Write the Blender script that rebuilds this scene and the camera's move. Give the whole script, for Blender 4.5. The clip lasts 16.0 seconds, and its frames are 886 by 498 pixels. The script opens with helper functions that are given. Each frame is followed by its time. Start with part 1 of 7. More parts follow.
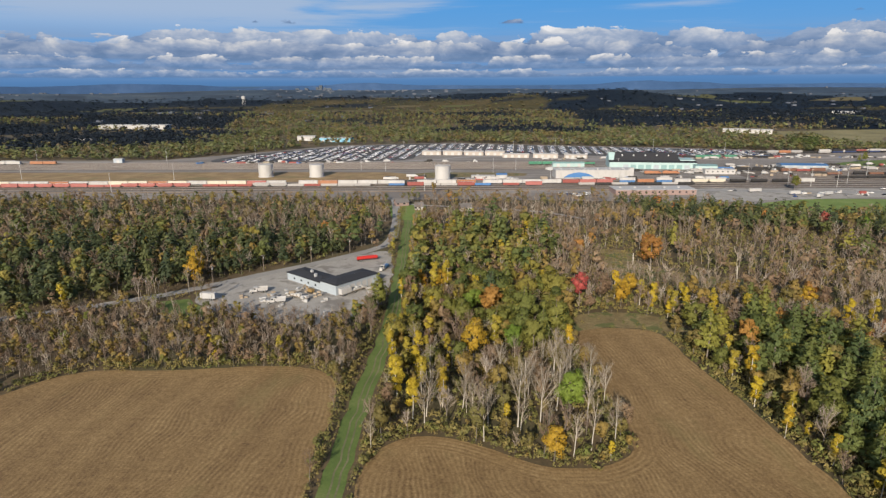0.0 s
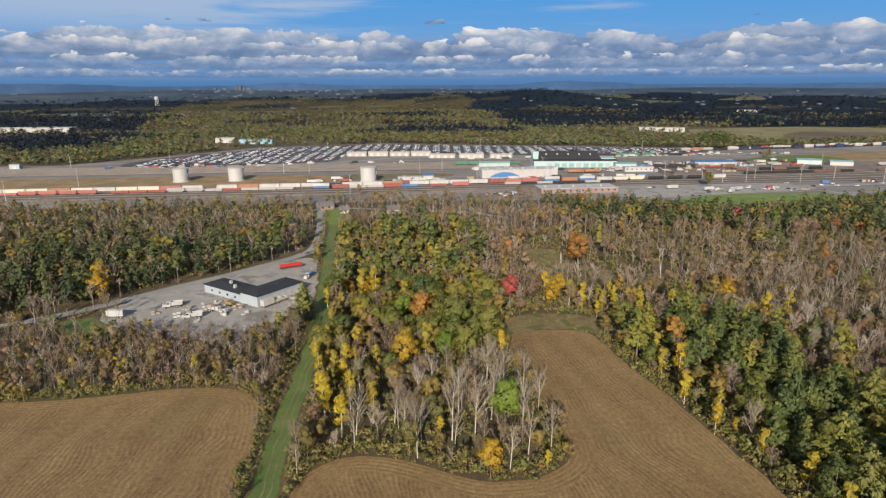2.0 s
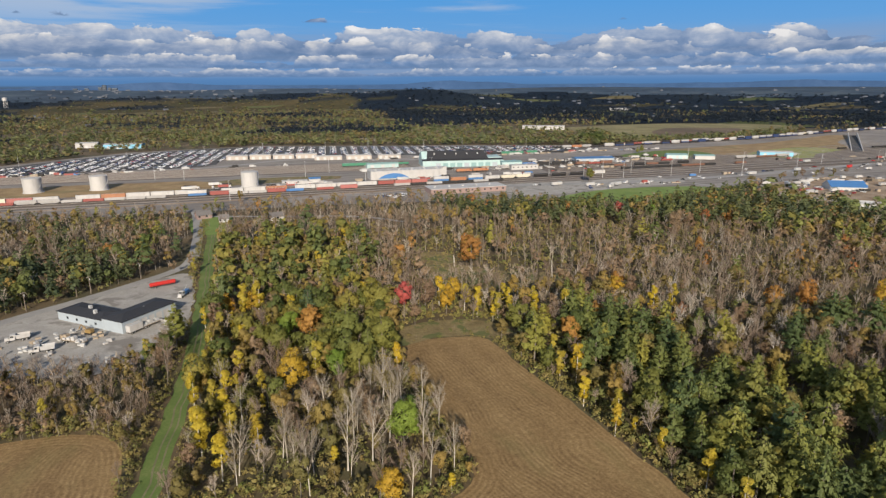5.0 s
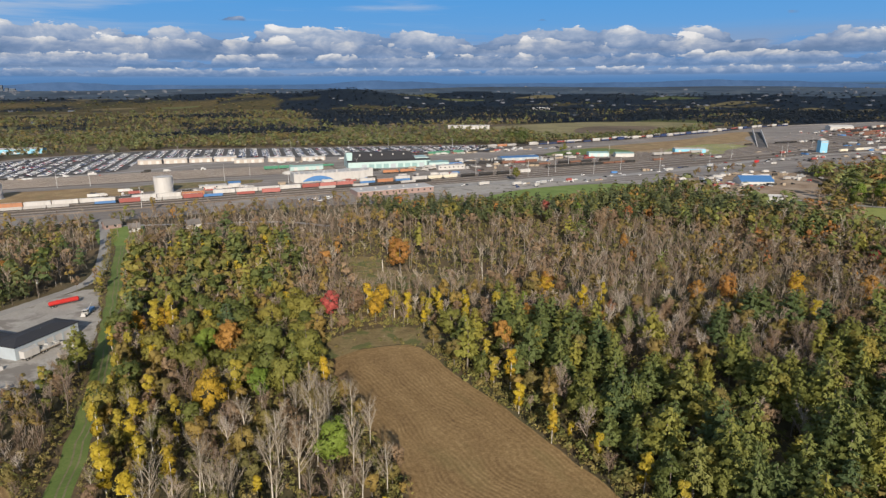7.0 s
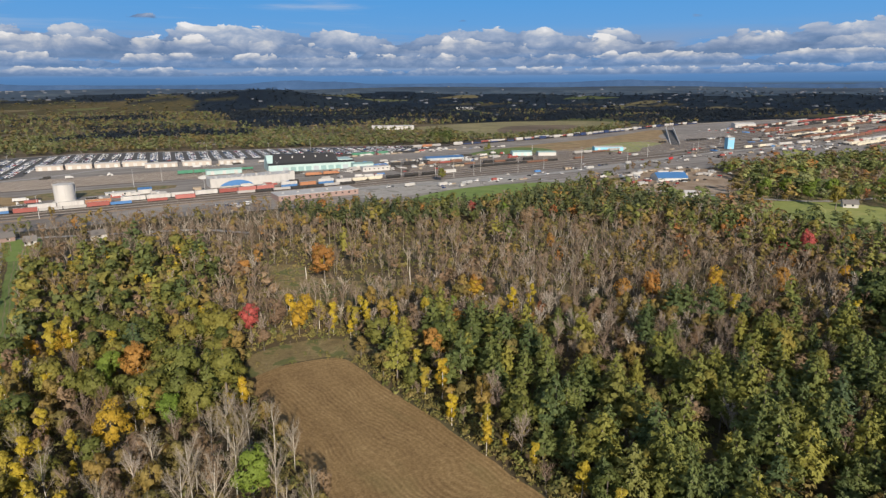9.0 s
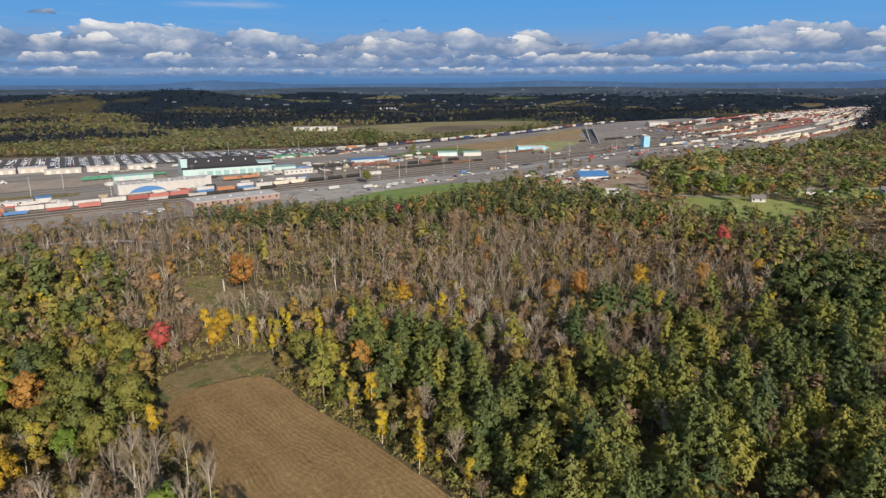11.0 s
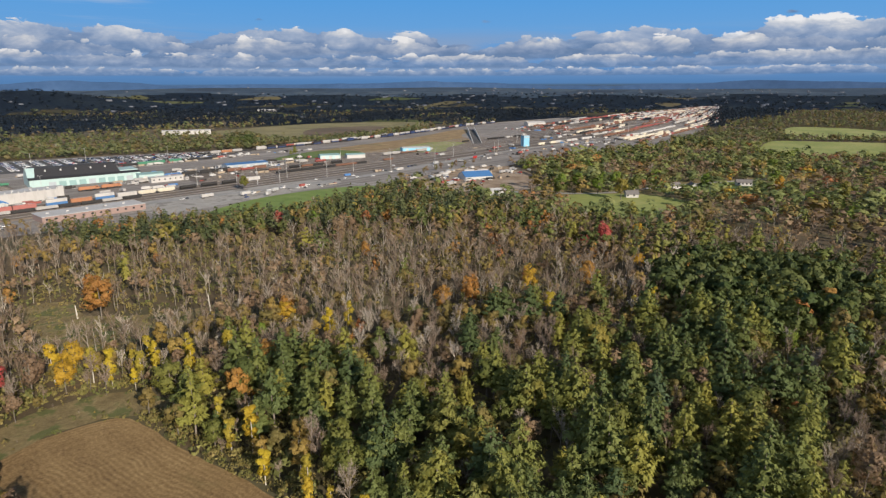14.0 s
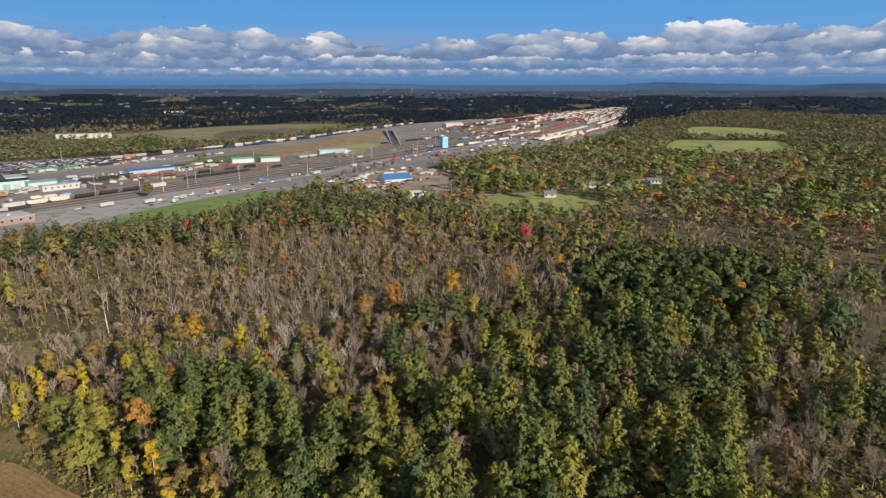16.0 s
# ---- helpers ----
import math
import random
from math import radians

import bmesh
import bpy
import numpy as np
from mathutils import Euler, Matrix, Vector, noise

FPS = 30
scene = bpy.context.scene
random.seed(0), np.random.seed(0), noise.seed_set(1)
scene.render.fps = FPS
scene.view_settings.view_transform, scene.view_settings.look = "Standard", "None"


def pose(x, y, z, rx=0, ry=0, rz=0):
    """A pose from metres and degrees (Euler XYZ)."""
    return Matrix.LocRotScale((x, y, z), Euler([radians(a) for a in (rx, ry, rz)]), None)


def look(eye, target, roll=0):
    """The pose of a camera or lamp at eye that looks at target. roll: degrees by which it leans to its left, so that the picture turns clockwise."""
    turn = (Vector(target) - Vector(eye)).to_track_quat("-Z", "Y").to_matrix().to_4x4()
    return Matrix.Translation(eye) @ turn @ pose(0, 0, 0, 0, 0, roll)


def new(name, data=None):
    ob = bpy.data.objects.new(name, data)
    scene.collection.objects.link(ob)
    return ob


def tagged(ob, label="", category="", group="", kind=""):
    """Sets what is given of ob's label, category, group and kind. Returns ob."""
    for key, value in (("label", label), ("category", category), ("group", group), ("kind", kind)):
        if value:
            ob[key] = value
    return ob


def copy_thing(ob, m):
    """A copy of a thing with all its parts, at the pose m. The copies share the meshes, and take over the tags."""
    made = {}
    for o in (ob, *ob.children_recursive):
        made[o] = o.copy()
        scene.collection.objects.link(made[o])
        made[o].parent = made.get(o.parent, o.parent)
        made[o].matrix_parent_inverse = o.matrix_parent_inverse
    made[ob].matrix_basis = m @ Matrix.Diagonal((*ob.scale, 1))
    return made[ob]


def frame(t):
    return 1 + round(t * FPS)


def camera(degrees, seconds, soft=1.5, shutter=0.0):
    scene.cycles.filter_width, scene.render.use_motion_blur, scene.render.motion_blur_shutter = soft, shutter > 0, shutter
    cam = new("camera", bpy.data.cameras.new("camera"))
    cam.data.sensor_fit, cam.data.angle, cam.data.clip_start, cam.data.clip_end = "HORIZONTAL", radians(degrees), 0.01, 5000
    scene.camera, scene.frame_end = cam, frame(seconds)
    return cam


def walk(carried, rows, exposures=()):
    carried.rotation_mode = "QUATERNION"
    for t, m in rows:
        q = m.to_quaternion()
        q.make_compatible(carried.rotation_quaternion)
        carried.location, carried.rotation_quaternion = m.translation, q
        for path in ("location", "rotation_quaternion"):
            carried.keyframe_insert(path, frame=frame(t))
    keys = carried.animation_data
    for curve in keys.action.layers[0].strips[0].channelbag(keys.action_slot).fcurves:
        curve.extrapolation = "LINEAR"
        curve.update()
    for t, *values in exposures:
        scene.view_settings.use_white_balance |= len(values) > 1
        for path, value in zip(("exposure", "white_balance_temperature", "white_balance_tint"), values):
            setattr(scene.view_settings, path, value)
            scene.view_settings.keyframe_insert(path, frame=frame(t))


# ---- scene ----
cam = camera(71.1, 16.0, soft=1.35)
METRES, EYE, TILT, LEAN, TURN = 70.0, 100.0, -0.95, 0.0, 0.0
ROWS = [
    (0.0, 0.0, 0.0, 0.0, -0.06, -13.75, 0.26),
    (0.5, 0.0024, 0.0314, -0.0001, -1.74, -13.75, 0.28),
    (1.0, 0.0058, 0.0627, 0.0001, -3.42, -13.76, 0.3),
    (1.5, 0.0101, 0.0926, 0.001, -5.11, -13.77, 0.32),
    (2.0, 0.015, 0.1221, 0.0022, -6.81, -13.78, 0.35),
    (2.5, 0.0205, 0.152, 0.0029, -8.54, -13.8, 0.38),
    (3.0, 0.0278, 0.1826, 0.0028, -10.24, -13.82, 0.41),
    (3.5, 0.0353, 0.2127, 0.0029, -11.94, -13.83, 0.44),
    (4.0, 0.0439, 0.2427, 0.0028, -13.63, -13.84, 0.47),
    (6.5, 0.1014, 0.3871, 0.0048, -22.06, -13.94, 0.64),
    (7.0, 0.1154, 0.4149, 0.005, -23.73, -13.96, 0.68),
    (7.5, 0.1311, 0.442, 0.0063, -25.44, -14.0, 0.73),
    (8.0, 0.1466, 0.4694, 0.0058, -27.15, -14.0, 0.76),
    (8.5, 0.163, 0.4955, 0.006, -28.87, -14.02, 0.77),
    (9.0, 0.1803, 0.5215, 0.0057, -30.58, -14.04, 0.8),
    (11.5, 0.2776, 0.6432, 0.0056, -39.13, -14.12, 0.87),
    (12.0, 0.2992, 0.666, 0.0056, -40.88, -14.14, 0.89),
    (12.5, 0.3218, 0.6883, 0.0058, -42.67, -14.16, 0.91),
    (13.0, 0.3447, 0.7104, 0.0052, -44.46, -14.16, 0.9),
    (13.5, 0.3681, 0.7314, 0.0053, -46.21, -14.17, 0.9),
    (14.0, 0.3919, 0.7517, 0.0058, -47.94, -14.19, 0.89),
    (14.5, 0.4173, 0.7715, 0.0061, -49.74, -14.2, 0.88),
    (15.0, 0.4427, 0.7906, 0.0061, -51.59, -14.2, 0.86),
    (15.5, 0.4684, 0.8089, 0.0064, -53.47, -14.2, 0.84),
    (16.0, 0.4952, 0.8266, 0.0063, -55.33, -14.19, 0.83),
]
walk(cam, [(t, pose(0, 0, EYE, TILT, LEAN, TURN) @ pose(METRES * x, METRES * y, METRES * z, 90 + pitch, roll, yaw)) for t, x, y, z, yaw, pitch, roll in ROWS])

# ---- light ----
SUN_AZ, SUN_EL = 195.0, 23.0
world = bpy.data.worlds.new("sky")
scene.world = world
world.use_nodes = True
scene.view_settings.exposure = 0.3


def node_tools(tree):
    """Short helpers for one node tree: add a node, link, and do arithmetic."""
    def add(kind, **values):
        n = tree.nodes.new(kind)
        for key, value in values.items():
            if key in n.inputs:
                n.inputs[key].default_value = value
        return n

    def link(a, b):
        tree.links.new(a, b)

    def calc(op, a, b=0.0, c=None, clamp=False):
        n = tree.nodes.new("ShaderNodeMath")
        n.operation, n.use_clamp = op, clamp
        for i, v in enumerate((a, b, c)):
            if v is None:
                continue
            if isinstance(v, (int, float)):
                n.inputs[i].default_value = v
            else:
                link(v, n.inputs[i])
        return n.outputs[0]

    def mix(fac, a, b, blend="MIX"):
        n = tree.nodes.new("ShaderNodeMix")
        n.data_type, n.blend_type = "RGBA", blend
        for sock, v in ((n.inputs[0], fac), (n.inputs[6], a), (n.inputs[7], b)):
            if isinstance(v, (int, float)):
                sock.default_value = v
            elif isinstance(v, tuple):
                sock.default_value = (*v, 1.0) if len(v) == 3 else v
            else:
                link(v, sock)
        return n.outputs[2]

    def ramp(fac, stops):
        n = tree.nodes.new("ShaderNodeValToRGB")
        el = n.color_ramp.elements
        while len(el) < len(stops):
            el.new(0.5)
        for e, (pos, col) in zip(el, stops):
            e.position = pos
            e.color = (*col, 1.0) if isinstance(col, tuple) else (col, col, col, 1.0)
        link(fac, n.inputs[0])
        return n.outputs[0]

    def noise_at(vec, scale, detail=4.0, rough=0.55, distort=0.0):
        n = tree.nodes.new("ShaderNodeTexNoise")
        n.inputs["Scale"].default_value, n.inputs["Detail"].default_value = scale, detail
        n.inputs["Roughness"].default_value, n.inputs["Distortion"].default_value = rough, distort
        if vec is not None:
            link(vec, n.inputs["Vector"])
        return n.outputs[0]

    def mapped(vec, loc=(0, 0, 0), rot=(0, 0, 0), scale=(1, 1, 1)):
        n = tree.nodes.new("ShaderNodeMapping")
        n.inputs["Location"].default_value, n.inputs["Rotation"].default_value, n.inputs["Scale"].default_value = loc, rot, scale
        link(vec, n.inputs["Vector"])
        return n.outputs[0]

    return add, link, calc, mix, ramp, noise_at, mapped


def build_sky():
    tree = world.node_tree
    tree.nodes.clear()
    add, link, calc, mix, ramp, noise_at, mapped = node_tools(tree)
    sky = add("ShaderNodeTexSky")
    sky.sky_type, sky.sun_disc = "NISHITA", False
    sky.sun_elevation, sky.sun_rotation = radians(SUN_EL), radians(SUN_AZ)
    sky.air_density, sky.dust_density, sky.ozone_density = 1.0, 0.6, 2.5
    base = mix(1.0, sky.outputs[0], (0.0155, 0.0148, 0.0145), "MULTIPLY")
    way = add("ShaderNodeTexCoord").outputs["Generated"]
    sep = add("ShaderNodeSeparateXYZ")
    link(way, sep.inputs[0])
    up = sep.outputs[2]
    # clear-air colour near the horizon: deep blue haze, brighter blue above
    low = ramp(calc("MULTIPLY", up, 5.0, clamp=True), [(0.0, (0.07, 0.165, 0.34)), (0.08, (0.085, 0.20, 0.41)), (0.2, (0.11, 0.25, 0.50)), (0.4, (0.11, 0.29, 0.57)), (0.75, (0.06, 0.265, 0.60)), (1.0, (0.045, 0.21, 0.53))])
    base = mix(ramp(up, [(0.0, 1.0), (0.25, 1.0), (0.6, 0.0)]), base, low)

    sx, sy = sep.outputs[0], sep.outputs[1]
    flat = add("ShaderNodeCombineXYZ")
    link(sx, flat.inputs[0])
    link(sy, flat.inputs[1])
    flat = flat.outputs[0]

    def smooth(v, lo, hi):
        n = tree.nodes.new("ShaderNodeMapRange")
        n.interpolation_type = "SMOOTHSTEP"
        n.inputs[1].default_value, n.inputs[2].default_value = lo, hi
        link(v, n.inputs[0])
        return n.outputs[0]

    # thin high veil, thicker towards the west
    veil = noise_at(mapped(way, loc=(4.0, 1.0, 0.0), scale=(1.6, 1.6, 20.0)), 1.0, 6.0, 0.6, 0.6)
    west = calc("MULTIPLY_ADD", sx, -0.30, 0.0)
    veil = calc("MULTIPLY", smooth(calc("ADD", veil, west), 0.44, 0.64), smooth(up, 0.05, 0.11))
    base = mix(calc("MULTIPLY", veil, 0.85), base, (0.33, 0.41, 0.54))
    # streaky grey-blue stratus behind the cumulus
    bank = noise_at(mapped(way, loc=(2.0, 5.0, 1.0), scale=(4.0, 4.0, 70.0)), 1.0, 6.0, 0.6, 0.4)
    bank = calc("MULTIPLY", smooth(bank, 0.36, 0.6), calc("MULTIPLY", smooth(up, 0.006, 0.022), smooth(calc("MULTIPLY", up, -1.0), -0.090, -0.055)))
    base = mix(calc("MULTIPLY", bank, 0.7), base, (0.22, 0.29, 0.42))
    # rows of cumulus, the farther the lower: flat bases, heaped tops
    for row, (foot, tall, freq, thick) in enumerate(((0.092, 0.014, 11.0, 0.60), (0.047, 0.036, 5.0, 0.30), (0.038, 0.028, 7.0, 0.27), (0.026, 0.018, 9.0, 0.27), (0.014, 0.011, 12.0, 0.28))):
        shift = (3.7 * row + 1.3, 7.1 * row, 2.0 * row)
        heap = noise_at(mapped(flat, loc=shift), freq, 3.0, 0.5)
        puff = noise_at(mapped(way, loc=shift, scale=(1, 1, 2.0)), 0.62 / tall, 7.0, 0.6, 0.35)
        wisp = noise_at(mapped(way, loc=shift, scale=(1, 1, 7.0)), 0.30 / tall, 6.0, 0.65, 0.2)
        grow = calc("MULTIPLY", calc("SUBTRACT", heap, thick), 4.2, clamp=True)
        top = calc("MULTIPLY", calc("ADD", calc("MULTIPLY", grow, 0.95), calc("MULTIPLY", calc("SUBTRACT", puff, 0.5), 1.7)), tall)
        high = calc("ADD", calc("SUBTRACT", up, foot), calc("MULTIPLY", calc("SUBTRACT", wisp, 0.5), -0.5 * tall))
        cover = calc("MULTIPLY", smooth(calc("SUBTRACT", top, high), -0.0006, 0.05 * tall), smooth(high, -0.16 * tall, 0.06 * tall))
        cover = calc("MULTIPLY", cover, smooth(grow, 0.02, 0.25))
        lit = calc("ADD", calc("MULTIPLY", calc("DIVIDE", high, tall), 0.7), calc("MULTIPLY", calc("SUBTRACT", puff, 0.44), 1.7))
        haze = row / 4.0
        tint = ramp(lit, [(0.08, (0.10, 0.165, 0.29)), (0.35, (0.165, 0.23, 0.36)), (0.62, (0.31, 0.355, 0.45)), (0.86, (0.56, 0.555, 0.56)), (1.0, (0.78, 0.745, 0.71))])
        base = mix(calc("MULTIPLY", cover, 0.92 - 0.3 * haze), base, tint)
    # below the horizon: dull ground tone
    base = mix(ramp(calc("MULTIPLY_ADD", up, 20.0, 0.5, clamp=True), [(0.0, 0.0), (0.45, 0.0), (0.55, 1.0)]), (0.06, 0.07, 0.07), base)
    bg = add("ShaderNodeBackground", Strength=1.0)
    link(base, bg.inputs["Color"])
    out = add("ShaderNodeOutputWorld")
    link(bg.outputs[0], out.inputs[0])


build_sky()
sun = new("sun", bpy.data.lights.new("sun", "SUN"))
sun.data.energy, sun.data.angle, sun.data.color = 5.0, radians(0.55), (1.0, 0.875, 0.72)
_az, _el = radians(SUN_AZ), radians(SUN_EL)
SUN_WAY = Vector((math.sin(_az) * math.cos(_el), math.cos(_az) * math.cos(_el), math.sin(_el)))
sun.matrix_world = look(SUN_WAY * 900, (0, 0, 0))

# ---- materials ----


def material(name, rough=0.8, metal=0.0):
    m = bpy.data.materials.new(name)
    m.use_nodes = True
    tree = m.node_tree
    tree.nodes.clear()
    tools = node_tools(tree)
    add, link = tools[0], tools[1]
    b = add("ShaderNodeBsdfPrincipled")
    b.inputs["Roughness"].default_value, b.inputs["Metallic"].default_value = rough, metal
    out = add("ShaderNodeOutputMaterial")
    link(b.outputs[0], out.inputs[0])
    return m, b, out, tools


def bumped(tools, b, height, strength, dist):
    add, link = tools[0], tools[1]
    n = add("ShaderNodeBump", Strength=strength, Distance=dist)
    link(height, n.inputs["Height"])
    link(n.outputs[0], b.inputs["Normal"])


def soil(name, dark, mid, light, fine, coarse, rough=0.95, bump=0.4, dist=0.1, extra=None):
    """Ground-like surface: colour wandering at a fine and a coarse scale (sizes in metres), with relief."""
    m, b, out, tools = material(name, rough)
    add, link, calc, mix, ramp, noise_at, mapped = tools
    co = add("ShaderNodeTexCoord").outputs["Object"]
    big = noise_at(co, 1.0 / coarse, 5.0, 0.6)
    small = noise_at(co, 1.0 / fine, 6.0, 0.65)
    f = calc("ADD", calc("MULTIPLY", big, 0.6), calc("MULTIPLY", small, 0.4))
    col = ramp(f, [(0.36, dark), (0.5, mid), (0.63, light)])
    if extra:
        size, tint, at, amount = extra
        patch = ramp(noise_at(co, 1.0 / size, 4.0, 0.6, 0.4), [(at, 0.0), (at + 0.09, amount)])
        col = mix(patch, col, tint)
    link(col, b.inputs["Base Color"])
    bumped(tools, b, small, bump, dist)
    return m


def plain(name, colour, rough=0.6, metal=0.0, vary=0.12, size=2.5, dirt=(0.12, 0.10, 0.08), dirty=0.15, bump=0.0):
    """Paint, metal or concrete with slight patchiness, some dirt and each object's own slight tone."""
    m, b, out, tools = material(name, rough, metal)
    add, link, calc, mix, ramp, noise_at, mapped = tools
    co = add("ShaderNodeTexCoord").outputs["Object"]
    info = add("ShaderNodeObjectInfo").outputs["Random"]
    n = noise_at(co, 1.0 / size, 6.0, 0.65)
    k = calc("MULTIPLY_ADD", n, 2 * vary, 1.0 - vary)
    k = calc("MULTIPLY", k, calc("MULTIPLY_ADD", info, vary, 1.0 - vary * 0.5))
    col = mix(1.0, colour, k, "MULTIPLY")
    stain = ramp(noise_at(mapped(co, scale=(1.2, 1.2, 0.25)), 1.1 / size, 7.0, 0.7), [(0.52, 0.0), (0.75, dirty)])
    col = mix(stain, col, dirt)
    link(col, b.inputs["Base Color"])
    link(calc("MULTIPLY_ADD", n, 0.25, max(0.05, rough - 0.12)), b.inputs["Roughness"])
    if bump:
        bumped(tools, b, noise_at(co, 6.0, 4.0), bump, 0.02)
    return m


def foliage(name, stops, shared=False, trans=0.25, var=0.2):
    """Leaves: each tree takes its own tone from the ramp, each leaf clump wanders round it."""
    m, b, out, tools = material(name, 0.65)
    add, link, calc, mix, ramp, noise_at, mapped = tools
    geo = add("ShaderNodeNewGeometry")
    isl = geo.outputs["Random Per Island"]
    if shared:
        at = add("ShaderNodeAttribute")
        at.attribute_name = "tint"
        base = at.outputs["Color"]
    else:
        info = add("ShaderNodeObjectInfo").outputs["Random"]
        base = ramp(info, stops)
    col = mix(1.0, base, calc("MULTIPLY_ADD", isl, 2 * var, 1.0 - var), "MULTIPLY")
    link(col, b.inputs["Base Color"])
    b.inputs["Specular IOR Level"].default_value = 0.25
    t = add("ShaderNodeBsdfTranslucent")
    link(mix(1.0, col, (1.0, 0.95, 0.55), "MULTIPLY"), t.inputs["Color"])
    ms = add("ShaderNodeMixShader", Fac=trans)
    link(b.outputs[0], ms.inputs[1])
    link(t.outputs[0], ms.inputs[2])
    link(ms.outputs[0], out.inputs[0])
    return m


def bark(name, dark, light):
    m, b, out, tools = material(name, 0.9)
    add, link, calc, mix, ramp, noise_at, mapped = tools
    co = add("ShaderNodeTexCoord").outputs["Object"]
    isl = add("ShaderNodeNewGeometry").outputs["Random Per Island"]
    info = add("ShaderNodeObjectInfo").outputs["Random"]
    n = noise_at(mapped(co, scale=(3, 3, 0.6)), 1.0, 5.0, 0.6)
    f = calc("ADD", calc("MULTIPLY", n, 0.5), calc("ADD", calc("MULTIPLY", isl, 0.25), calc("MULTIPLY", info, 0.3)))
    link(ramp(f, [(0.25, dark), (0.75, light)]), b.inputs["Base Color"])
    return m


M_GROUND = soil("woodland_floor", (0.060, 0.044, 0.022), (0.100, 0.072, 0.036), (0.16, 0.115, 0.058), 1.4, 38.0, bump=0.6, dist=0.3, extra=(60.0, (0.065, 0.068, 0.028), 0.5, 0.6))


def far_country():
    """Distant wooded plain: turning mixed woods, cloud shade painted into part of it, with scattered fields."""
    m, b, out, tools = material("distant_country", 0.95)
    add, link, calc, mix, ramp, noise_at, mapped = tools
    co = add("ShaderNodeTexCoord").outputs["Object"]
    fine = noise_at(co, 1 / 22.0, 7.0, 0.7)
    big = noise_at(co, 1 / 420.0, 5.0, 0.6)
    f = calc("ADD", calc("MULTIPLY", fine, 0.55), calc("MULTIPLY", big, 0.45))
    # this ramp carries the shade of clouds in its dark colours
    cloud_shaded = ramp(f, [(0.38, (0.007, 0.013, 0.024)), (0.5, (0.012, 0.020, 0.032)), (0.6, (0.022, 0.031, 0.038)), (0.7, (0.055, 0.055, 0.05))])
    turning = ramp(f, [(0.38, (0.040, 0.042, 0.024)), (0.5, (0.075, 0.066, 0.033)), (0.6, (0.115, 0.088, 0.042)), (0.7, (0.17, 0.12, 0.055))])
    at = add("ShaderNodeAttribute")
    at.attribute_name = "turning"
    col = mix(at.outputs["Fac"], cloud_shaded, turning)
    vor = add("ShaderNodeTexVoronoi", Scale=1 / 230.0)
    link(mapped(co, rot=(0, 0, 0.5)), vor.inputs["Vector"])
    sep = add("ShaderNodeSeparateColor")
    link(vor.outputs["Color"], sep.inputs[0])
    field = ramp(sep.outputs[1], [(0.0, (0.11, 0.12, 0.05)), (0.5, (0.15, 0.12, 0.07)), (1.0, (0.08, 0.10, 0.04))])
    open_land = calc("MULTIPLY", calc("GREATER_THAN", sep.outputs[0], 0.86), calc("GREATER_THAN", noise_at(co, 1 / 700.0, 3.0), 0.5))
    col = mix(open_land, col, field)
    link(col, b.inputs["Base Color"])
    b.inputs["Specular IOR Level"].default_value = 0.1
    bumped(tools, b, fine, 0.5, 6.0)
    return m


M_FARLAND = far_country()
# both blue tones below hold the haze of distance in their colour
M_HILLS = soil("haze_blue_hills", (0.022, 0.06, 0.14), (0.03, 0.075, 0.17), (0.045, 0.095, 0.20), 60.0, 500.0, bump=0.2, dist=3.0)
M_PLAIN = soil("haze_grey_plain", (0.012, 0.030, 0.056), (0.024, 0.050, 0.084), (0.065, 0.088, 0.108), 45.0, 260.0, bump=0.2, dist=3.0, extra=(320.0, (0.010, 0.024, 0.046), 0.52, 0.85))
M_GRASS = soil("mown_grass", (0.070, 0.112, 0.024), (0.105, 0.158, 0.032), (0.155, 0.185, 0.055), 0.8, 12.0, bump=0.5, dist=0.08)
M_LAWN = soil("bright_lawn", (0.105, 0.165, 0.030), (0.145, 0.215, 0.042), (0.20, 0.25, 0.07), 0.8, 14.0, bump=0.4, dist=0.08)
M_HAY = soil("hay_field", (0.13, 0.12, 0.05), (0.20, 0.175, 0.075), (0.28, 0.24, 0.11), 6.0, 90.0)
M_WORN = soil("worn_grass", (0.10, 0.11, 0.045), (0.15, 0.145, 0.07), (0.22, 0.20, 0.11), 0.8, 9.0)
M_DRYGRASS = soil("dry_grass", (0.19, 0.125, 0.058), (0.27, 0.185, 0.088), (0.36, 0.26, 0.13), 1.2, 18.0, extra=(40.0, (0.16, 0.15, 0.06), 0.56, 0.6))
M_BRUSH = soil("rough_meadow", (0.12, 0.088, 0.038), (0.21, 0.162, 0.072), (0.32, 0.255, 0.125), 1.0, 9.0, bump=0.9, dist=0.5, extra=(9.0, (0.085, 0.105, 0.028), 0.5, 0.85))
M_DIRT = soil("bare_dirt", (0.19, 0.13, 0.08), (0.29, 0.215, 0.145), (0.40, 0.33, 0.26), 1.5, 22.0)
M_GRAVEL = soil("gravel", (0.27, 0.255, 0.235), (0.34, 0.325, 0.30), (0.42, 0.40, 0.37), 0.9, 14.0, extra=(14.0, (0.17, 0.155, 0.14), 0.52, 0.8))


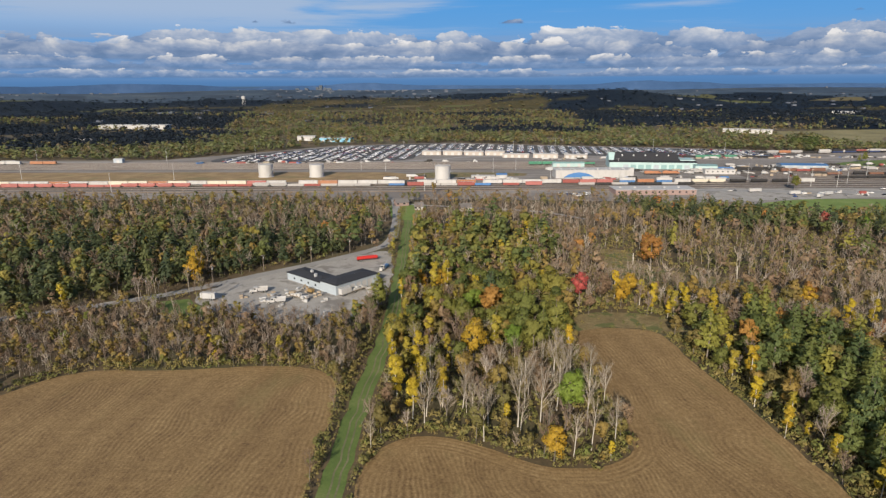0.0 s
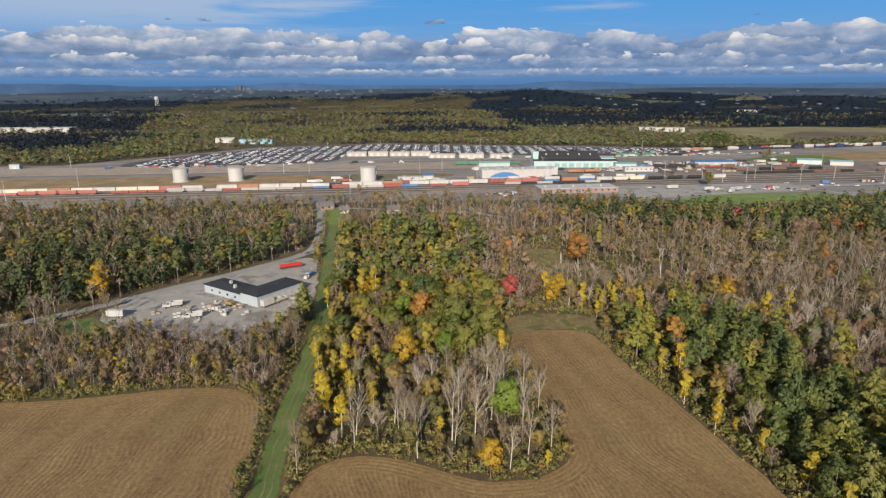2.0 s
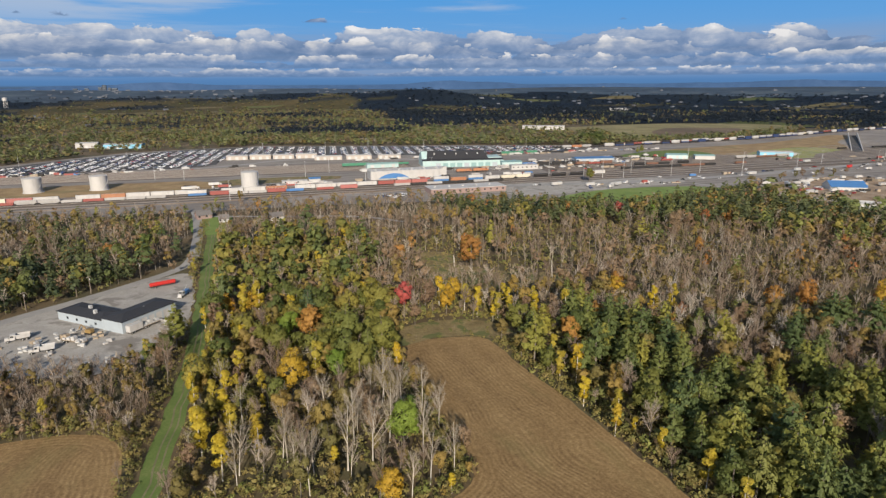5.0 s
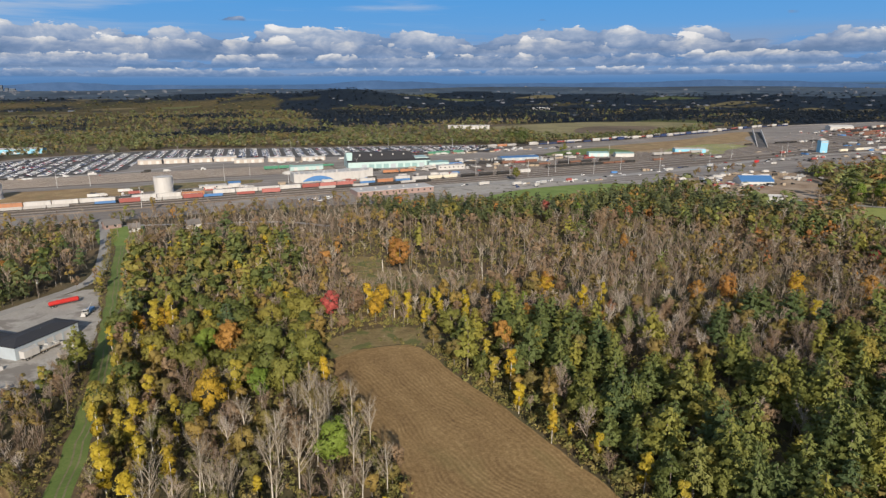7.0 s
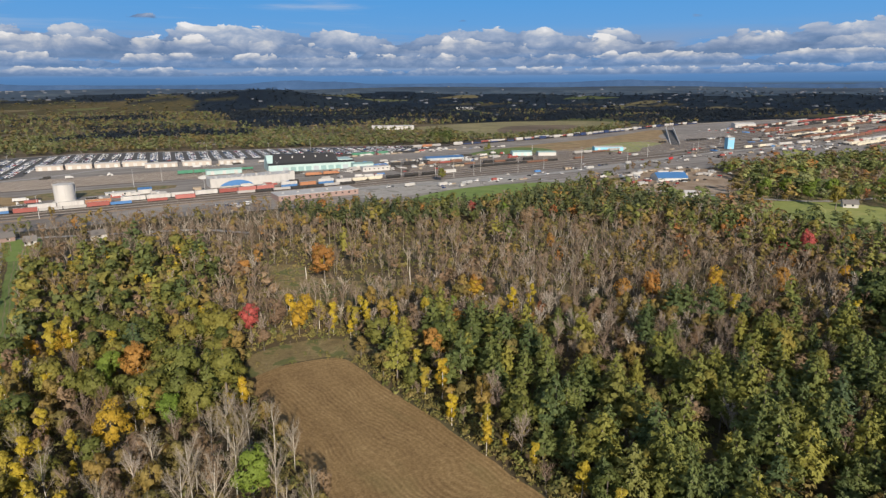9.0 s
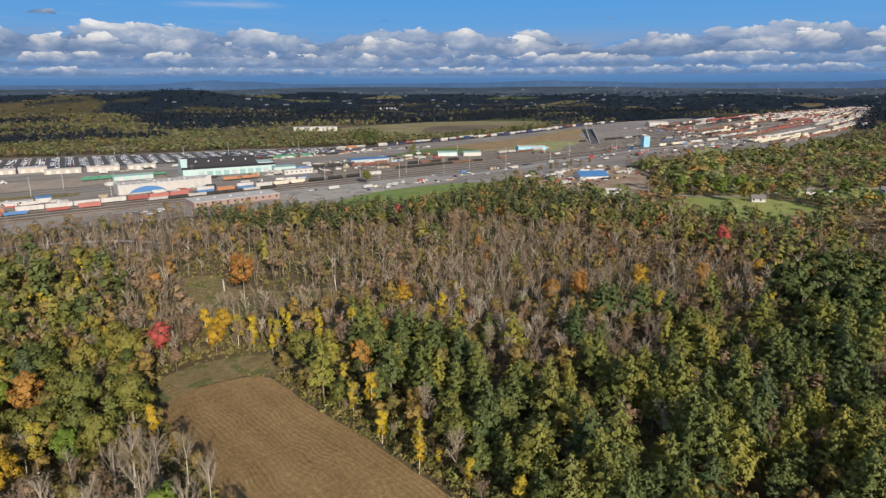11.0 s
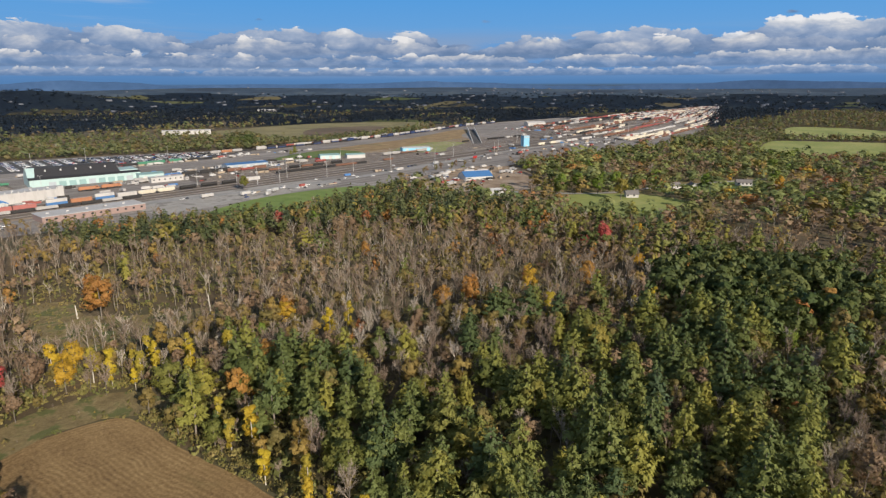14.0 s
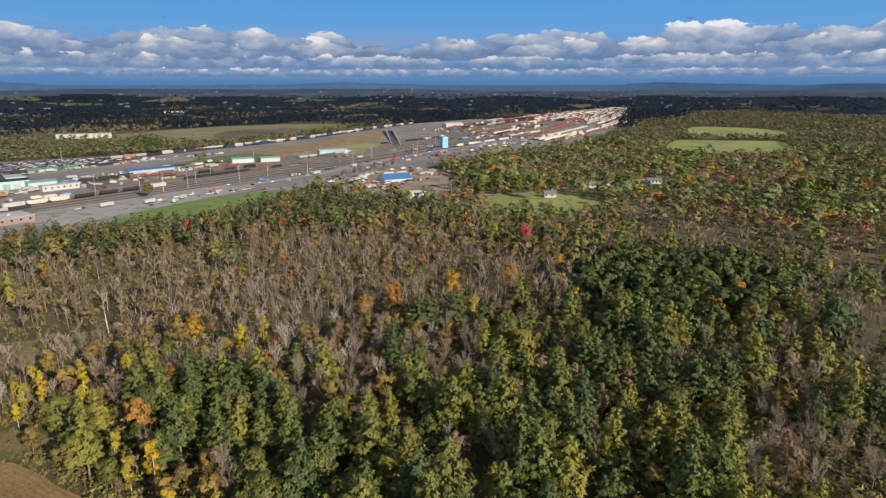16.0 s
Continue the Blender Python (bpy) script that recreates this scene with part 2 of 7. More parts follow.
def yard_floor(name, dark, mid, light, run):
    """Ballast and cinders, streaked along the run of the tracks."""
    m, b, out, tools = material(name, 0.95)
    add, link, calc, mix, ramp, noise_at, mapped = tools
    co = add("ShaderNodeTexCoord").outputs["Object"]
    streak = noise_at(mapped(co, scale=(1.0 / run, 0.16, 1.0)), 1.0, 6.0, 0.65)
    fine = noise_at(co, 0.6, 6.0, 0.7)
    big = noise_at(co, 1 / 70.0, 4.0, 0.6)
    f = calc("ADD", calc("MULTIPLY", streak, 0.55), calc("ADD", calc("MULTIPLY", fine, 0.2), calc("MULTIPLY", big, 0.25)))
    link(ramp(f, [(0.36, dark), (0.5, mid), (0.64, light)]), b.inputs["Base Color"])
    bumped(tools, b, fine, 0.3, 0.1)
    return m


M_YARD = yard_floor("yard_ballast", (0.12, 0.105, 0.094), (0.215, 0.195, 0.178), (0.36, 0.335, 0.31), 160.0)
M_TRACKBED = yard_floor("track_bed", (0.07, 0.055, 0.044), (0.135, 0.112, 0.092), (0.22, 0.19, 0.165), 260.0)
M_ASPHALT = soil("asphalt", (0.05, 0.05, 0.053), (0.068, 0.068, 0.07), (0.095, 0.094, 0.092), 1.0, 20.0, bump=0.15, dist=0.03)
M_ROAD = soil("pale_road", (0.24, 0.235, 0.225), (0.29, 0.285, 0.275), (0.35, 0.34, 0.325), 0.7, 16.0, bump=0.15, dist=0.03)
M_CROP = soil("pasture", (0.17, 0.21, 0.05), (0.25, 0.28, 0.075), (0.35, 0.33, 0.12), 6.0, 90.0)
M_BROWNCROP = soil("ploughed_land", (0.085, 0.06, 0.035), (0.12, 0.085, 0.05), (0.17, 0.125, 0.075), 6.0, 90.0)


def stubble(name, angle):
    """Harvested maize stubble: pale straw on brown soil, with rows about 1.5 m apart."""
    m, b, out, tools = material(name, 0.95)
    add, link, calc, mix, ramp, noise_at, mapped = tools
    co = add("ShaderNodeTexCoord").outputs["Object"]
    rot = mapped(co, rot=(0, 0, radians(angle)))
    wob = noise_at(co, 0.02, 3.0, 0.5)
    sep = add("ShaderNodeSeparateXYZ")
    link(rot, sep.inputs[0])
    u = calc("ADD", sep.outputs[0], calc("MULTIPLY", wob, 26.0))
    at = add("ShaderNodeAttribute")
    at.attribute_name = "inset"
    use = at.outputs["Fac"]
    head = calc("GREATER_THAN", use, 0.0001)
    u = calc("ADD", calc("MULTIPLY", u, calc("SUBTRACT", 1.0, head)), calc("MULTIPLY", use, head))
    rows = calc("MULTIPLY_ADD", calc("SINE", calc("MULTIPLY", u, 2 * math.pi / 1.55)), 0.5, 0.5)
    wide = calc("MULTIPLY_ADD", calc("SINE", calc("MULTIPLY", u, 2 * math.pi / 12.4)), 0.5, 0.5)
    fine = noise_at(co, 1.6, 6.0, 0.7)
    big = noise_at(co, 0.03, 4.0, 0.6)
    strength = ramp(noise_at(co, 0.05, 3.0), [(0.4, 0.03), (0.65, 0.21)])
    speck = noise_at(co, 0.55, 3.0, 0.6)
    f = calc("ADD", calc("MULTIPLY", calc("SUBTRACT", fine, 0.5), 0.95), calc("ADD", calc("MULTIPLY", big, 0.4), calc("MULTIPLY", speck, 0.5)))
    f = calc("ADD", f, calc("MULTIPLY", calc("SUBTRACT", rows, 0.5), strength))
    f = calc("ADD", f, calc("MULTIPLY", calc("SUBTRACT", wide, 0.5), 0.07))
    col = ramp(f, [(0.2, (0.116, 0.068, 0.026)), (0.4, (0.200, 0.125, 0.050)), (0.58, (0.278, 0.184, 0.079)), (0.82, (0.40, 0.29, 0.142))])
    weeds = ramp(noise_at(mapped(rot, scale=(0.05, 0.018, 1)), 1.0, 5.0, 0.65), [(0.56, 0.0), (0.7, 0.35)])
    col = mix(weeds, col, (0.17, 0.155, 0.055))
    link(col, b.inputs["Base Color"])
    bumped(tools, b, calc("ADD", calc("MULTIPLY", rows, 0.6), calc("MULTIPLY", fine, 0.7)), 0.5, 0.12)
    return m


M_STUBBLE_W = stubble("stubble_west", 8.0)
M_STUBBLE_E = stubble("stubble_east", -9.0)

P_PINE = [(0.0, (0.078, 0.112, 0.043)), (0.3, (0.112, 0.142, 0.045)), (0.55, (0.155, 0.176, 0.047)), (0.8, (0.205, 0.212, 0.049)), (0.94, (0.265, 0.245, 0.048)), (1.0, (0.080, 0.116, 0.055))]
P_GREEN = [(0.0, (0.086, 0.110, 0.032)), (0.3, (0.130, 0.147, 0.037)), (0.6, (0.188, 0.184, 0.042)), (0.85, (0.265, 0.22, 0.048)), (1.0, (0.100, 0.140, 0.034))]
P_YELLOW = [(0.0, (0.46, 0.35, 0.03)), (0.5, (0.39, 0.305, 0.036)), (0.8, (0.31, 0.265, 0.045)), (1.0, (0.48, 0.33, 0.03))]
P_OLIVE = [(0.0, (0.162, 0.138, 0.046)), (0.4, (0.225, 0.168, 0.058)), (0.7, (0.30, 0.212, 0.060)), (1.0, (0.148, 0.140, 0.050))]
P_GOLD = [(0.0, (0.46, 0.27, 0.03)), (0.5, (0.42, 0.29, 0.035)), (1.0, (0.48, 0.23, 0.03))]
P_ORANGE = [(0.0, (0.38, 0.17, 0.045)), (0.5, (0.37, 0.21, 0.055)), (1.0, (0.34, 0.13, 0.055))]
P_RED = [(0.0, (0.44, 0.09, 0.085)), (1.0, (0.36, 0.10, 0.075))]
P_RUSSET = [(0.0, (0.21, 0.14, 0.09)), (1.0, (0.29, 0.205, 0.125))]
P_OAK = [(0.0, (0.058, 0.088, 0.028)), (1.0, (0.11, 0.13, 0.036))]
P_TWIG = [(0.0, (0.18, 0.128, 0.090)), (0.5, (0.25, 0.19, 0.145)), (0.85, (0.34, 0.285, 0.23)), (1.0, (0.44, 0.39, 0.33))]
P_SHRUB = [(0.0, (0.125, 0.135, 0.042)), (0.4, (0.21, 0.185, 0.062)), (0.75, (0.29, 0.23, 0.085)), (1.0, (0.17, 0.195, 0.05))]
P_LIME = [(0.0, (0.13, 0.20, 0.032)), (1.0, (0.18, 0.235, 0.04))]
LEAVES = {"lime": foliage("fresh_green_leaves", P_LIME), "pine": foliage("pine_needles", P_PINE, trans=0.18), "green": foliage("green_leaves", P_GREEN), "yellow": foliage("yellow_leaves", P_YELLOW), "olive": foliage("olive_leaves", P_OLIVE),
          "orange": foliage("orange_leaves", P_ORANGE), "red": foliage("red_leaves", P_RED), "gold": foliage("golden_leaves", P_GOLD), "russet": foliage("russet_leaves", P_RUSSET), "oak": foliage("dark_oak_leaves", P_OAK, trans=0.2),
          "bare": foliage("bare_twigs", P_TWIG, trans=0.0, var=0.3), "birch": foliage("pale_twigs", [(0.0, (0.24, 0.205, 0.155)), (1.0, (0.34, 0.295, 0.23))], trans=0.0, var=0.3),
          "shrub": foliage("shrub_leaves", P_SHRUB)}
# the first palette is the same pine again in a darker tone
# the last palette is far woodland with cloud shade put into the colour
PALETTE = {"dark_pine": [(0.0, (0.050, 0.074, 0.036)), (0.6, (0.085, 0.105, 0.042)), (1.0, (0.12, 0.135, 0.046))], "lime": P_LIME, "round": [(0.0, (0.12, 0.16, 0.058)), (0.4, (0.20, 0.235, 0.075)), (0.75, (0.28, 0.30, 0.10)), (1.0, (0.16, 0.19, 0.09))], "pine": P_PINE, "green": P_GREEN, "yellow": P_YELLOW, "olive": P_OLIVE, "orange": P_ORANGE, "red": P_RED, "gold": P_GOLD, "russet": P_RUSSET, "oak": P_OAK, "bare": P_TWIG, "birch": P_TWIG, "shrub": P_SHRUB, "far_shaded": [(0.0, (0.013, 0.021, 0.034)), (1.0, (0.024, 0.033, 0.043))]}
M_WOODS = foliage("woods_foliage", None, shared=True, trans=0.18, var=0.17)
M_BARK = bark("grey_bark", (0.10, 0.085, 0.07), (0.22, 0.19, 0.16))
M_PALEBARK = bark("pale_bark", (0.36, 0.33, 0.28), (0.62, 0.58, 0.51))

# ---- geometry tools ----


class Geo:
    """Collects points and faces; each face keeps a material slot."""

    def __init__(self):
        self.v, self.f, self.m = [], [], []

    def face(self, pts, slot=0):
        k = len(self.v)
        self.v.extend(tuple(p) for p in pts)
        self.f.append(tuple(range(k, k + len(pts))))
        self.m.append(slot)

    def hull(self, low, high, slot=0, cap=True):
        """Two rings of equal count joined into a closed body."""
        k, n = len(self.v), len(low)
        self.v.extend(tuple(p) for p in low)
        self.v.extend(tuple(p) for p in high)
        for i in range(n):
            j = (i + 1) % n
            self.f.append((k + i, k + j, k + n + j, k + n + i))
            self.m.append(slot)
        if cap:
            self.f.append(tuple(k + n + i for i in range(n)))
            self.f.append(tuple(k + i for i in reversed(range(n))))
            self.m += [slot, slot]

    def box(self, x0, y0, z0, x1, y1, z1, slot=0, bev=0.0):
        if bev <= 0:
            self.hull([(x0, y0, z0), (x1, y0, z0), (x1, y1, z0), (x0, y1, z0)], [(x0, y0, z1), (x1, y0, z1), (x1, y1, z1), (x0, y1, z1)], slot)
            return
        b = bev

        def ring(i, z):
            return [(x0 + i + b, y0 + i, z), (x1 - i - b, y0 + i, z), (x1 - i, y0 + i + b, z), (x1 - i, y1 - i - b, z), (x1 - i - b, y1 - i, z), (x0 + i + b, y1 - i, z), (x0 + i, y1 - i - b, z), (x0 + i, y0 + i + b, z)]
        self.hull(ring(0, z0), ring(0, z1 - b), slot, cap=False)
        self.hull(ring(0, z1 - b), ring(b, z1), slot, cap=False)
        k = len(self.v) - 8
        self.f.append(tuple(range(k, k + 8)))
        self.m.append(slot)

    def tube(self, a, b, r0, r1, n=8, slot=0, cap=True):
        a, b = Vector(a), Vector(b)
        d = (b - a).normalized()
        u = d.orthogonal().normalized()
        w = d.cross(u)
        ring = [(math.cos(2 * math.pi * i / n), math.sin(2 * math.pi * i / n)) for i in range(n)]
        self.hull([a + (u * c + w * s) * r0 for c, s in ring], [b + (u * c + w * s) * r1 for c, s in ring], slot, cap)

    def mesh(self, name, mats, smooth=False):
        me = bpy.data.meshes.new(name)
        me.from_pydata(self.v, [], self.f)
        for m in mats:
            me.materials.append(m)
        if len(mats) > 1:
            me.polygons.foreach_set("material_index", self.m)
        if smooth:
            me.shade_smooth()
        me.update()
        return me


def thing(name, m, label, category, group="", kind=""):
    ob = new(name)
    ob.empty_display_size = 0.5
    ob.matrix_basis = m
    return tagged(ob, label, category, group, kind)


def part(name, geo, mats, parent, label="", smooth=False):
    if not isinstance(mats, (list, tuple)):
        mats = [mats]
    me = geo if isinstance(geo, bpy.types.Mesh) else geo.mesh(name, mats, smooth)
    ob = new(name, me)
    ob.parent = parent
    return tagged(ob, label) if label else ob


def structure(name, geo, mats, label, category, smooth=False, kind="structure"):
    if not isinstance(mats, (list, tuple)):
        mats = [mats]
    ob = new(name, geo.mesh(name, mats, smooth))
    return tagged(ob, label, category, kind=kind)


def smooth_loop(pts, step=4.0, wander=0.0, closed=True):
    """A rounded loop (or line) through the given corners, in steps of a few metres, with a slight wander."""
    out, n = [], len(pts)
    for i in range(n if closed else n - 1):
        p = [Vector(pts[(i + k) % n] if closed else pts[min(max(i + k, 0), n - 1)]) for k in (-1, 0, 1, 2)]
        m = max(1, int((p[2] - p[1]).length / step))
        for j in range(m):
            t = j / m
            q = 0.5 * (2 * p[1] + (p[2] - p[0]) * t + (2 * p[0] - 5 * p[1] + 4 * p[2] - p[3]) * t * t + (3 * p[1] - p[0] - 3 * p[2] + p[3]) * t ** 3)
            if wander:
                q = q + Vector((noise.noise((q.x * 0.13, q.y * 0.13, 3.0)), noise.noise((q.x * 0.13, q.y * 0.13, 9.0)))) * wander
            out.append((q.x, q.y))
    if not closed:
        out.append(tuple(pts[-1]))
    return out


def inside(poly, x, y):
    x, y = np.asarray(x, float), np.asarray(y, float)
    hit = np.zeros(x.shape, bool)
    n = len(poly)
    for i in range(n):
        (x0, y0), (x1, y1) = poly[i], poly[(i + 1) % n]
        if y0 == y1:
            continue
        hit ^= ((y0 > y) != (y1 > y)) & (x < (x1 - x0) * (y - y0) / (y1 - y0) + x0)
    return hit


def near_line(line, x, y, reach):
    x, y = np.asarray(x, float), np.asarray(y, float)
    hit = np.zeros(x.shape, bool)
    for (x0, y0), (x1, y1) in zip(line, line[1:]):
        dx, dy = x1 - x0, y1 - y0
        t = np.clip(((x - x0) * dx + (y - y0) * dy) / (dx * dx + dy * dy + 1e-9), 0, 1)
        hit |= np.hypot(x - x0 - t * dx, y - y0 - t * dy) < reach
    return hit


def sheet(name, loop, z, mat, label, category):
    g = Geo()
    g.face([(x, y, z) for x, y in loop])
    return structure(name, g, mat, label, category)


def ribbon(name, line, width, z, mat, label, category, kind="structure"):
    g = Geo()
    pts = [Vector(p) for p in line]
    edge = []
    for i, p in enumerate(pts):
        d = (pts[min(i + 1, len(pts) - 1)] - pts[max(i - 1, 0)]).normalized()
        s = Vector((-d.y, d.x)) * width / 2
        edge.append((p + s, p - s))
    for (a, b), (c, d) in zip(edge, edge[1:]):
        g.face([(a.x, a.y, z), (b.x, b.y, z), (d.x, d.y, z), (c.x, c.y, z)])
    return structure(name, g, mat, label, category, kind=kind)


# ---- the lie of the land ----
LEFT_FIELD = [(-150, 188), (-138, 203), (-125, 208), (-100, 208), (-70, 211), (-51, 210), (-41, 203), (-37, 193), (-35, 174), (-37, 158), (-35, 135), (-36, 90), (-38, 20), (-60, -20), (-160, -10), (-190, 90), (-175, 150)]
RIGHT_FIELD = [(-23, 90), (-23, 135), (-22, 147), (-17, 158), (-8, 163), (2, 162), (14, 156), (21, 151), (30, 147), (41, 147), (49, 150), (54, 156), (55, 166), (55, 180), (54, 195), (54, 214), (52, 230), (52, 241), (60, 246), (71, 247), (83, 245), (90, 240), (92, 226), (93, 212), (97, 187), (99, 165), (102, 137), (106, 100), (112, 40), (80, -10), (10, -15), (-20, 20)]
LANE = [(-29, 40), (-29, 100), (-29, 135), (-28, 172), (-26, 201), (-24, 235), (-23, 262), (-24, 344), (-25, 383), (-26, 449), (-28, 520)]
ROAD = [(-420, 150), (-300, 212), (-198, 261), (-179, 270), (-159, 281), (-137, 295), (-115, 314), (-96, 331), (-74, 350), (-57, 367), (-42, 384), (-35, 406), (-36, 470), (-40, 522), (-44, 560)]
LOT = [(-122, 290), (-110, 274), (-92, 262), (-70, 254), (-50, 254), (-38, 266), (-29, 290), (-28, 322), (-30, 350), (-34, 376), (-50, 370), (-74, 350), (-96, 331), (-113, 314)]
YARD = [(-1500, 545), (-700, 570), (-330, 566), (-100, 562), (-52, 560), (60, 558), (150, 546), (225, 522), (262, 470), (300, 455), (360, 470), (430, 492), (519, 526), (594, 513), (734, 527), (850, 505), (965, 468), (1140, 490), (1400, 545), (1650, 620), (2259, 810), (3063, 1071), (3040, 1100), (2293, 1060), (1800, 1090), (1565, 1095), (1326, 1102), (1036, 1030), (830, 980), (667, 955), (566, 955), (468, 1000), (389, 1032), (212, 1082), (18, 1150), (-182, 1100), (-330, 951), (-402, 885), (-632, 889), (-1500, 900)]


def rise(r, az):
    """Height of the distant country: level for 3 km, then raised to a rim that fits the horizon in the camera's view,
    with one broad dark knoll.
    """
    t = np.clip((r - 2900.0) / 1900.0, 0, 1)
    s = t * t * (3 - 2 * t)
    ridge = 74 + 5 * np.sin(az * 3.0 + 0.6) + 4 * np.sin(az * 7.3 + 2.0) + 2.5 * np.sin(az * 17.0)
    knoll = 66 * np.exp(-((r - 3450.0) / 380.0) ** 2 - ((az - 0.265) / 0.085) ** 2) + 34 * np.exp(-((r - 3400.0) / 350.0) ** 2 - ((az - 0.13) / 0.06) ** 2)
    swell = 7 * np.clip((r - 1900.0) / 900.0, 0, 1) * (np.sin(r / 170.0 + 4 * az) * np.sin(az * 11.0 + r / 420.0))
    return s * ridge + knoll + swell


def sunlit_woods(r, az):
    """Where the far woods are sunlit and turning (1) and where cloud shade is painted in (0)."""
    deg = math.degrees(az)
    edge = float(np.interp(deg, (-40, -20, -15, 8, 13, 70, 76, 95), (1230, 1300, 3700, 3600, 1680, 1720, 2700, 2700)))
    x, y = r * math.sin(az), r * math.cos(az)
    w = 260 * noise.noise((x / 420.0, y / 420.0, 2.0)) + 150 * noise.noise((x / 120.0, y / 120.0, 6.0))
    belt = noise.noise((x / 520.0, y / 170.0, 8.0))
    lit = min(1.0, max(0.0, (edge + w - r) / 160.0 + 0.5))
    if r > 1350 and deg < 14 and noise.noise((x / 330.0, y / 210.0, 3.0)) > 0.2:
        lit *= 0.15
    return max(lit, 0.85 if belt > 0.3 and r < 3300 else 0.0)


def build_ground():
    g = Geo()
    radii = [0, 300, 700] + list(range(1200, 2900, 100)) + [2900 + 1900 * i / 22 for i in range(0, 23)]
    n = 720
    # 1 sunlit, 0 darkened in colour as if under cloud
    turning = []
    for r in radii:
        for i in range(n):
            a = 2 * math.pi * i / n
            g.v.append((r * math.sin(a), r * math.cos(a), float(rise(np.float64(r), a if a < math.pi else a - 2 * math.pi))))
            turning.append(sunlit_woods(r, a if a < math.pi else a - 2 * math.pi) if r > 1000 else 1.0)
    for k in range(len(radii) - 1):
        for i in range(n):
            j = (i + 1) % n
            if k == 0:
                g.f.append((i, n + j, n + i))
            else:
                g.f.append((k * n + i, k * n + j, (k + 1) * n + j, (k + 1) * n + i))
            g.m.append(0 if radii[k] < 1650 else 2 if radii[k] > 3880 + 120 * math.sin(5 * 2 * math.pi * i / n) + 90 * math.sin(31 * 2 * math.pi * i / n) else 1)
    land = structure("ground", g, [M_GROUND, M_FARLAND, M_PLAIN], "brown woodland floor and far country coloured with cloud shade and haze", "ground", smooth=True)
    land.data.attributes.new("turning", "FLOAT", "POINT").data.foreach_set("value", turning)
    # hills on the skyline, distance haze painted in as blue
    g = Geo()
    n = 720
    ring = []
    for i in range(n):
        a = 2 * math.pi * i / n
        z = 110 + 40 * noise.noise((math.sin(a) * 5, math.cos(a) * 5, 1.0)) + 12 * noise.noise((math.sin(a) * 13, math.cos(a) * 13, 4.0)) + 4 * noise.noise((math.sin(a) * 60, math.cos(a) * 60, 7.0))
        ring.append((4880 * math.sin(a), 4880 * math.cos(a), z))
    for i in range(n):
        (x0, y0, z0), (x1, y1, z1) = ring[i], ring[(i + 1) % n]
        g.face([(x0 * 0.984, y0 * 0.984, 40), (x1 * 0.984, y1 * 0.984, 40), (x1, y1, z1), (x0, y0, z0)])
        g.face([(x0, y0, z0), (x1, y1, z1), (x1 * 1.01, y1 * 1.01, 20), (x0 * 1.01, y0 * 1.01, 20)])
    structure("backdrop", g, M_HILLS, "low wooded hills along the horizon, coloured with blue haze", "hills", smooth=True)


def build_field(name, corners, z, mat, label):
    """A stubble field: headland rows follow the edge, the inside is sown in straight rows."""
    loop = [Vector(p) for p in smooth_loop(corners, 3.0, 0.8)]
    area = sum(a.x * b.y - b.x * a.y for a, b in zip(loop, loop[1:] + loop[:1]))
    sign = 1 if area > 0 else -1
    n = len(loop)
    nrm = []
    for i in range(n):
        d = (loop[(i + 3) % n] - loop[i - 3]).normalized()
        nrm.append(Vector((-d.y, d.x)) * sign)
    depth = 7.0
    inner = [p + q * depth for p, q in zip(loop, nrm)]
    me = bpy.data.meshes.new(name)
    v = [(p.x, p.y, z) for p in loop] + [(p.x, p.y, z) for p in inner]
    f = [(i, (i + 1) % n, n + (i + 1) % n, n + i) for i in range(n)] + [tuple(range(n, 2 * n))]
    me.from_pydata(v, [], f)
    me.materials.append(mat)
    me.attributes.new("inset", "FLOAT", "CORNER")
    vals = []
    for poly in me.polygons:
        for k in poly.loop_indices:
            vi = me.loops[k].vertex_index
            vals.append(0.0 if len(poly.vertices) > 4 else (0.01 if vi < n else depth))
    me.attributes["inset"].data.foreach_set("value", vals)
    me.update()
    tagged(new(name, me), label, "field", kind="structure")


build_ground()
build_field("field_west", LEFT_FIELD, 0.06, M_STUBBLE_W, "harvested field of pale brown maize stubble")
build_field("field_east", RIGHT_FIELD, 0.06, M_STUBBLE_E, "harvested stubble field narrowing between the woods")
ribbon("lane", smooth_loop(LANE, 5.0, 1.2, closed=False), 6.8, 0.05, M_GRASS, "green grass lane with wheel tracks between the fields", "lane")
for off in (-0.95, 0.95):
    ribbon("wheel_track", [(x + off + 0.6, y) for x, y in smooth_loop(LANE, 5.0, 1.2, closed=False)], 0.55, 0.07, M_WORN, "worn pale wheel track in the grass lane", "track")
ribbon("road", smooth_loop(ROAD, 6.0, 0.3, closed=False), 6.6, 0.09, M_ROAD, "pale worn asphalt road past the truck yard", "road")
sheet("truck_yard", smooth_loop(LOT, 4.0, 1.5), 0.06, M_GRAVEL, "grey gravel yard of the garage", "yard")
sheet("rail_yard", YARD, 0.05, M_YARD, "grey ballast ground of the rail yard", "yard")

# ---- trees ----
rng = np.random.default_rng(11)


def unit(a):
    return a / (np.linalg.norm(a, axis=-1, keepdims=True) + 1e-9)


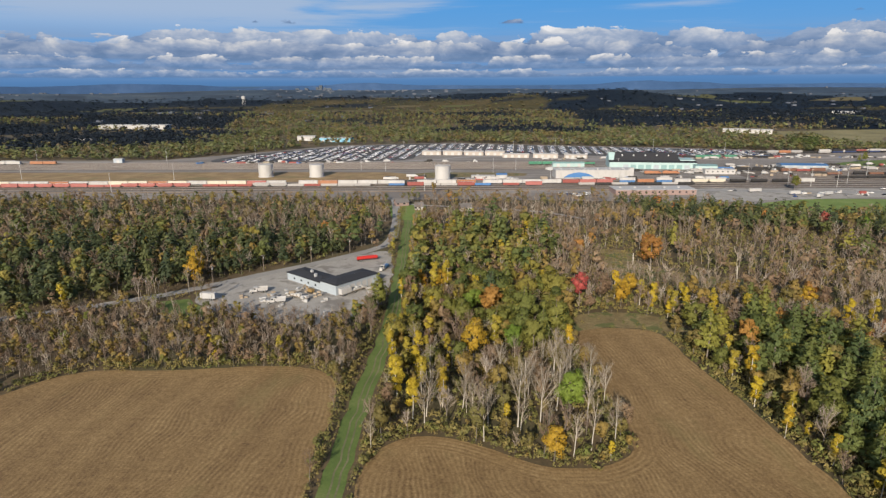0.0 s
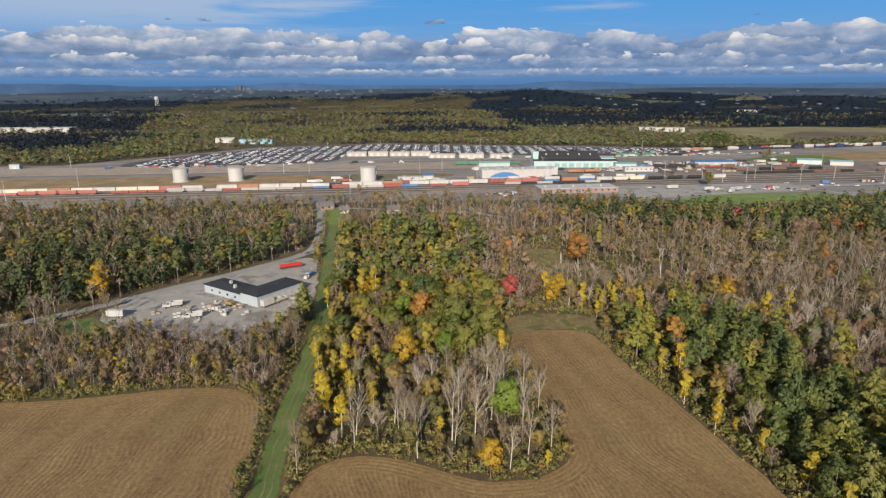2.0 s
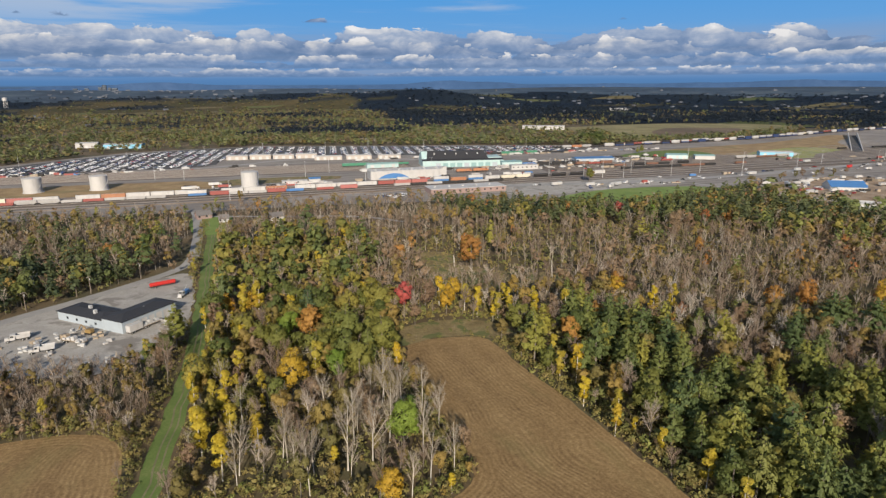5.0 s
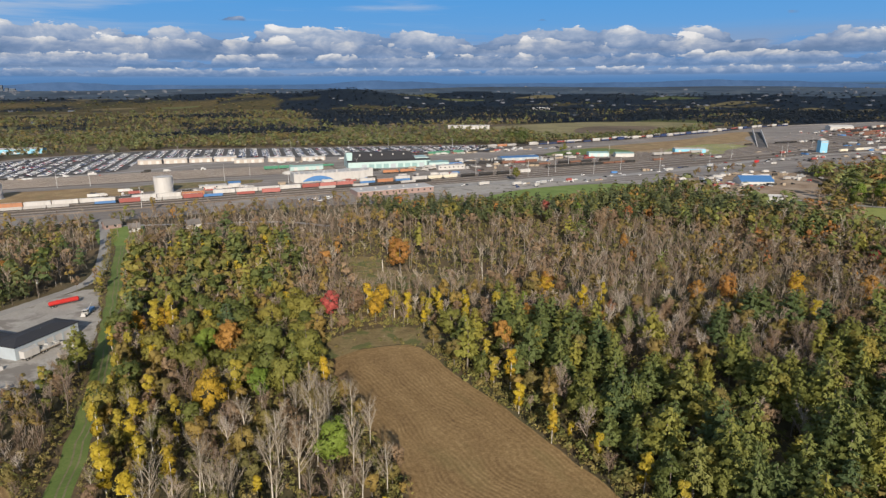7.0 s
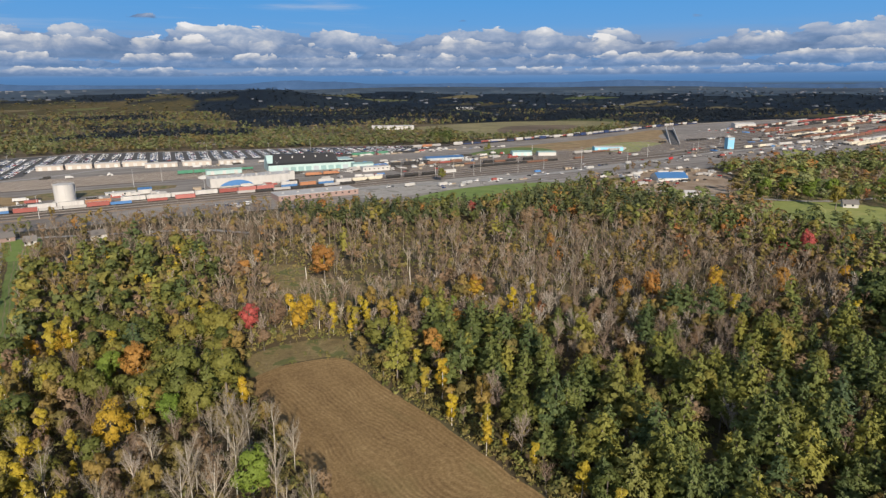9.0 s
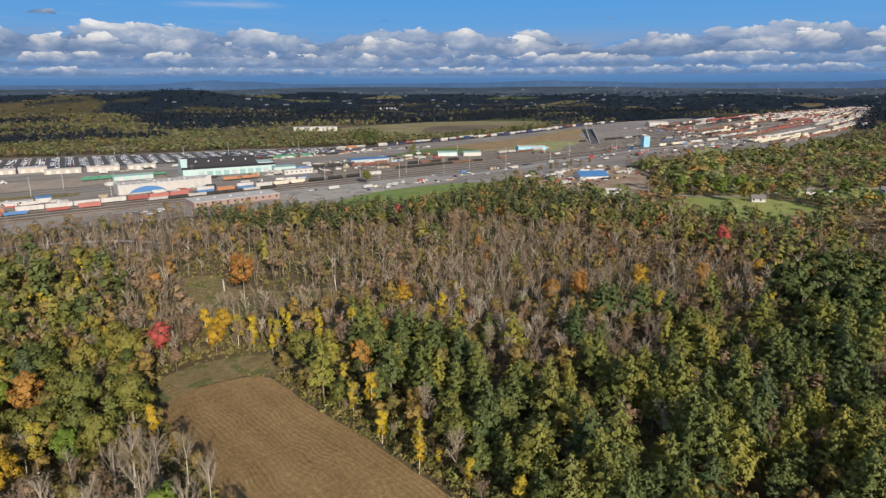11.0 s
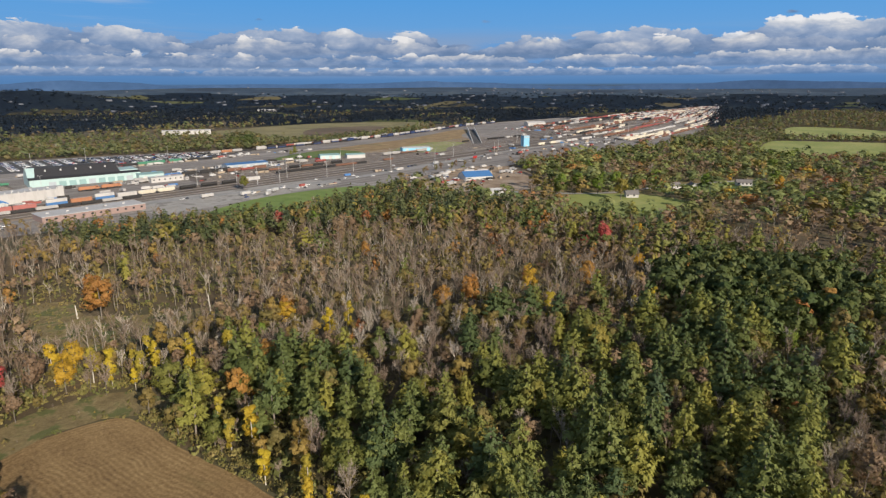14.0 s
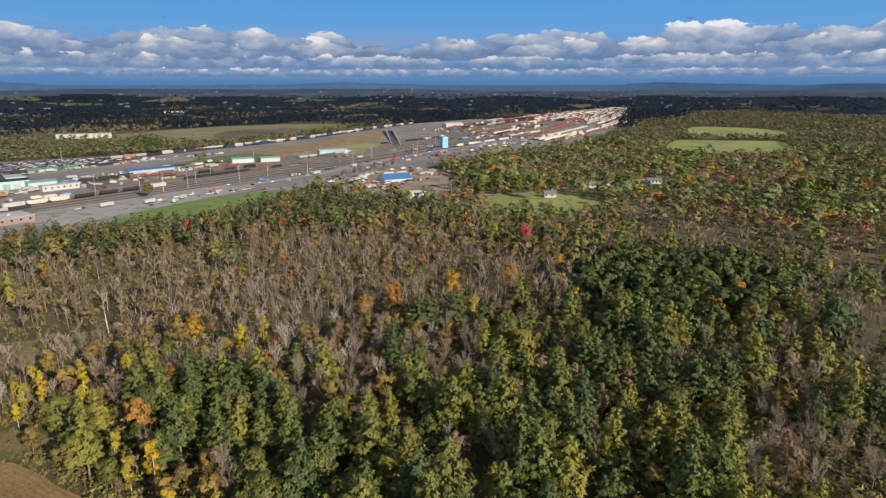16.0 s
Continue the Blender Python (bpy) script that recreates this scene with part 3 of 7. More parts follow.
def clumps(c, nrm, size, stretch=1.0, along=None):
    """One small uneven triangle for each leaf clump: centres, facing, size."""
    n = len(c)
    nrm = unit(nrm)
    side = np.cross(nrm, rng.normal(size=(n, 3)) if along is None else along + rng.normal(0, 0.35, (n, 3)))
    w = unit(side)
    u = np.cross(w, nrm)
    s = (np.asarray(size) * rng.uniform(0.7, 1.35, n))[:, None]
    a = rng.uniform(0.75, 1.25, (n, 3, 1))
    v = np.stack([c + u * s * stretch * a[:, 0], c + (-0.5 * u * stretch + 0.87 * w) * s * a[:, 1], c + (-0.5 * u * stretch - 0.87 * w) * s * a[:, 2]], 1)
    return v.reshape(-1, 3)


def slivers(a, b, width):
    """Thin pointed triangles from a to b: twigs and small branches."""
    d = unit(b - a)
    side = unit(np.cross(d, rng.normal(size=d.shape))) * np.asarray(width).reshape(-1, 1) / 2
    return np.stack([a + side, a - side, b], 1).reshape(-1, 3)


def pine_crown(h, n, size):
    """Tiers of flat upswept boughs with gaps between them."""
    k = max(5, int(12 * (n / 1500) ** 0.3))
    arms = 7 if n > 600 else 5
    f0 = 0.30 + 0.68 * (np.arange(k) + 0.3) / k
    lev = np.repeat(np.arange(k), arms)
    turn = rng.uniform(0, 6.28, k)[lev] + np.tile(np.arange(arms), k) * 2 * np.pi / arms + rng.normal(0, 0.25, k * arms)
    f = f0[lev] + rng.normal(0, 0.014, k * arms)
    reach = 0.40 * h * np.clip(1.02 - f, 0.02, 1) ** 0.78 * np.clip((f - 0.18) * 5.0, 0.55, 1.0) * rng.uniform(0.5, 1.2, k * arms)
    p = reach ** 1.25
    b = rng.choice(k * arms, n, p=p / p.sum())
    t = rng.uniform(0.12, 1.0, n) ** 0.65
    r = reach[b] * t
    off = rng.normal(0, 1, n) * 0.20 * reach[b] * t * (1.25 - 0.8 * t)
    ca, sa = np.cos(turn[b]), np.sin(turn[b])
    z = h * f[b] + 0.20 * reach[b] * t * t - 0.05 * reach[b] + rng.normal(0, 0.009 * h, n)
    c = np.stack([ca * r - sa * off, sa * r + ca * off, z], 1)
    lean = off / (0.2 * reach[b] + 0.01)
    out = np.stack([ca - 0.4 * sa * lean, sa + 0.4 * ca * lean, np.full(n, 0.3)], 1)
    nr = np.stack([ca * 0.75, sa * 0.75, np.full(n, 0.75)], 1) + rng.normal(0, 0.22, (n, 3))
    return clumps(c, nr, size * (0.75 + 0.4 * (1 - f[b])), 2.1, out)


def leafy_crown(h, n, size, wide=0.27, low=0.28, blobs=22, blob=0.12):
    mid, half = (1 + low) / 2 * h, (1 - low) / 2 * h
    d = unit(rng.normal(size=(blobs, 3)))
    q = rng.uniform(0.35, 0.9, (blobs, 1)) ** 0.6
    taper = 1.0 - 0.25 * np.clip(d[:, 2:3], 0, 1)
    cen = d * q * np.array([wide * h, wide * h, half]) * np.concatenate([taper, taper, np.ones_like(taper)], 1)
    cen *= rng.uniform(0.75, 1.15, (blobs, 1))
    which = rng.integers(0, blobs, n)
    dd = unit(rng.normal(size=(n, 3)) + 0.45 * unit(cen)[which] + np.array([0, 0, 0.35]))
    rad = (blob * h * rng.uniform(0.65, 1.25, blobs))[which, None] * rng.uniform(0.55, 1.0, (n, 1))
    c = cen[which] + dd * rad * np.array([1, 1, 0.85])
    c[:, 2] = np.clip(c[:, 2] + mid, 0.12 * h, None)
    return clumps(c, dd + 0.7 * unit(cen)[which] + rng.normal(0, 0.2, (n, 3)), size, 1.35)


def bare_wood(h, twigs, width, limbs=9, spread=0.22, lean=0.03):
    """Limbs as thin slivers and a haze of twigs, all one part: the leafless crown."""
    top = np.array([rng.normal(0, lean * h), rng.normal(0, lean * h), h * 0.93])
    f = rng.uniform(0.3, 0.78, limbs)
    a = top[None] * f[:, None]
    ang = np.arange(limbs) * 2.4 + rng.uniform(0, 1, limbs)
    ln = spread * h * rng.uniform(0.7, 1.25, limbs) * (1.15 - 0.6 * f)
    e = a + np.stack([np.cos(ang) * ln, np.sin(ang) * ln, ln * rng.uniform(1.5, 2.6, limbs)], 1)
    out = [slivers(a, e, np.full(limbs, 0.009 * h + width))]
    k = rng.integers(0, limbs, twigs)
    s = rng.uniform(0.3, 1.0, (twigs, 1))
    st = a[k] * (1 - s) + e[k] * s
    dirn = unit(e[k] - a[k]) + rng.normal(0, 0.55, (twigs, 3)) + np.array([0, 0, 0.25])
    out.append(slivers(st, st + unit(dirn) * (h * rng.uniform(0.07, 0.16, (twigs, 1))), np.full(twigs, width)))
    return np.concatenate(out), top


def tri_mesh(name, v, mat, tint=None):
    me = bpy.data.meshes.new(name)
    n = len(v) // 3
    me.vertices.add(3 * n)
    me.vertices.foreach_set("co", np.ascontiguousarray(v, np.float32).ravel())
    me.loops.add(3 * n)
    me.loops.foreach_set("vertex_index", np.arange(3 * n, dtype=np.int32))
    me.polygons.add(n)
    me.polygons.foreach_set("loop_start", np.arange(0, 3 * n, 3, dtype=np.int32))
    me.materials.append(mat)
    if tint is not None:
        at = me.attributes.new("tint", "FLOAT_COLOR", "POINT")
        at.data.foreach_set("color", np.ascontiguousarray(np.concatenate([tint, np.ones((len(tint), 1))], 1), np.float32).ravel())
    me.update()
    me.validate()
    return me


def trunk_mesh(name, h, top, r, mat):
    """One tapering, slightly bent stem."""
    g, n = Geo(), 6
    stem = [(Vector((0, 0, -0.3)), r * 1.25), (Vector((0, 0, h * 0.06)), r), (Vector((top[0] * 0.5 + 0.02 * h, top[1] * 0.5, h * 0.5)), r * 0.62), (Vector(top), r * 0.12)]
    for c, q in stem:
        g.v += [(c.x + q * math.cos(2 * math.pi * i / n), c.y + q * math.sin(2 * math.pi * i / n), c.z) for i in range(n)]
    for k in range(len(stem) - 1):
        for i in range(n):
            j = (i + 1) % n
            g.f.append((k * n + i, k * n + j, (k + 1) * n + j, (k + 1) * n + i))
            g.m.append(0)
    return g.mesh(name, [mat], True)


TREE_TEXT = {
    "pine": ("white_pine", "tall grey-green white pine with layered boughs", "pine tree"),
    "green": ("green_tree", "full broadleaf tree still in green leaf", "tree"),
    "lime": ("linden", "round tree in fresh green leaf", "tree"),
    "yellow": ("yellow_poplar", "slim poplar in bright yellow autumn leaf", "tree"),
    "olive": ("olive_tree", "broadleaf tree turning olive and yellow", "tree"),
    "orange": ("orange_maple", "maple in orange autumn leaf", "tree"),
    "gold": ("golden_maple", "round maple in golden autumn leaf", "tree"),
    "red": ("red_maple", "slender maple in red autumn leaf", "tree"),
    "russet": ("russet_tree", "thinning tree with russet brown leaves", "tree"),
    "oak": ("dark_oak", "broad dark green oak with dense crown", "tree"),
    "bare": ("bare_tree", "leafless grey-brown tree with fine twigs", "tree"),
    "birch": ("bare_birch", "leafless pale-barked birch with white limbs", "tree"),
    "shrub": ("shrub", "low tangled olive-brown shrub", "shrub"),
}


def crown_of(kind, h, lod):
    """Leaf triangles of a tree of that kind; lod 0 near, 1 and 2 farther off, 3 far."""
    n = (1.0, 0.18, 0.095, 0.046, 0.018)[lod]
    s = (1.0, 1.8, 2.25, 2.8, 4.3)[lod]
    top = (0, 0, h * 0.96)
    near = lod == 0
    if lod >= 3 and kind in ("green", "lime", "oak", "olive", "orange", "gold", "round", "far_shaded"):
        return leafy_crown(h, int(1450 * n), 0.025 * h * s, 0.24, 0.1, 9, 0.16), top
    if kind in ("pine", "dark_pine"):
        v = pine_crown(h, int(1850 * n) if near else int(1600 * n), (0.017 if near else 0.0185) * h * s)
    elif kind in ("green", "lime"):
        v = leafy_crown(h, int(1550 * n), 0.0235 * h * s, 0.29, 0.28, 34 if near else 11, 0.11)
    elif kind in ("oak", "far_shaded"):
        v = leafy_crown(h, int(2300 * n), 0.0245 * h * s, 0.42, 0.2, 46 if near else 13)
    elif kind == "yellow":
        v = leafy_crown(h, int(760 * n), 0.0235 * h * s, 0.115, 0.15, 16 if near else 7, 0.075)
    elif kind == "olive":
        v = leafy_crown(h, int(1050 * n), 0.0225 * h * s, 0.22, 0.28, 22 if near else 9, 0.09)
    elif kind in ("orange", "gold"):
        v = leafy_crown(h, int(1900 * n), 0.0185 * h * s, 0.27, 0.18, 36 if near else 10, 0.095)
    elif kind == "red":
        v = leafy_crown(h, int(900 * n), 0.0225 * h * s, 0.20, 0.25, 20 if near else 9, 0.1)
    elif kind == "russet":
        v = leafy_crown(h, int(560 * n), 0.025 * h * s, 0.22, 0.28, 20 if near else 8, 0.11)
    elif kind == "shrub":
        v = leafy_crown(h, int(320 * n), 0.055 * h * s, 0.75, 0.0, 10 if near else 7, 0.3)
    else:
        v, top = bare_wood(h, int(560 * (0.9, 0.17, 0.12, 0.08, 0.035)[lod]), (0.05, 0.13, 0.18, 0.25, 0.7)[lod], (13, 9, 7, 5, 4)[lod], 0.14 if kind == "bare" else 0.2)
    return v, top


def make_tree(kind, h):
    name, label, cat = TREE_TEXT[kind]
    ob = thing(name, pose(0, 0, 0), label, cat, group="trees of the woods")
    v, top = crown_of(kind, h, 0)
    pale = kind in ("birch", "yellow")
    if kind != "shrub":
        r = {"pine": 0.017, "oak": 0.028, "green": 0.02, "birch": 0.010, "bare": 0.010}.get(kind, 0.0125) * h
        part("trunk", trunk_mesh("trunk", h, top, r, M_PALEBARK if pale else M_BARK), None, ob)
    part("crown", tri_mesh("crown", v, LEAVES[kind]), None, ob)
    return ob


# ---- where which trees stand ----
CLEAR = [LEFT_FIELD, RIGHT_FIELD, LOT, YARD]
LAWNS = [("verge_lawn", [(262, 520), (268, 474), (300, 455), (360, 470), (420, 496), (450, 520), (420, 545), (330, 552)], "bright green lawn beside the rail yard"),
         ("house_meadow", [(466, 298), (490, 335), (530, 348), (562, 322), (580, 285), (556, 238), (505, 232), (478, 260)], "green and brown meadow beside the houses"),
         ("house_lawn", [(600, 290), (640, 312), (670, 290), (710, 262), (735, 240), (700, 205), (650, 222), (610, 250)], "green lawn among the houses"),
         ("barn_lawn", [(470, 405), (500, 415), (512, 385), (498, 368), (478, 378)], "green lawn beside the barn"),
         ("blue_shop_lot", [(450, 455), (490, 515), (560, 545), (640, 545), (660, 500), (610, 440), (570, 405), (520, 395), (470, 415)], "pale gravel lot round the blue-roofed shop"),
         ("truck_lawn", [(-136, 283), (-125, 287), (-112, 274), (-104, 266), (-110, 262), (-130, 268)], "green lawn at the edge of the gravel yard"),
         ("north_lawn", [(-44, 535), (-18, 535), (-14, 500), (-20, 470), (-40, 480)], "green lawn by small houses at the lane's end"),
         ("field_end", [(54, 243), (60, 262), (80, 266), (98, 258), (104, 236), (92, 240), (84, 246), (70, 248)], "rough grass at the field's end"),
         ("far_pasture", [(970, 312), (1100, 345), (1262, 366), (1300, 300), (1330, 240), (1322, 196), (1075, 150), (1010, 215)], "bright green pasture among the woods"),
         ("far_pasture_2", [(1340, 368), (1560, 425), (1700, 432), (1720, 330), (1640, 240), (1440, 200), (1390, 262)], "pale green pasture among the woods"),
         ("farm_field", [(640, 1330), (760, 1400), (1040, 1440), (1250, 1330), (1240, 1190), (1040, 1090), (860, 1040), (760, 1020), (680, 1080), (730, 1220)], "green and brown farm field beyond the rail yard"),
         ("ploughed_field", [(770, 1045), (880, 1066), (1010, 1110), (1090, 1230), (960, 1285), (860, 1220), (800, 1130)], "brown ploughed field beyond the rail yard"),
         ("gravel_patch", [(180, 1195), (190, 1240), (240, 1250), (270, 1215), (230, 1190)], "pale gravel patch in the woods"),
         ("wet_meadow", [(84, 314), (92, 338), (90, 362), (100, 380), (116, 372), (114, 346), (140, 322), (168, 314), (166, 302), (136, 298), (104, 302)], "rough pale meadow in the woods")]
HOUSES = [(558, 300), (630, 290), (696, 245), (953, 140), (487, 396), (-36, 530), (-21, 512), (17, 508)]
NOTABLE = {
    "bare": [(217.3, 53, 15), (191.8, 57.7, 16), (199.5, 63.2, 16), (193, 72.6, 16), (259.6, 88.5, 15), (237.6, 104, 15)],
    "birch": [(41.8, 155.5, 15), (49.3, 158.6, 15), (43.3, 168, 17), (22.4, 168.1, 20), (29.1, 168.1, 20), (36, 178, 19), (26, 180, 18), (52, 182, 16), (41, 192.9, 16), (50, 194.1, 15), (44.2, 198.8, 15), (177, 227.2, 14), (167.4, 234.1, 15)],
    "gold": [(29.9, 148.5, 13.5), (339.6, 191.4, 12), (265.5, 211.7, 16), (11.1, 212.2, 17), (165.9, 267.4, 13), (82.6, 272.6, 13), (89.2, 283.6, 15), (-129.9, 309, 17), (-133.6, 320.7, 17), (119.9, 351, 17)],
    "green": [(33.9, 216.3, 17), (30, 226, 17), (45.1, 232.2, 18), (32.4, 238.7, 20), (8, 246, 14), (-32.1, 258.5, 11), (49.8, 280.7, 18)],
    "lime": [(273.5, 100.8, 13), (38.5, 170.8, 17), (26.5, 219.7, 14), (11.1, 252.6, 12), (13, 262, 13), (151.7, 264.5, 8)],
    "oak": [(287.8, 101.5, 18), (289, 114.8, 17), (304.5, 122, 18), (329.6, 145.3, 18), (306.5, 148.8, 14), (358.8, 168.2, 16)],
    "olive": [(290.3, 88.2, 20), (252, 107, 19)],
    "orange": [(223, 86.2, 9), (345.1, 128.4, 12), (302.6, 150.5, 10), (344.8, 168.6, 14), (296.4, 198, 15), (115.3, 219.1, 15), (233.7, 221.3, 17), (222.3, 229, 16), (21, 254.8, 17.5), (20.5, 264.3, 15), (168.6, 271.5, 15), (257.4, 321.5, 14), (116.9, 336.2, 19.5), (121.5, 353.2, 17)],
    "pine": [(305.1, 60.9, 22), (312.3, 73, 22), (385.6, 74.8, 20), (130.6, 185, 17), (121.5, 190.1, 16), (117.2, 202, 19), (98.3, 213.6, 19), (100.9, 222.7, 19)],
    "red": [(64, 275.9, 17)],
    "russet": [(152.4, 169.2, 11), (171.5, 263.4, 15), (171.9, 275.9, 15), (74.3, 277.8, 16), (75.9, 348.8, 15), (80.7, 363.8, 13)],
    "yellow": [(46, 150.5, 7), (99.8, 161.4, 12), (104.8, 168.5, 12), (19.2, 169.8, 8), (-9.6, 173.2, 16), (99.8, 179.8, 11), (-15.3, 185.7, 17), (-7.5, 189.5, 14), (-17, 196, 13), (101.2, 198.9, 12), (-10, 204, 13), (157, 208, 10), (104.8, 212.2, 12), (-13.2, 213.5, 12), (1.5, 215.9, 12), (-9.5, 217.3, 13), (19.7, 223.6, 16), (178.8, 241.6, 15), (-15.7, 251.2, 13), (117.7, 255.3, 12), (106.9, 258.2, 12), (103, 261.4, 13), (121.7, 265.9, 12), (-176.6, 272.1, 14), (-20.3, 285.1, 14), (1.6, 293.5, 18), (-4.5, 293.6, 18)],
}
FAR_NOTABLE = {
    "gold": [(558.7, 81.4, 17), (657.8, 203.2, 20), (396.2, 219.1, 16)],
    "green": [(642.3, 148.4, 20), (783.2, 256.5, 18), (538.2, 300.7, 20), (584.6, 308.4, 18), (508.1, 344.7, 20), (345, 603, 15)],
    "lime": [(678, 211, 20), (825.4, 254.5, 17), (640, 262, 19), (548.8, 329.2, 18), (585, 330, 18), (520, 352, 19), (602, 352, 16), (553.9, 353.4, 18), (545, 366, 17), (282.7, 404.2, 15)],
    "oak": [(584, 976, 15), (590, 1000, 18), (604, 1020, 17), (586, 1030, 17), (610, 1048, 18), (624, 1056, 17), (596, 1061, 17)],
    "olive": [(568.8, 152.9, 20), (391, 212.3, 16), (538, 543, 10), (560, 545, 11), (589, 546, 12), (620, 551, 11), (138, 566, 12), (-8.8, 593, 13), (351, 608, 13)],
    "orange": [(528.7, 56.4, 14), (753.1, 58.9, 14), (313.2, 384.8, 16), (-79, 409.1, 13), (178.4, 465.2, 15)],
    "pine": [(405.4, 92.3, 18), (552, 824, 12), (560, 828, 15), (567, 834, 14)],
    "red": [(531.2, 101.7, 12), (700, 110.9, 15), (364.6, 225.1, 17), (376.9, 232.7, 17), (357.5, 234.9, 13), (-149.5, 321.7, 9), (270.5, 430, 14), (276, 439.4, 13), (255.6, 462.2, 13)],
    "russet": [(525.1, 117.6, 16), (484.8, 147.2, 15), (281, 324.9, 14), (262.7, 352.4, 19), (287, 369, 17), (280, 373.5, 18), (548, 548, 11), (572, 548, 12), (604, 552, 12), (642, 555, 11)],
    "shrub": [(580, 540, 4), (530, 546, 4), (612, 546, 4)],
    "yellow": [(285.2, 409.8, 15)],
}


def blocked(x, y, grow=0.0):
    hit = np.zeros(np.shape(x), bool)
    for poly in CLEAR:
        hit |= inside(poly, x, y)
    for name, poly, _ in LAWNS:
        hit |= inside(poly, x, y)
    hit |= near_line(LANE, x, y, 5.5) | near_line(ROAD, x, y, 5.5)
    for hx, hy in HOUSES:
        hit |= np.hypot(x - hx, y - hy) < 13
    return hit


def wave(x, y, s, k):
    """A slow wander in 0..1 over the plan, for patches of one kind of tree."""
    return 0.5 + 0.25 * (np.sin(x / s + 1.7 * k) + np.sin(y / (s * 0.83) + 0.9 * k + 0.6 * np.sin(x / s * 0.7 + k)))


def mix_at(x, y):
    """Shares of the kinds at a place in the woods."""
    p1, p2 = wave(x, y, 31.0, 1.0), wave(x, y, 19.0, 4.0)
    if -24 <= x <= 54 and 140 < y < 300:            # grove between lane and field
        if y < 196 and x > 4:
            return {"birch": 0.3, "bare": 0.18, "shrub": 0.06, "olive": 0.36, "russet": 0.1}
        if y < 225:
            return {"yellow": 0.15, "bare": 0.24, "birch": 0.1, "olive": 0.31, "russet": 0.12, "green": 0.08}
        if x > 15:
            return {"green": 0.44, "olive": 0.3, "bare": 0.14, "pine": 0.06, "yellow": 0.06}
        return {"yellow": 0.11, "olive": 0.38, "bare": 0.16, "green": 0.22, "russet": 0.09, "gold": 0.04}
    if x < -24 and y < 268:                          # strip above the west field
        return {"bare": 0.68, "olive": 0.1, "shrub": 0.12, "yellow": 0.03, "russet": 0.04, "green": 0.03}
    if x < -20:                                      # woods beyond the road
        if y < 400 + 60 * (p2 - 0.5) and p1 > 0.28:
            return {"dark_pine" if x < -61 else "pine": 0.52, "bare": 0.22, "olive": 0.1, "russet": 0.07, "green": 0.07, "yellow": 0.02}
        return {"bare": 0.58, "russet": 0.1, "olive": 0.14, "dark_pine" if x < -61 else "pine": 0.12, "green": 0.06}
    if 54 <= x <= 72 and y < 340:
        return {"bare": 0.6, "russet": 0.26, "olive": 0.14}
    if x < 70 and y < 430:                           # green top of the grove
        return {"green": 0.32, "olive": 0.26, "pine": 0.12, "bare": 0.2, "yellow": 0.05, "russet": 0.05}
    line = y - (250 - 0.6 * (x - 100))               # below it the pine woods begin
    if math.hypot(x - 335, (y - 130) * 1.1) < 52:
        return {"oak": 0.72, "pine": 0.12, "orange": 0.02, "russet": 0.06, "green": 0.06}
    if line < 0 and x < 440:
        if x < 112 + 0.1 * (y - 130):                # edge of the east field
            return {"pine": 0.26, "yellow": 0.1, "olive": 0.26, "green": 0.24, "bare": 0.14}
        if p1 > 0.84 or math.hypot(x - 252, y - 94) < 15 or (x > 182 and y < 78):
            return {"bare": 0.62, "pine": 0.22, "olive": 0.1, "russet": 0.06}
        return {"pine": 0.68, "green": 0.13, "olive": 0.10, "bare": 0.06, "russet": 0.03}
    if 58 < x < 132 and 246 < y < 276:
        return {"yellow": 0.22, "bare": 0.44, "olive": 0.18, "russet": 0.16}
    if line < 38:
        return {"bare": 0.4, "olive": 0.24, "russet": 0.12, "yellow": 0.04, "orange": 0.01, "pine": 0.18} if x > 96 else {"bare": 0.6, "yellow": 0.08, "russet": 0.16, "olive": 0.16}
    if y > 425 - 0.47 * (x - 210) and x > 150:
        return {"dark_pine" if y > 322 else "pine": 0.5, "green": 0.14, "olive": 0.12, "russet": 0.1, "bare": 0.12, "orange": 0.02}
    if x > 330:
        return {"bare": 0.36, "russet": 0.2, "olive": 0.18, "pine": 0.12, "orange": 0.02, "green": 0.12}
    if p2 > 0.75:
        return {"bare": 0.62, "olive": 0.2, "russet": 0.12, "pine": 0.06}
    return {"bare": 0.8, "russet": 0.09, "olive": 0.1, "orange": 0.01}


HEIGHT = {"pine": (12, 22), "green": (11, 18), "lime": (11, 16), "yellow": (10, 16), "olive": (9, 15), "orange": (10, 15), "red": (9, 13), "gold": (9, 14), "russet": (9, 15), "oak": (14, 19), "bare": (10, 17), "birch": (12, 18), "shrub": (2.2, 4.2), "far_shaded": (9, 14), "dark_pine": (11, 19), "round": (12, 17)}


def grid_points(x0, y0, x1, y1, step):
    xs, ys = np.meshgrid(np.arange(x0, x1, step), np.arange(y0, y1, step))
    x = (xs + rng.uniform(-0.46, 0.46, xs.shape) * step).ravel()
    y = (ys + rng.uniform(-0.46, 0.46, ys.shape) * step).ravel()
    return x, y


def pick(shares):
    names = list(shares)
    p = np.array([shares[n] for n in names])
    return names[int(rng.choice(len(names), p=p / p.sum()))]


def tone(kind):
    stops = PALETTE[kind]
    t = rng.uniform()
    pos = [s[0] for s in stops]
    return np.array([np.interp(t, pos, [s[1][k] for s in stops]) for k in range(3)])


def in_view(x, y):
    """The part of the country that lies before the walk."""
    a = np.degrees(np.arctan2(x - 12, y - 10))
    return (a > -48) & (a < 100) & (np.hypot(x, y) > 60)


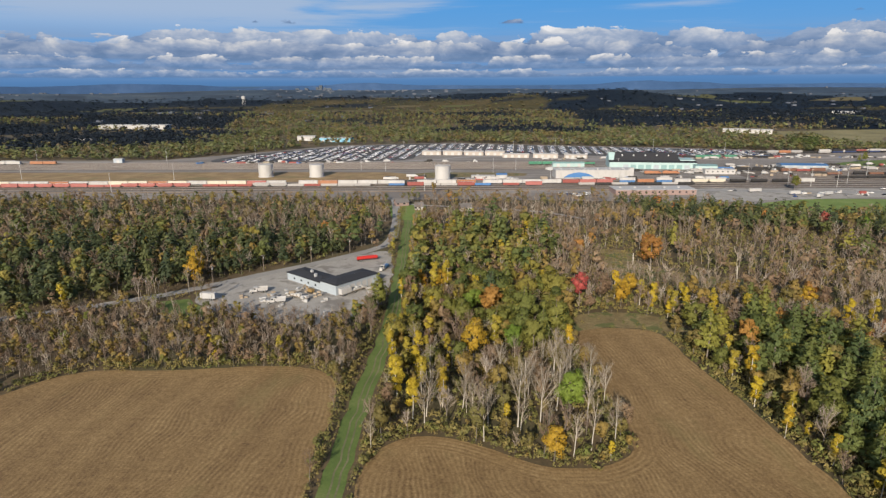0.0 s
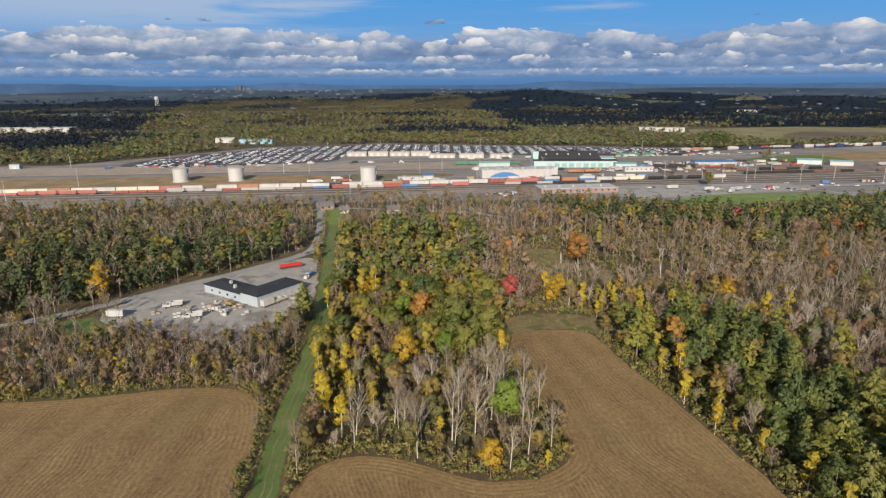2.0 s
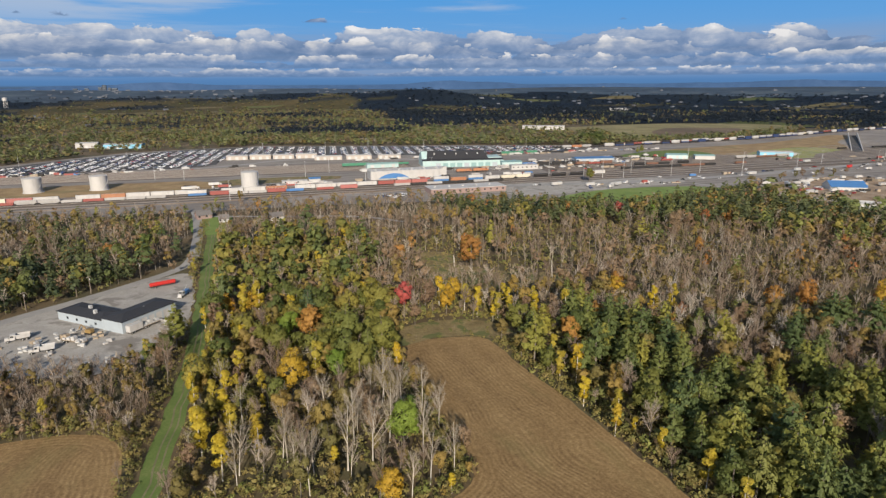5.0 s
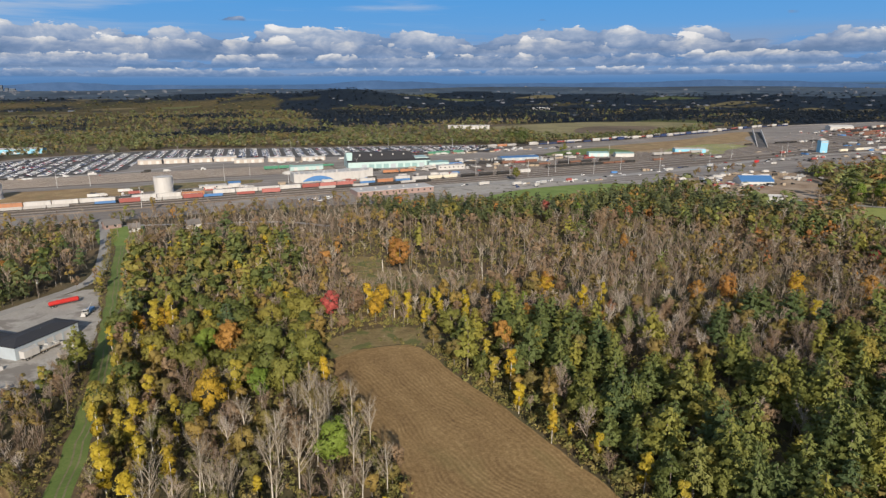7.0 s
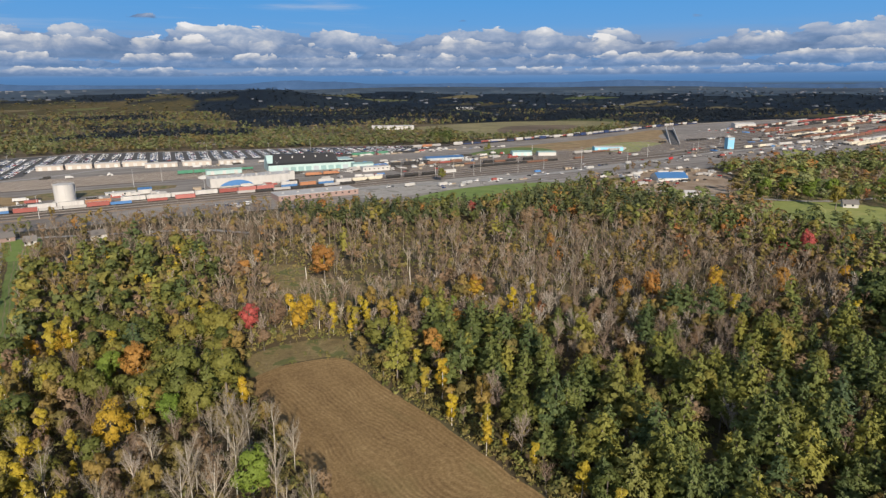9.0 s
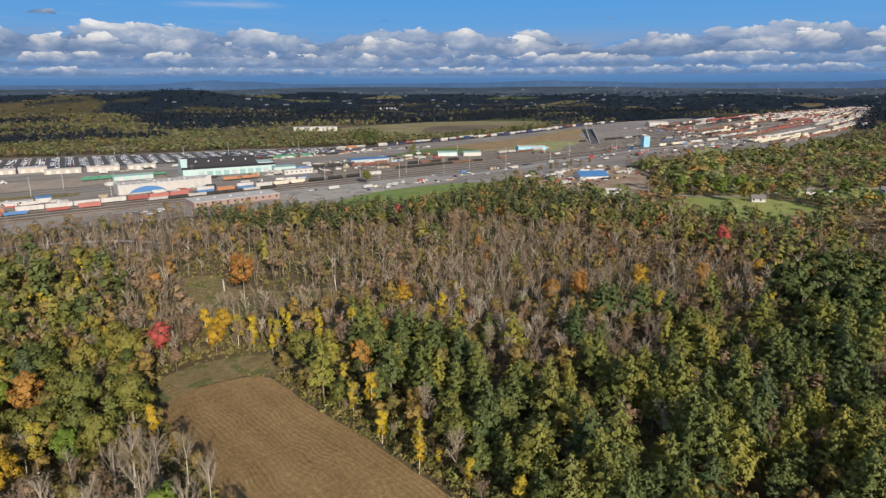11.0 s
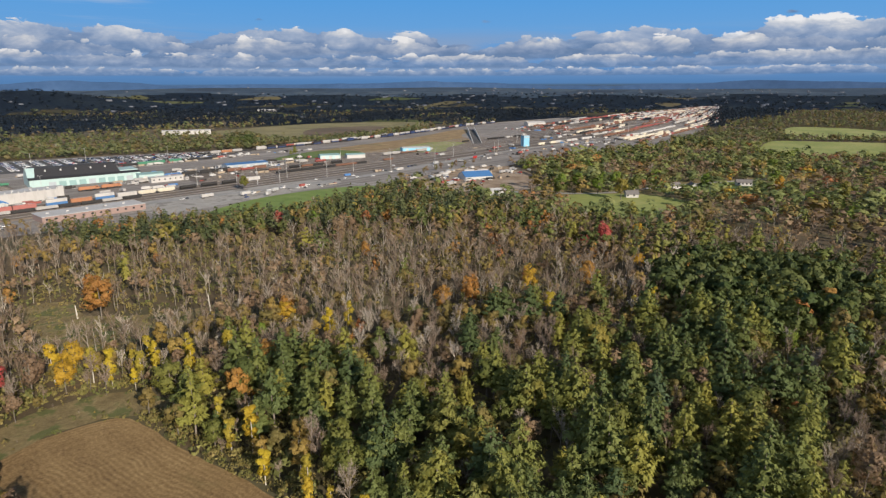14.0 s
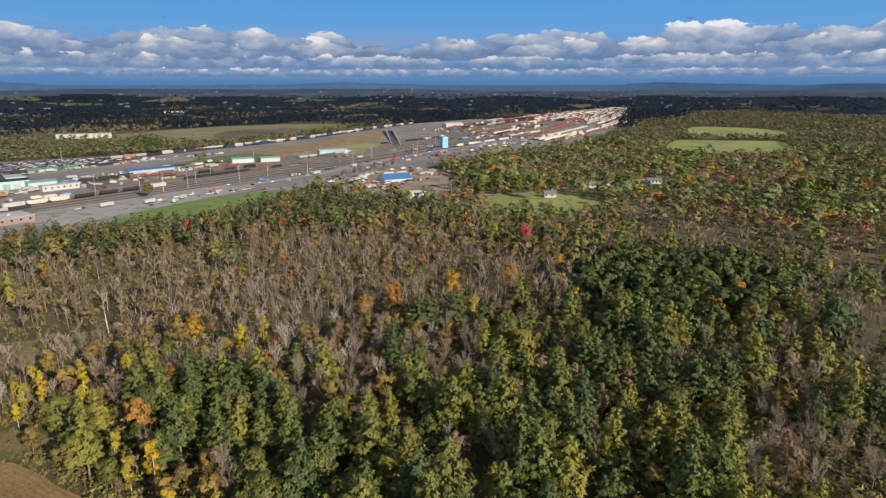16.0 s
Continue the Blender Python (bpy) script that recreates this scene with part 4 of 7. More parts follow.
def plant():
    samples = {}
    for kind in TREE_TEXT:
        lo, hi = HEIGHT[kind]
        samples[kind] = [make_tree(kind, h) for h in ((lo + hi) / 2 * 0.92, (lo + hi) / 2 * 1.06, (lo + hi) / 2)]
    used = set()
    spots = np.array([r for rows in NOTABLE.values() for r in rows])

    def near_one(px, py):
        """Is this place just south of a tree that stands out?"""
        dx, dy = px - spots[:, 0], spots[:, 1] - py
        return bool(np.any((np.abs(dx + 0.25 * dy) < 4.0) & (dy > 0) & (dy < 15)))

    single = {k: 0 for k in TREE_TEXT}

    def set_tree(kind, x, y, h):
        src = samples[kind][int(rng.integers(0, 3))]
        k = h / (sum(HEIGHT[kind]) / 2)
        w = k * rng.uniform(0.85, 1.15)
        m = pose(x, y, 0, rng.normal(0, 1.5), rng.normal(0, 1.5), rng.uniform(0, 360)) @ Matrix.Diagonal((w, w, k, 1))
        single[kind] += 1
        if src.name not in used:
            used.add(src.name)
            src.matrix_basis = m
        else:
            copy_thing(src, Matrix.Identity(4)).matrix_basis = m

    for kind, rows in (*NOTABLE.items(), *FAR_NOTABLE.items()):
        for x, y, h in rows:
            set_tree(kind, x, y, h)
    # woods near the walk: every tree a thing of its own up to some 300 of a kind
    x, y = grid_points(-60, 40, 420, 320, 6.1)
    keep = ~blocked(x, y) & in_view(x, y)
    for kind, rows in NOTABLE.items():
        for nx, ny, h in rows:
            keep &= np.hypot(x - nx, y - ny) > (2.5 if kind in ("yellow", "birch", "bare") else 0.27 * h)
    x, y = x[keep], y[keep]
    order = np.argsort(np.minimum(np.hypot(x - 30, y - 150), np.hypot(x - 120, y - 130)))
    rest = []
    for i in order:
        kind = pick(mix_at(x[i], y[i]))
        h = rng.uniform(*HEIGHT[kind])
        if kind == "pine" and x[i] > 70 and wave(x[i], y[i], 9.0, 2.0) > 0.8:
            continue
        if x[i] > 104 and y[i] < 250 - 0.6 * (x[i] - 100) and kind in ("pine", "green", "olive", "oak") and rng.uniform() < (0.45 if kind == "oak" else 0.16):
            continue
        if near_one(x[i], y[i]):
            h *= 0.62
        edge = bool(inside(RIGHT_FIELD, x[i] + 6.0, y[i])) and x[i] < 70
        if x[i] < -32 and y[i] < 268 and kind != "shrub":
            h = rng.uniform(7.0, 11.5)
        if edge and kind not in ("shrub", "yellow"):
            h *= 0.7
        if single[kind] < (300 if kind in ("pine", "bare", "green", "olive") else 130) and sum(single.values()) < 1240:
            set_tree(kind, float(x[i]), float(y[i]), float(h))
        else:
            rest.append((kind, x[i], y[i], h))
    for spare in [o for row in samples.values() for o in row if o.name not in used]:
        for child in list(spare.children_recursive) + [spare]:
            bpy.data.objects.remove(child)
    # thicket under and between the trees, and along the field edges
    for name, cor in (("west", LEFT_FIELD), ("east", RIGHT_FIELD)):
        loop = smooth_loop(cor, 2.0, 0.8)
        for (ax, ay), (bx, by) in zip(loop, loop[1:] + loop[:1]):
            d = Vector((by - ay, ax - bx)).normalized()
            for side in (1.2, 3.0, 5.2):
                for sg in (-1, 1):
                    qx, qy = ax + d.x * side * sg + rng.normal(0, 0.8), ay + d.y * side * sg + rng.normal(0, 0.8)
                    if ay > 60 and not blocked(np.array([qx]), np.array([qy]))[0]:
                        rest.append(("shrub", qx, qy, rng.uniform(0.7, 1.4) * (1 + 0.25 * side)))
    for x0, y0, x1, y1, step in ((52, 258, 112, 294, 3.4), (-24, 146, 58, 300, 3.5), (-200, 203, -30, 264, 4.6), (92, 120, 130, 262, 4.2), (-250, 262, -60, 400, 6.0), (60, 262, 430, 440, 5.2), (176, 20, 300, 104, 4.4), (104, 60, 330, 240, 6.4)):
        x, y = grid_points(x0, y0, x1, y1, step)
        keep = ~blocked(x, y) & in_view(x, y)
        rest += [("bare" if a < -28 and b < 266 and rng.uniform() < 0.75 else "shrub" if rng.uniform() < 0.8 else "olive", a, b, rng.uniform(1.5, 4.5) if a < -28 else rng.uniform(2.0, 6.0) if a > 104 and b < 240 else rng.uniform(1.4, 3.8)) for a, b in zip(x[keep], y[keep])]
    # close-set bare saplings between the west field and the gravel yard
    x, y = grid_points(-215, 206, -33, 266, 3.9)
    keep = ~blocked(x, y) & in_view(x, y)
    rest += [(pick({"bare": 0.7, "olive": 0.17, "russet": 0.09, "green": 0.04}), a, b, rng.uniform(5.5, 10.5)) for a, b in zip(x[keep], y[keep])]
    # low growth on both sides of the lane
    for ax, ay in smooth_loop(LANE, 2.2, 1.2, closed=False):
        for side in (4.6, 6.2, 8.0):
            for sg in (-1, 1):
                qx, qy = ax + side * sg + rng.normal(0, 0.6), ay + rng.normal(0, 0.6)
                if ay > 120 and not inside(LOT, [qx], [qy])[0] and not inside(LEFT_FIELD, [qx], [qy])[0] and not inside(RIGHT_FIELD, [qx], [qy])[0]:
                    rest.append((pick({"shrub": 0.7, "olive": 0.2, "bare": 0.1}), qx, qy, rng.uniform(0.5, 1.0) * side * 0.35))
    # brush in the open meadows
    for x0, y0, x1, y1 in ((70, 290, 180, 385), (52, 240, 106, 268)):
        x, y = grid_points(x0, y0, x1, y1, 3.4)
        keep = inside(LAWNS[13][1], x, y) | (inside(LAWNS[7][1], x, y) & (rng.uniform(size=x.shape) < 0.3))
        rest += [(pick({"olive": 0.25, "shrub": 0.5, "bare": 0.25}), a, b, rng.uniform(0.5, 2.4)) for a, b in zip(x[keep], y[keep])]
    # the woods beyond, joined
    x, y = grid_points(-560, 120, 1150, 560, 6.2)
    keep = ~blocked(x, y) & in_view(x, y) & ~((x > -60) & (x < 420) & (y > 40) & (y < 320))
    more = []
    for a, b in zip(x[keep], y[keep]):
        kind = pick(mix_at(a, b))
        open_wood = 90 < a < 340 and 270 < b < 430
        if a > 430:
            continue
        if kind == "shrub":
            more.append((kind, a, b, None))
        elif b > 470:
            more.append((kind, a, b, rng.uniform(7.5, 13.5)))
        elif a < -24 and b < 268:
            more.append((kind, a, b, rng.uniform(6.5, 10.5) if a < -90 else rng.uniform(7.5, 11.5)))
        elif open_wood and rng.uniform() < 0.4:
            more.append(("shrub", a, b, rng.uniform(1.5, 3.5)))
        else:
            more.append((kind, a, b, None))
    # close round trees among the houses
    x, y = grid_points(430, -150, 1150, 560, 10.5)
    keep = ~blocked(x, y) & in_view(x, y) & (rng.uniform(size=x.shape) < 0.93)
    for a, b in zip(x[keep], y[keep]):
        w, v = wave(a, b, 34.0, 5.0), wave(a, b, 90.0, 2.0)
        if a < 545 and b < 265 - 0.5 * (a - 430):
            kind = pick({"russet": 0.36, "bare": 0.24, "olive": 0.16, "pine": 0.12, "round": 0.09, "orange": 0.03})
        elif w < 0.4:
            kind = pick({"russet": 0.34, "bare": 0.26, "olive": 0.16, "round": 0.16, "pine": 0.05, "orange": 0.03})
        elif v > 0.6:
            kind = pick({"pine": 0.3, "round": 0.34, "oak": 0.2, "olive": 0.1, "russet": 0.06})
        else:
            kind = pick({"round": 0.56, "lime": 0.07, "oak": 0.14, "olive": 0.13, "gold": 0.02, "russet": 0.05, "orange": 0.03})
        more.append((kind, a, b, rng.uniform(7.0, 11.0) if rng.uniform() < 0.4 else rng.uniform(10.0, 18.0)))
    lots = [[], [], []]
    for r in rest + more:
        d = math.hypot(r[1] - 30, r[2] - 30)
        lots[0 if d < 300 else 1 if d < 450 else 2].append(r)
    join_trees("near_woods", lots[0], 1, "mixed autumn woods of bare, pine and turning trees")
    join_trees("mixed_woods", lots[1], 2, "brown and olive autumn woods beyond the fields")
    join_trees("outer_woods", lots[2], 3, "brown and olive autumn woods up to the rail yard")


def join_trees(name, rows, lod, label):
    vs, ts = [], []
    cache = {}
    for kind, x, y, h in rows:
        lo, hi = HEIGHT[kind]
        if h is None:
            h = rng.uniform(lo, hi)
        ref = (lo + hi) / 2
        if kind not in cache:
            cache[kind] = []
            for _ in range(7):
                v, top = crown_of(kind, ref, lod)
                wood = 0
                if kind != "shrub" and lod < 4:
                    wide = (0.42, 0.26, 0.3, 0.36)[lod]
                    st = slivers(np.zeros((2, 3)), np.repeat(np.array([top]), 2, 0) * (1.0 if kind in ("bare", "birch") else 0.6), np.full(2, wide))
                    v = np.concatenate([v, st])
                    wood = len(st)
                cache[kind].append((v, wood))
        v, wood = cache[kind][int(rng.integers(0, 7))]
        a, k = rng.uniform(0, 6.283), h / ref
        w = k * rng.uniform(0.85, 1.2) * (3.2 if lod == 4 and math.hypot(x, y) > 2600 else 1.5 if x > 430 and lod == 3 else 1.4 if lod == 4 else 1.0)
        ca, sa = math.cos(a) * w, math.sin(a) * w
        o = np.empty_like(v)
        o[:, 0] = v[:, 0] * ca - v[:, 1] * sa + x
        o[:, 1] = v[:, 0] * sa + v[:, 1] * ca + y
        o[:, 2] = v[:, 2] * k + float(rise(np.float64(math.hypot(x, y)), math.atan2(x, y)))
        vs.append(o)
        hue = tone(kind)
        if lod >= 2 and kind != "far_shaded":
            # crowns are blended towards a dull olive-brown, more so with distance
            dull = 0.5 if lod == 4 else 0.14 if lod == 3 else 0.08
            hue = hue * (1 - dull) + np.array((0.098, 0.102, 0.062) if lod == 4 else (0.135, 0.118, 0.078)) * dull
        t = np.repeat(hue[None], len(v), 0)
        if wood:
            t[-wood:] = np.array((0.44, 0.40, 0.34)) * rng.uniform(0.35, 0.95) if kind in ("bare", "birch") else (0.2, 0.165, 0.13)
        ts.append(t)
    v, t = np.concatenate(vs), np.concatenate(ts)
    tagged(new(name, tri_mesh(name, v, M_WOODS, t)), label, "woods", kind="stuff")


def far_woods():
    """Woodland beyond the rail yard, thinning to the hills, with the open farm land left free."""
    rows = []
    for r0, r1, step, tall in ((0, 1500, 9.8, 1.0), (1500, 2600, 21.0, 1.15), (2600, 3950, 62.0, 0.9)):
        x, y = grid_points(-3600, -300, 4700, 4700, step)
        r, a = np.hypot(x, y), np.degrees(np.arctan2(x, y))
        keep = (r > r0) & (r <= r1) & (a > -42) & (a < 94) & ~blocked(x, y) & ((y > 890) | (x > 1150))
        keep &= rng.uniform(size=x.shape) < 0.95 - 0.6 * (wave(x, y, 120.0, 2.0) > 0.78)
        for qx, qy, qr in zip(x[keep], y[keep], r[keep]):
            w = wave(qx, qy, 60.0, 3.0)
            mixed = sunlit_woods(qr, math.atan2(qx, qy))
            # outside the sunlit parts, trees take the palette darkened for cloud shade
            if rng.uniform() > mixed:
                kind = "far_shaded"
            elif qr > 1500:
                kind = pick({"russet": 0.28, "olive": 0.26, "round": 0.2, "pine": 0.12, "bare": 0.14})
            else:
                kind = pick({"round": 0.34, "olive": 0.24, "bare": 0.14, "russet": 0.16, "pine": 0.06, "oak": 0.06} if w > 0.45 else {"pine": 0.14, "oak": 0.14, "round": 0.4, "olive": 0.14, "russet": 0.06, "bare": 0.12})
            rows.append((kind, qx, qy, rng.uniform(7, 14) * tall))
    join_trees("far_woods", rows, 4, "distant autumn woodland in green, olive and brown, partly coloured as cloud-shaded")


def far_settlement():
    """Pale sheds and houses strewn over the far country, each a gabled body, joined."""
    g = Geo()
    centres = [(-9.5, 4300, 5.0, 300, 46), (-30, 4400, 3.0, 200, 14), (-24, 2500, 5.0, 300, 16), (4, 4200, 5.0, 300, 20), (26, 3000, 9.0, 500, 30), (45, 3600, 12.0, 500, 46), (62, 4100, 12.0, 350, 50), (72, 3300, 5.0, 250, 26), (80, 4000, 6.0, 400, 30), (-13, 2300, 4.0, 300, 10)]
    for deg, rad, wide, deep, count in centres:
        for _ in range(count):
            a, r = math.radians(rng.normal(deg, wide)), min(4650.0, rng.normal(rad, deep))
            if r < 1900:
                continue
            x, y, z = r * math.sin(a), r * math.cos(a), float(rise(np.float64(r), a)) - 1.0
            w, d, h = rng.uniform(4, 13), rng.uniform(4, 8), rng.uniform(3, 6)
            slot = int(rng.integers(0, 2))
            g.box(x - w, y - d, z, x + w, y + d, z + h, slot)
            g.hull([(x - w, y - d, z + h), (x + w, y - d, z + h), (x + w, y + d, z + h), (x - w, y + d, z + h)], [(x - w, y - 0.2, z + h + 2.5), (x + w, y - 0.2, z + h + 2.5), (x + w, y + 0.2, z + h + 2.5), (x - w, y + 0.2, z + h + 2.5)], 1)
    # walls and roofs are toned down to a blue-grey of distance haze
    structure("far_settlement", g, [plain("far_hazed_wall", (0.13, 0.14, 0.165), 0.7), plain("far_hazed_roof", (0.085, 0.098, 0.125), 0.8)], "pale houses and sheds strewn over the far country", "buildings", kind="stuff")


def dead_trunk(x, y, h):
    ob = thing("dead_trunk", pose(x, y, 0, 2, 3, x), "bleached dead tree trunk with broken top", "tree trunk", group="dead trunks")
    g = Geo()
    g.tube((0, 0, -0.2), (0.15, 0.1, h * 0.55), 0.34, 0.27, 8)
    g.tube((0.15, 0.1, h * 0.55), (0.05, 0.3, h), 0.27, 0.12, 8)
    part("trunk", g, M_PALEBARK, ob)
    g = Geo()
    g.tube((0.1, 0.1, h * 0.6), (0.9, 0.2, h * 0.78), 0.1, 0.04, 5)
    part("snag", g, M_PALEBARK, ob)


for x, y, h in ((151.6, 304.8, 10.5), (163, 300, 6.0), (110, 345, 6.5)):
    dead_trunk(x, y, h)
plant()
far_woods()
far_settlement()
for name, poly, label in LAWNS:
    mat = {"wet_meadow": M_BRUSH, "field_end": M_BRUSH, "blue_shop_lot": M_DIRT, "gravel_patch": M_GRAVEL, "far_pasture": M_CROP, "far_pasture_2": M_CROP, "farm_field": M_HAY, "verge_lawn": M_LAWN, "north_lawn": M_LAWN, "ploughed_field": M_BROWNCROP, "house_meadow": M_CROP}.get(name, M_GRASS)
    sheet(name, smooth_loop(poly, 8.0, 1.5), 0.16 if name == "ploughed_field" else 0.08, mat, label, "grass")
sheet("neighbourhood_grass", smooth_loop([(455, 225), (500, 215), (610, 190), (760, 150), (900, 150), (930, 250), (860, 360), (740, 440), (660, 440), (560, 400), (500, 420), (460, 400), (450, 300)], 10.0, 1.5), 0.04, M_BRUSH, "rough grass between the trees and houses", "grass")

# ---- paints of the rail yard ----
M_WHITE = plain("white_paint", (0.47, 0.46, 0.445), 0.5, dirty=0.35, size=5.0)
M_TEAL = plain("pale_teal_cladding", (0.39, 0.53, 0.52), 0.5, size=6.0)
M_TEALROOF = plain("teal_roof", (0.22, 0.36, 0.36), 0.5, size=6.0)
M_BLACKROOF = plain("black_roof", (0.028, 0.029, 0.034), 0.75, size=4.0)
M_GREYWALL = plain("blue_grey_cladding", (0.36, 0.41, 0.45), 0.5, size=3.0)
M_PINKWALL = plain("pink_brick_wall", (0.28, 0.20, 0.18), 0.85, size=3.0)
M_PALEROOF = plain("pale_flat_roof", (0.44, 0.44, 0.44), 0.8, size=8.0, dirty=0.4)
M_BEIGE = plain("beige_cladding", (0.40, 0.355, 0.31), 0.7, size=6.0)
M_BLUE = plain("blue_paint", (0.06, 0.17, 0.38), 0.45, size=4.0)
M_SKYBLUE = plain("sky_blue_cladding", (0.20, 0.48, 0.66), 0.5, size=4.0)
M_STEEL = plain("dull_steel", (0.22, 0.21, 0.20), 0.55, 0.3)
# far city walls: the blue of distance haze is mixed into the colour
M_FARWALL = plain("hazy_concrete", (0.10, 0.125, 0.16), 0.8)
M_GALV = plain("galvanised_steel", (0.50, 0.50, 0.49), 0.5, 0.2)
M_DARK = plain("dark_underframe", (0.03, 0.028, 0.026), 0.8)
M_RAIL = plain("worn_rail", (0.20, 0.17, 0.15), 0.4, 0.6)
M_BALLAST = soil("track_ballast", (0.20, 0.18, 0.16), (0.29, 0.265, 0.24), (0.38, 0.35, 0.32), 1.0, 30.0)
M_GLASS = plain("dark_glazing", (0.025, 0.03, 0.035), 0.12, vary=0.02, dirty=0.0)
M_POLE = plain("weathered_pole", (0.20, 0.165, 0.13), 0.9)
M_CONCRETE = plain("pale_concrete", (0.52, 0.50, 0.47), 0.85, size=3.0, dirty=0.4)
M_TYRE = plain("black_tyre", (0.02, 0.02, 0.02), 0.85)
M_YELLOW = plain("machine_yellow", (0.62, 0.36, 0.02), 0.45)
M_OCHRE = plain("faded_ochre_paint", (0.26, 0.17, 0.06), 0.6, dirty=0.5)
M_RED = plain("red_paint", (0.48, 0.03, 0.025), 0.4)
M_TIMBER = plain("weathered_timber", (0.33, 0.27, 0.20), 0.9)
M_SHINGLE = plain("grey_shingles", (0.16, 0.15, 0.145), 0.9)
PAINT = {
    "white": M_WHITE, "orange": plain("orange_paint", (0.38, 0.17, 0.085), 0.55, dirty=0.5), "brick": plain("oxide_red_paint", (0.27, 0.07, 0.058), 0.6, dirty=0.4),
    "brown": plain("brown_paint", (0.17, 0.085, 0.055), 0.65, dirty=0.4), "pink": plain("faded_red_paint", (0.36, 0.125, 0.11), 0.65, dirty=0.3), "blue": M_BLUE,
    "grey": plain("grey_paint", (0.36, 0.35, 0.34), 0.6, dirty=0.4), "black": plain("black_paint", (0.025, 0.024, 0.024), 0.6), "green": plain("green_paint", (0.05, 0.20, 0.12), 0.55, dirty=0.3),
    "yellow": plain("yellow_paint", (0.62, 0.38, 0.06), 0.55, dirty=0.3), "navy": plain("navy_paint", (0.025, 0.045, 0.12), 0.5, dirty=0.3), "cream": plain("cream_paint", (0.60, 0.55, 0.44), 0.6, dirty=0.3)}

# ---- tracks ----
ZT = 0.35


def track(line, rails=True):
    ob = thing("railway_track", pose(0, 0, 0), "straight railway track on brown ballast", "railway track", group="tracks of the rail yard", kind="structure")
    pts = [Vector(p) for p in line]

    def strip(off, half, z0, z1):
        g = Geo()
        rows = []
        for i, p in enumerate(pts):
            d = (pts[min(i + 1, len(pts) - 1)] - pts[max(i - 1, 0)]).normalized()
            s = Vector((-d.y, d.x))
            a, b = p + s * (off - half), p + s * (off + half)
            rows.append((a, b))
        for (a, b), (c, d) in zip(rows, rows[1:]):
            g.hull([(a.x, a.y, z0), (b.x, b.y, z0), (d.x, d.y, z0), (c.x, c.y, z0)], [(a.x, a.y, z1), (b.x, b.y, z1), (d.x, d.y, z1), (c.x, c.y, z1)])
        return g
    part("ballast", strip(0, 1.7, 0.06, 0.2), M_BALLAST, ob)
    if rails:
        for off in (-0.72, 0.72):
            part("rail", strip(off, 0.09, 0.2, ZT), M_RAIL, ob)


sheet("track_bed", smooth_loop([(-1400, 626), (-700, 618), (-100, 614), (400, 614), (900, 624), (1500, 690), (2300, 830), (3040, 1072), (2300, 1000), (1500, 760), (900, 682), (400, 670), (-100, 668), (-700, 676), (-1400, 690)], 60.0), 0.07, M_TRACKBED, "dark brown cinder bed under the near tracks", "track bed")
sheet("track_bed_2", smooth_loop([(-1400, 790), (-500, 778), (100, 766), (196, 764), (200, 852), (100, 850), (-500, 860), (-1400, 878)], 60.0), 0.07, M_TRACKBED, "dark brown cinder bed under the back tracks", "track bed")
sheet("track_bed_3", smooth_loop([(338, 668), (600, 670), (900, 686), (1140, 640), (1800, 720), (2400, 880), (3040, 1074), (2400, 1050), (1800, 1030), (1340, 960), (1100, 800), (900, 790), (600, 780), (400, 772)], 60.0), 0.075, M_TRACKBED, "dark brown cinder bed of the sorting tracks", "track bed")
NEAR_Y = (622, 636, 650, 662)
for yy in NEAR_Y:
    track(smooth_loop([(-1400, yy + 12), (-700, yy + 4), (-100, yy), (400, yy), (900, yy + 6 + (yy - 620) * 0.8), (1500, yy + 60 + (yy - 620) * 1.5), (2300, 820 + (yy - 620) * 2.2), (3050, 1070 + (yy - 620) * 0.3)], 120.0, closed=False))
for i in range(12):
    yy = 776 + 6.4 * i
    track(smooth_loop([(-1400, yy + 25), (-500, yy + 10), (100, yy), (195, yy - (12 if i < 1 else 0))], 200.0, closed=False))
for i in range(11):
    yy = 676 + 9.5 * i
    track(smooth_loop([(342 + 6 * i, yy), (600, yy + 2), (900, yy + 8 + i * 4), (1500, yy + 60 + i * 14), (2300, 860 + i * 16), (3050, 1074 + i * 1.5)], 150.0, closed=False))
for i in range(3):
    yy = 944 + 9 * i
    track(smooth_loop([(330, yy + 6), (560, yy - 12), (830, yy + 14), (1036, yy + 60), (1326, yy + 132), (1800, yy + 126), (2400, yy + 112), (3050, 1090 + i)], 150.0, closed=False))

# ---- freight cars ----


def bogie(g_wheels, g_frame, x):
    for dx in (-0.9, 0.9):
        for y in (-0.72, 0.72):
            g_wheels.tube((x + dx, y - 0.07, 0.45), (x + dx, y + 0.07, 0.45), 0.45, 0.45, 8)
        g_wheels.tube((x + dx, -0.7, 0.45), (x + dx, 0.7, 0.45), 0.08, 0.08, 5)
    for y in (-0.95, 0.95):
        g_frame.box(x - 1.35, y - 0.1, 0.35, x + 1.35, y + 0.1, 0.7)


def running_gear(ob, half):
    for x in (-half + 2.1, half - 2.1):
        w, f = Geo(), Geo()
        bogie(w, f, x)
        b = part("bogie", f, M_DARK, ob)
        part("wheel_set", w, M_STEEL, b)


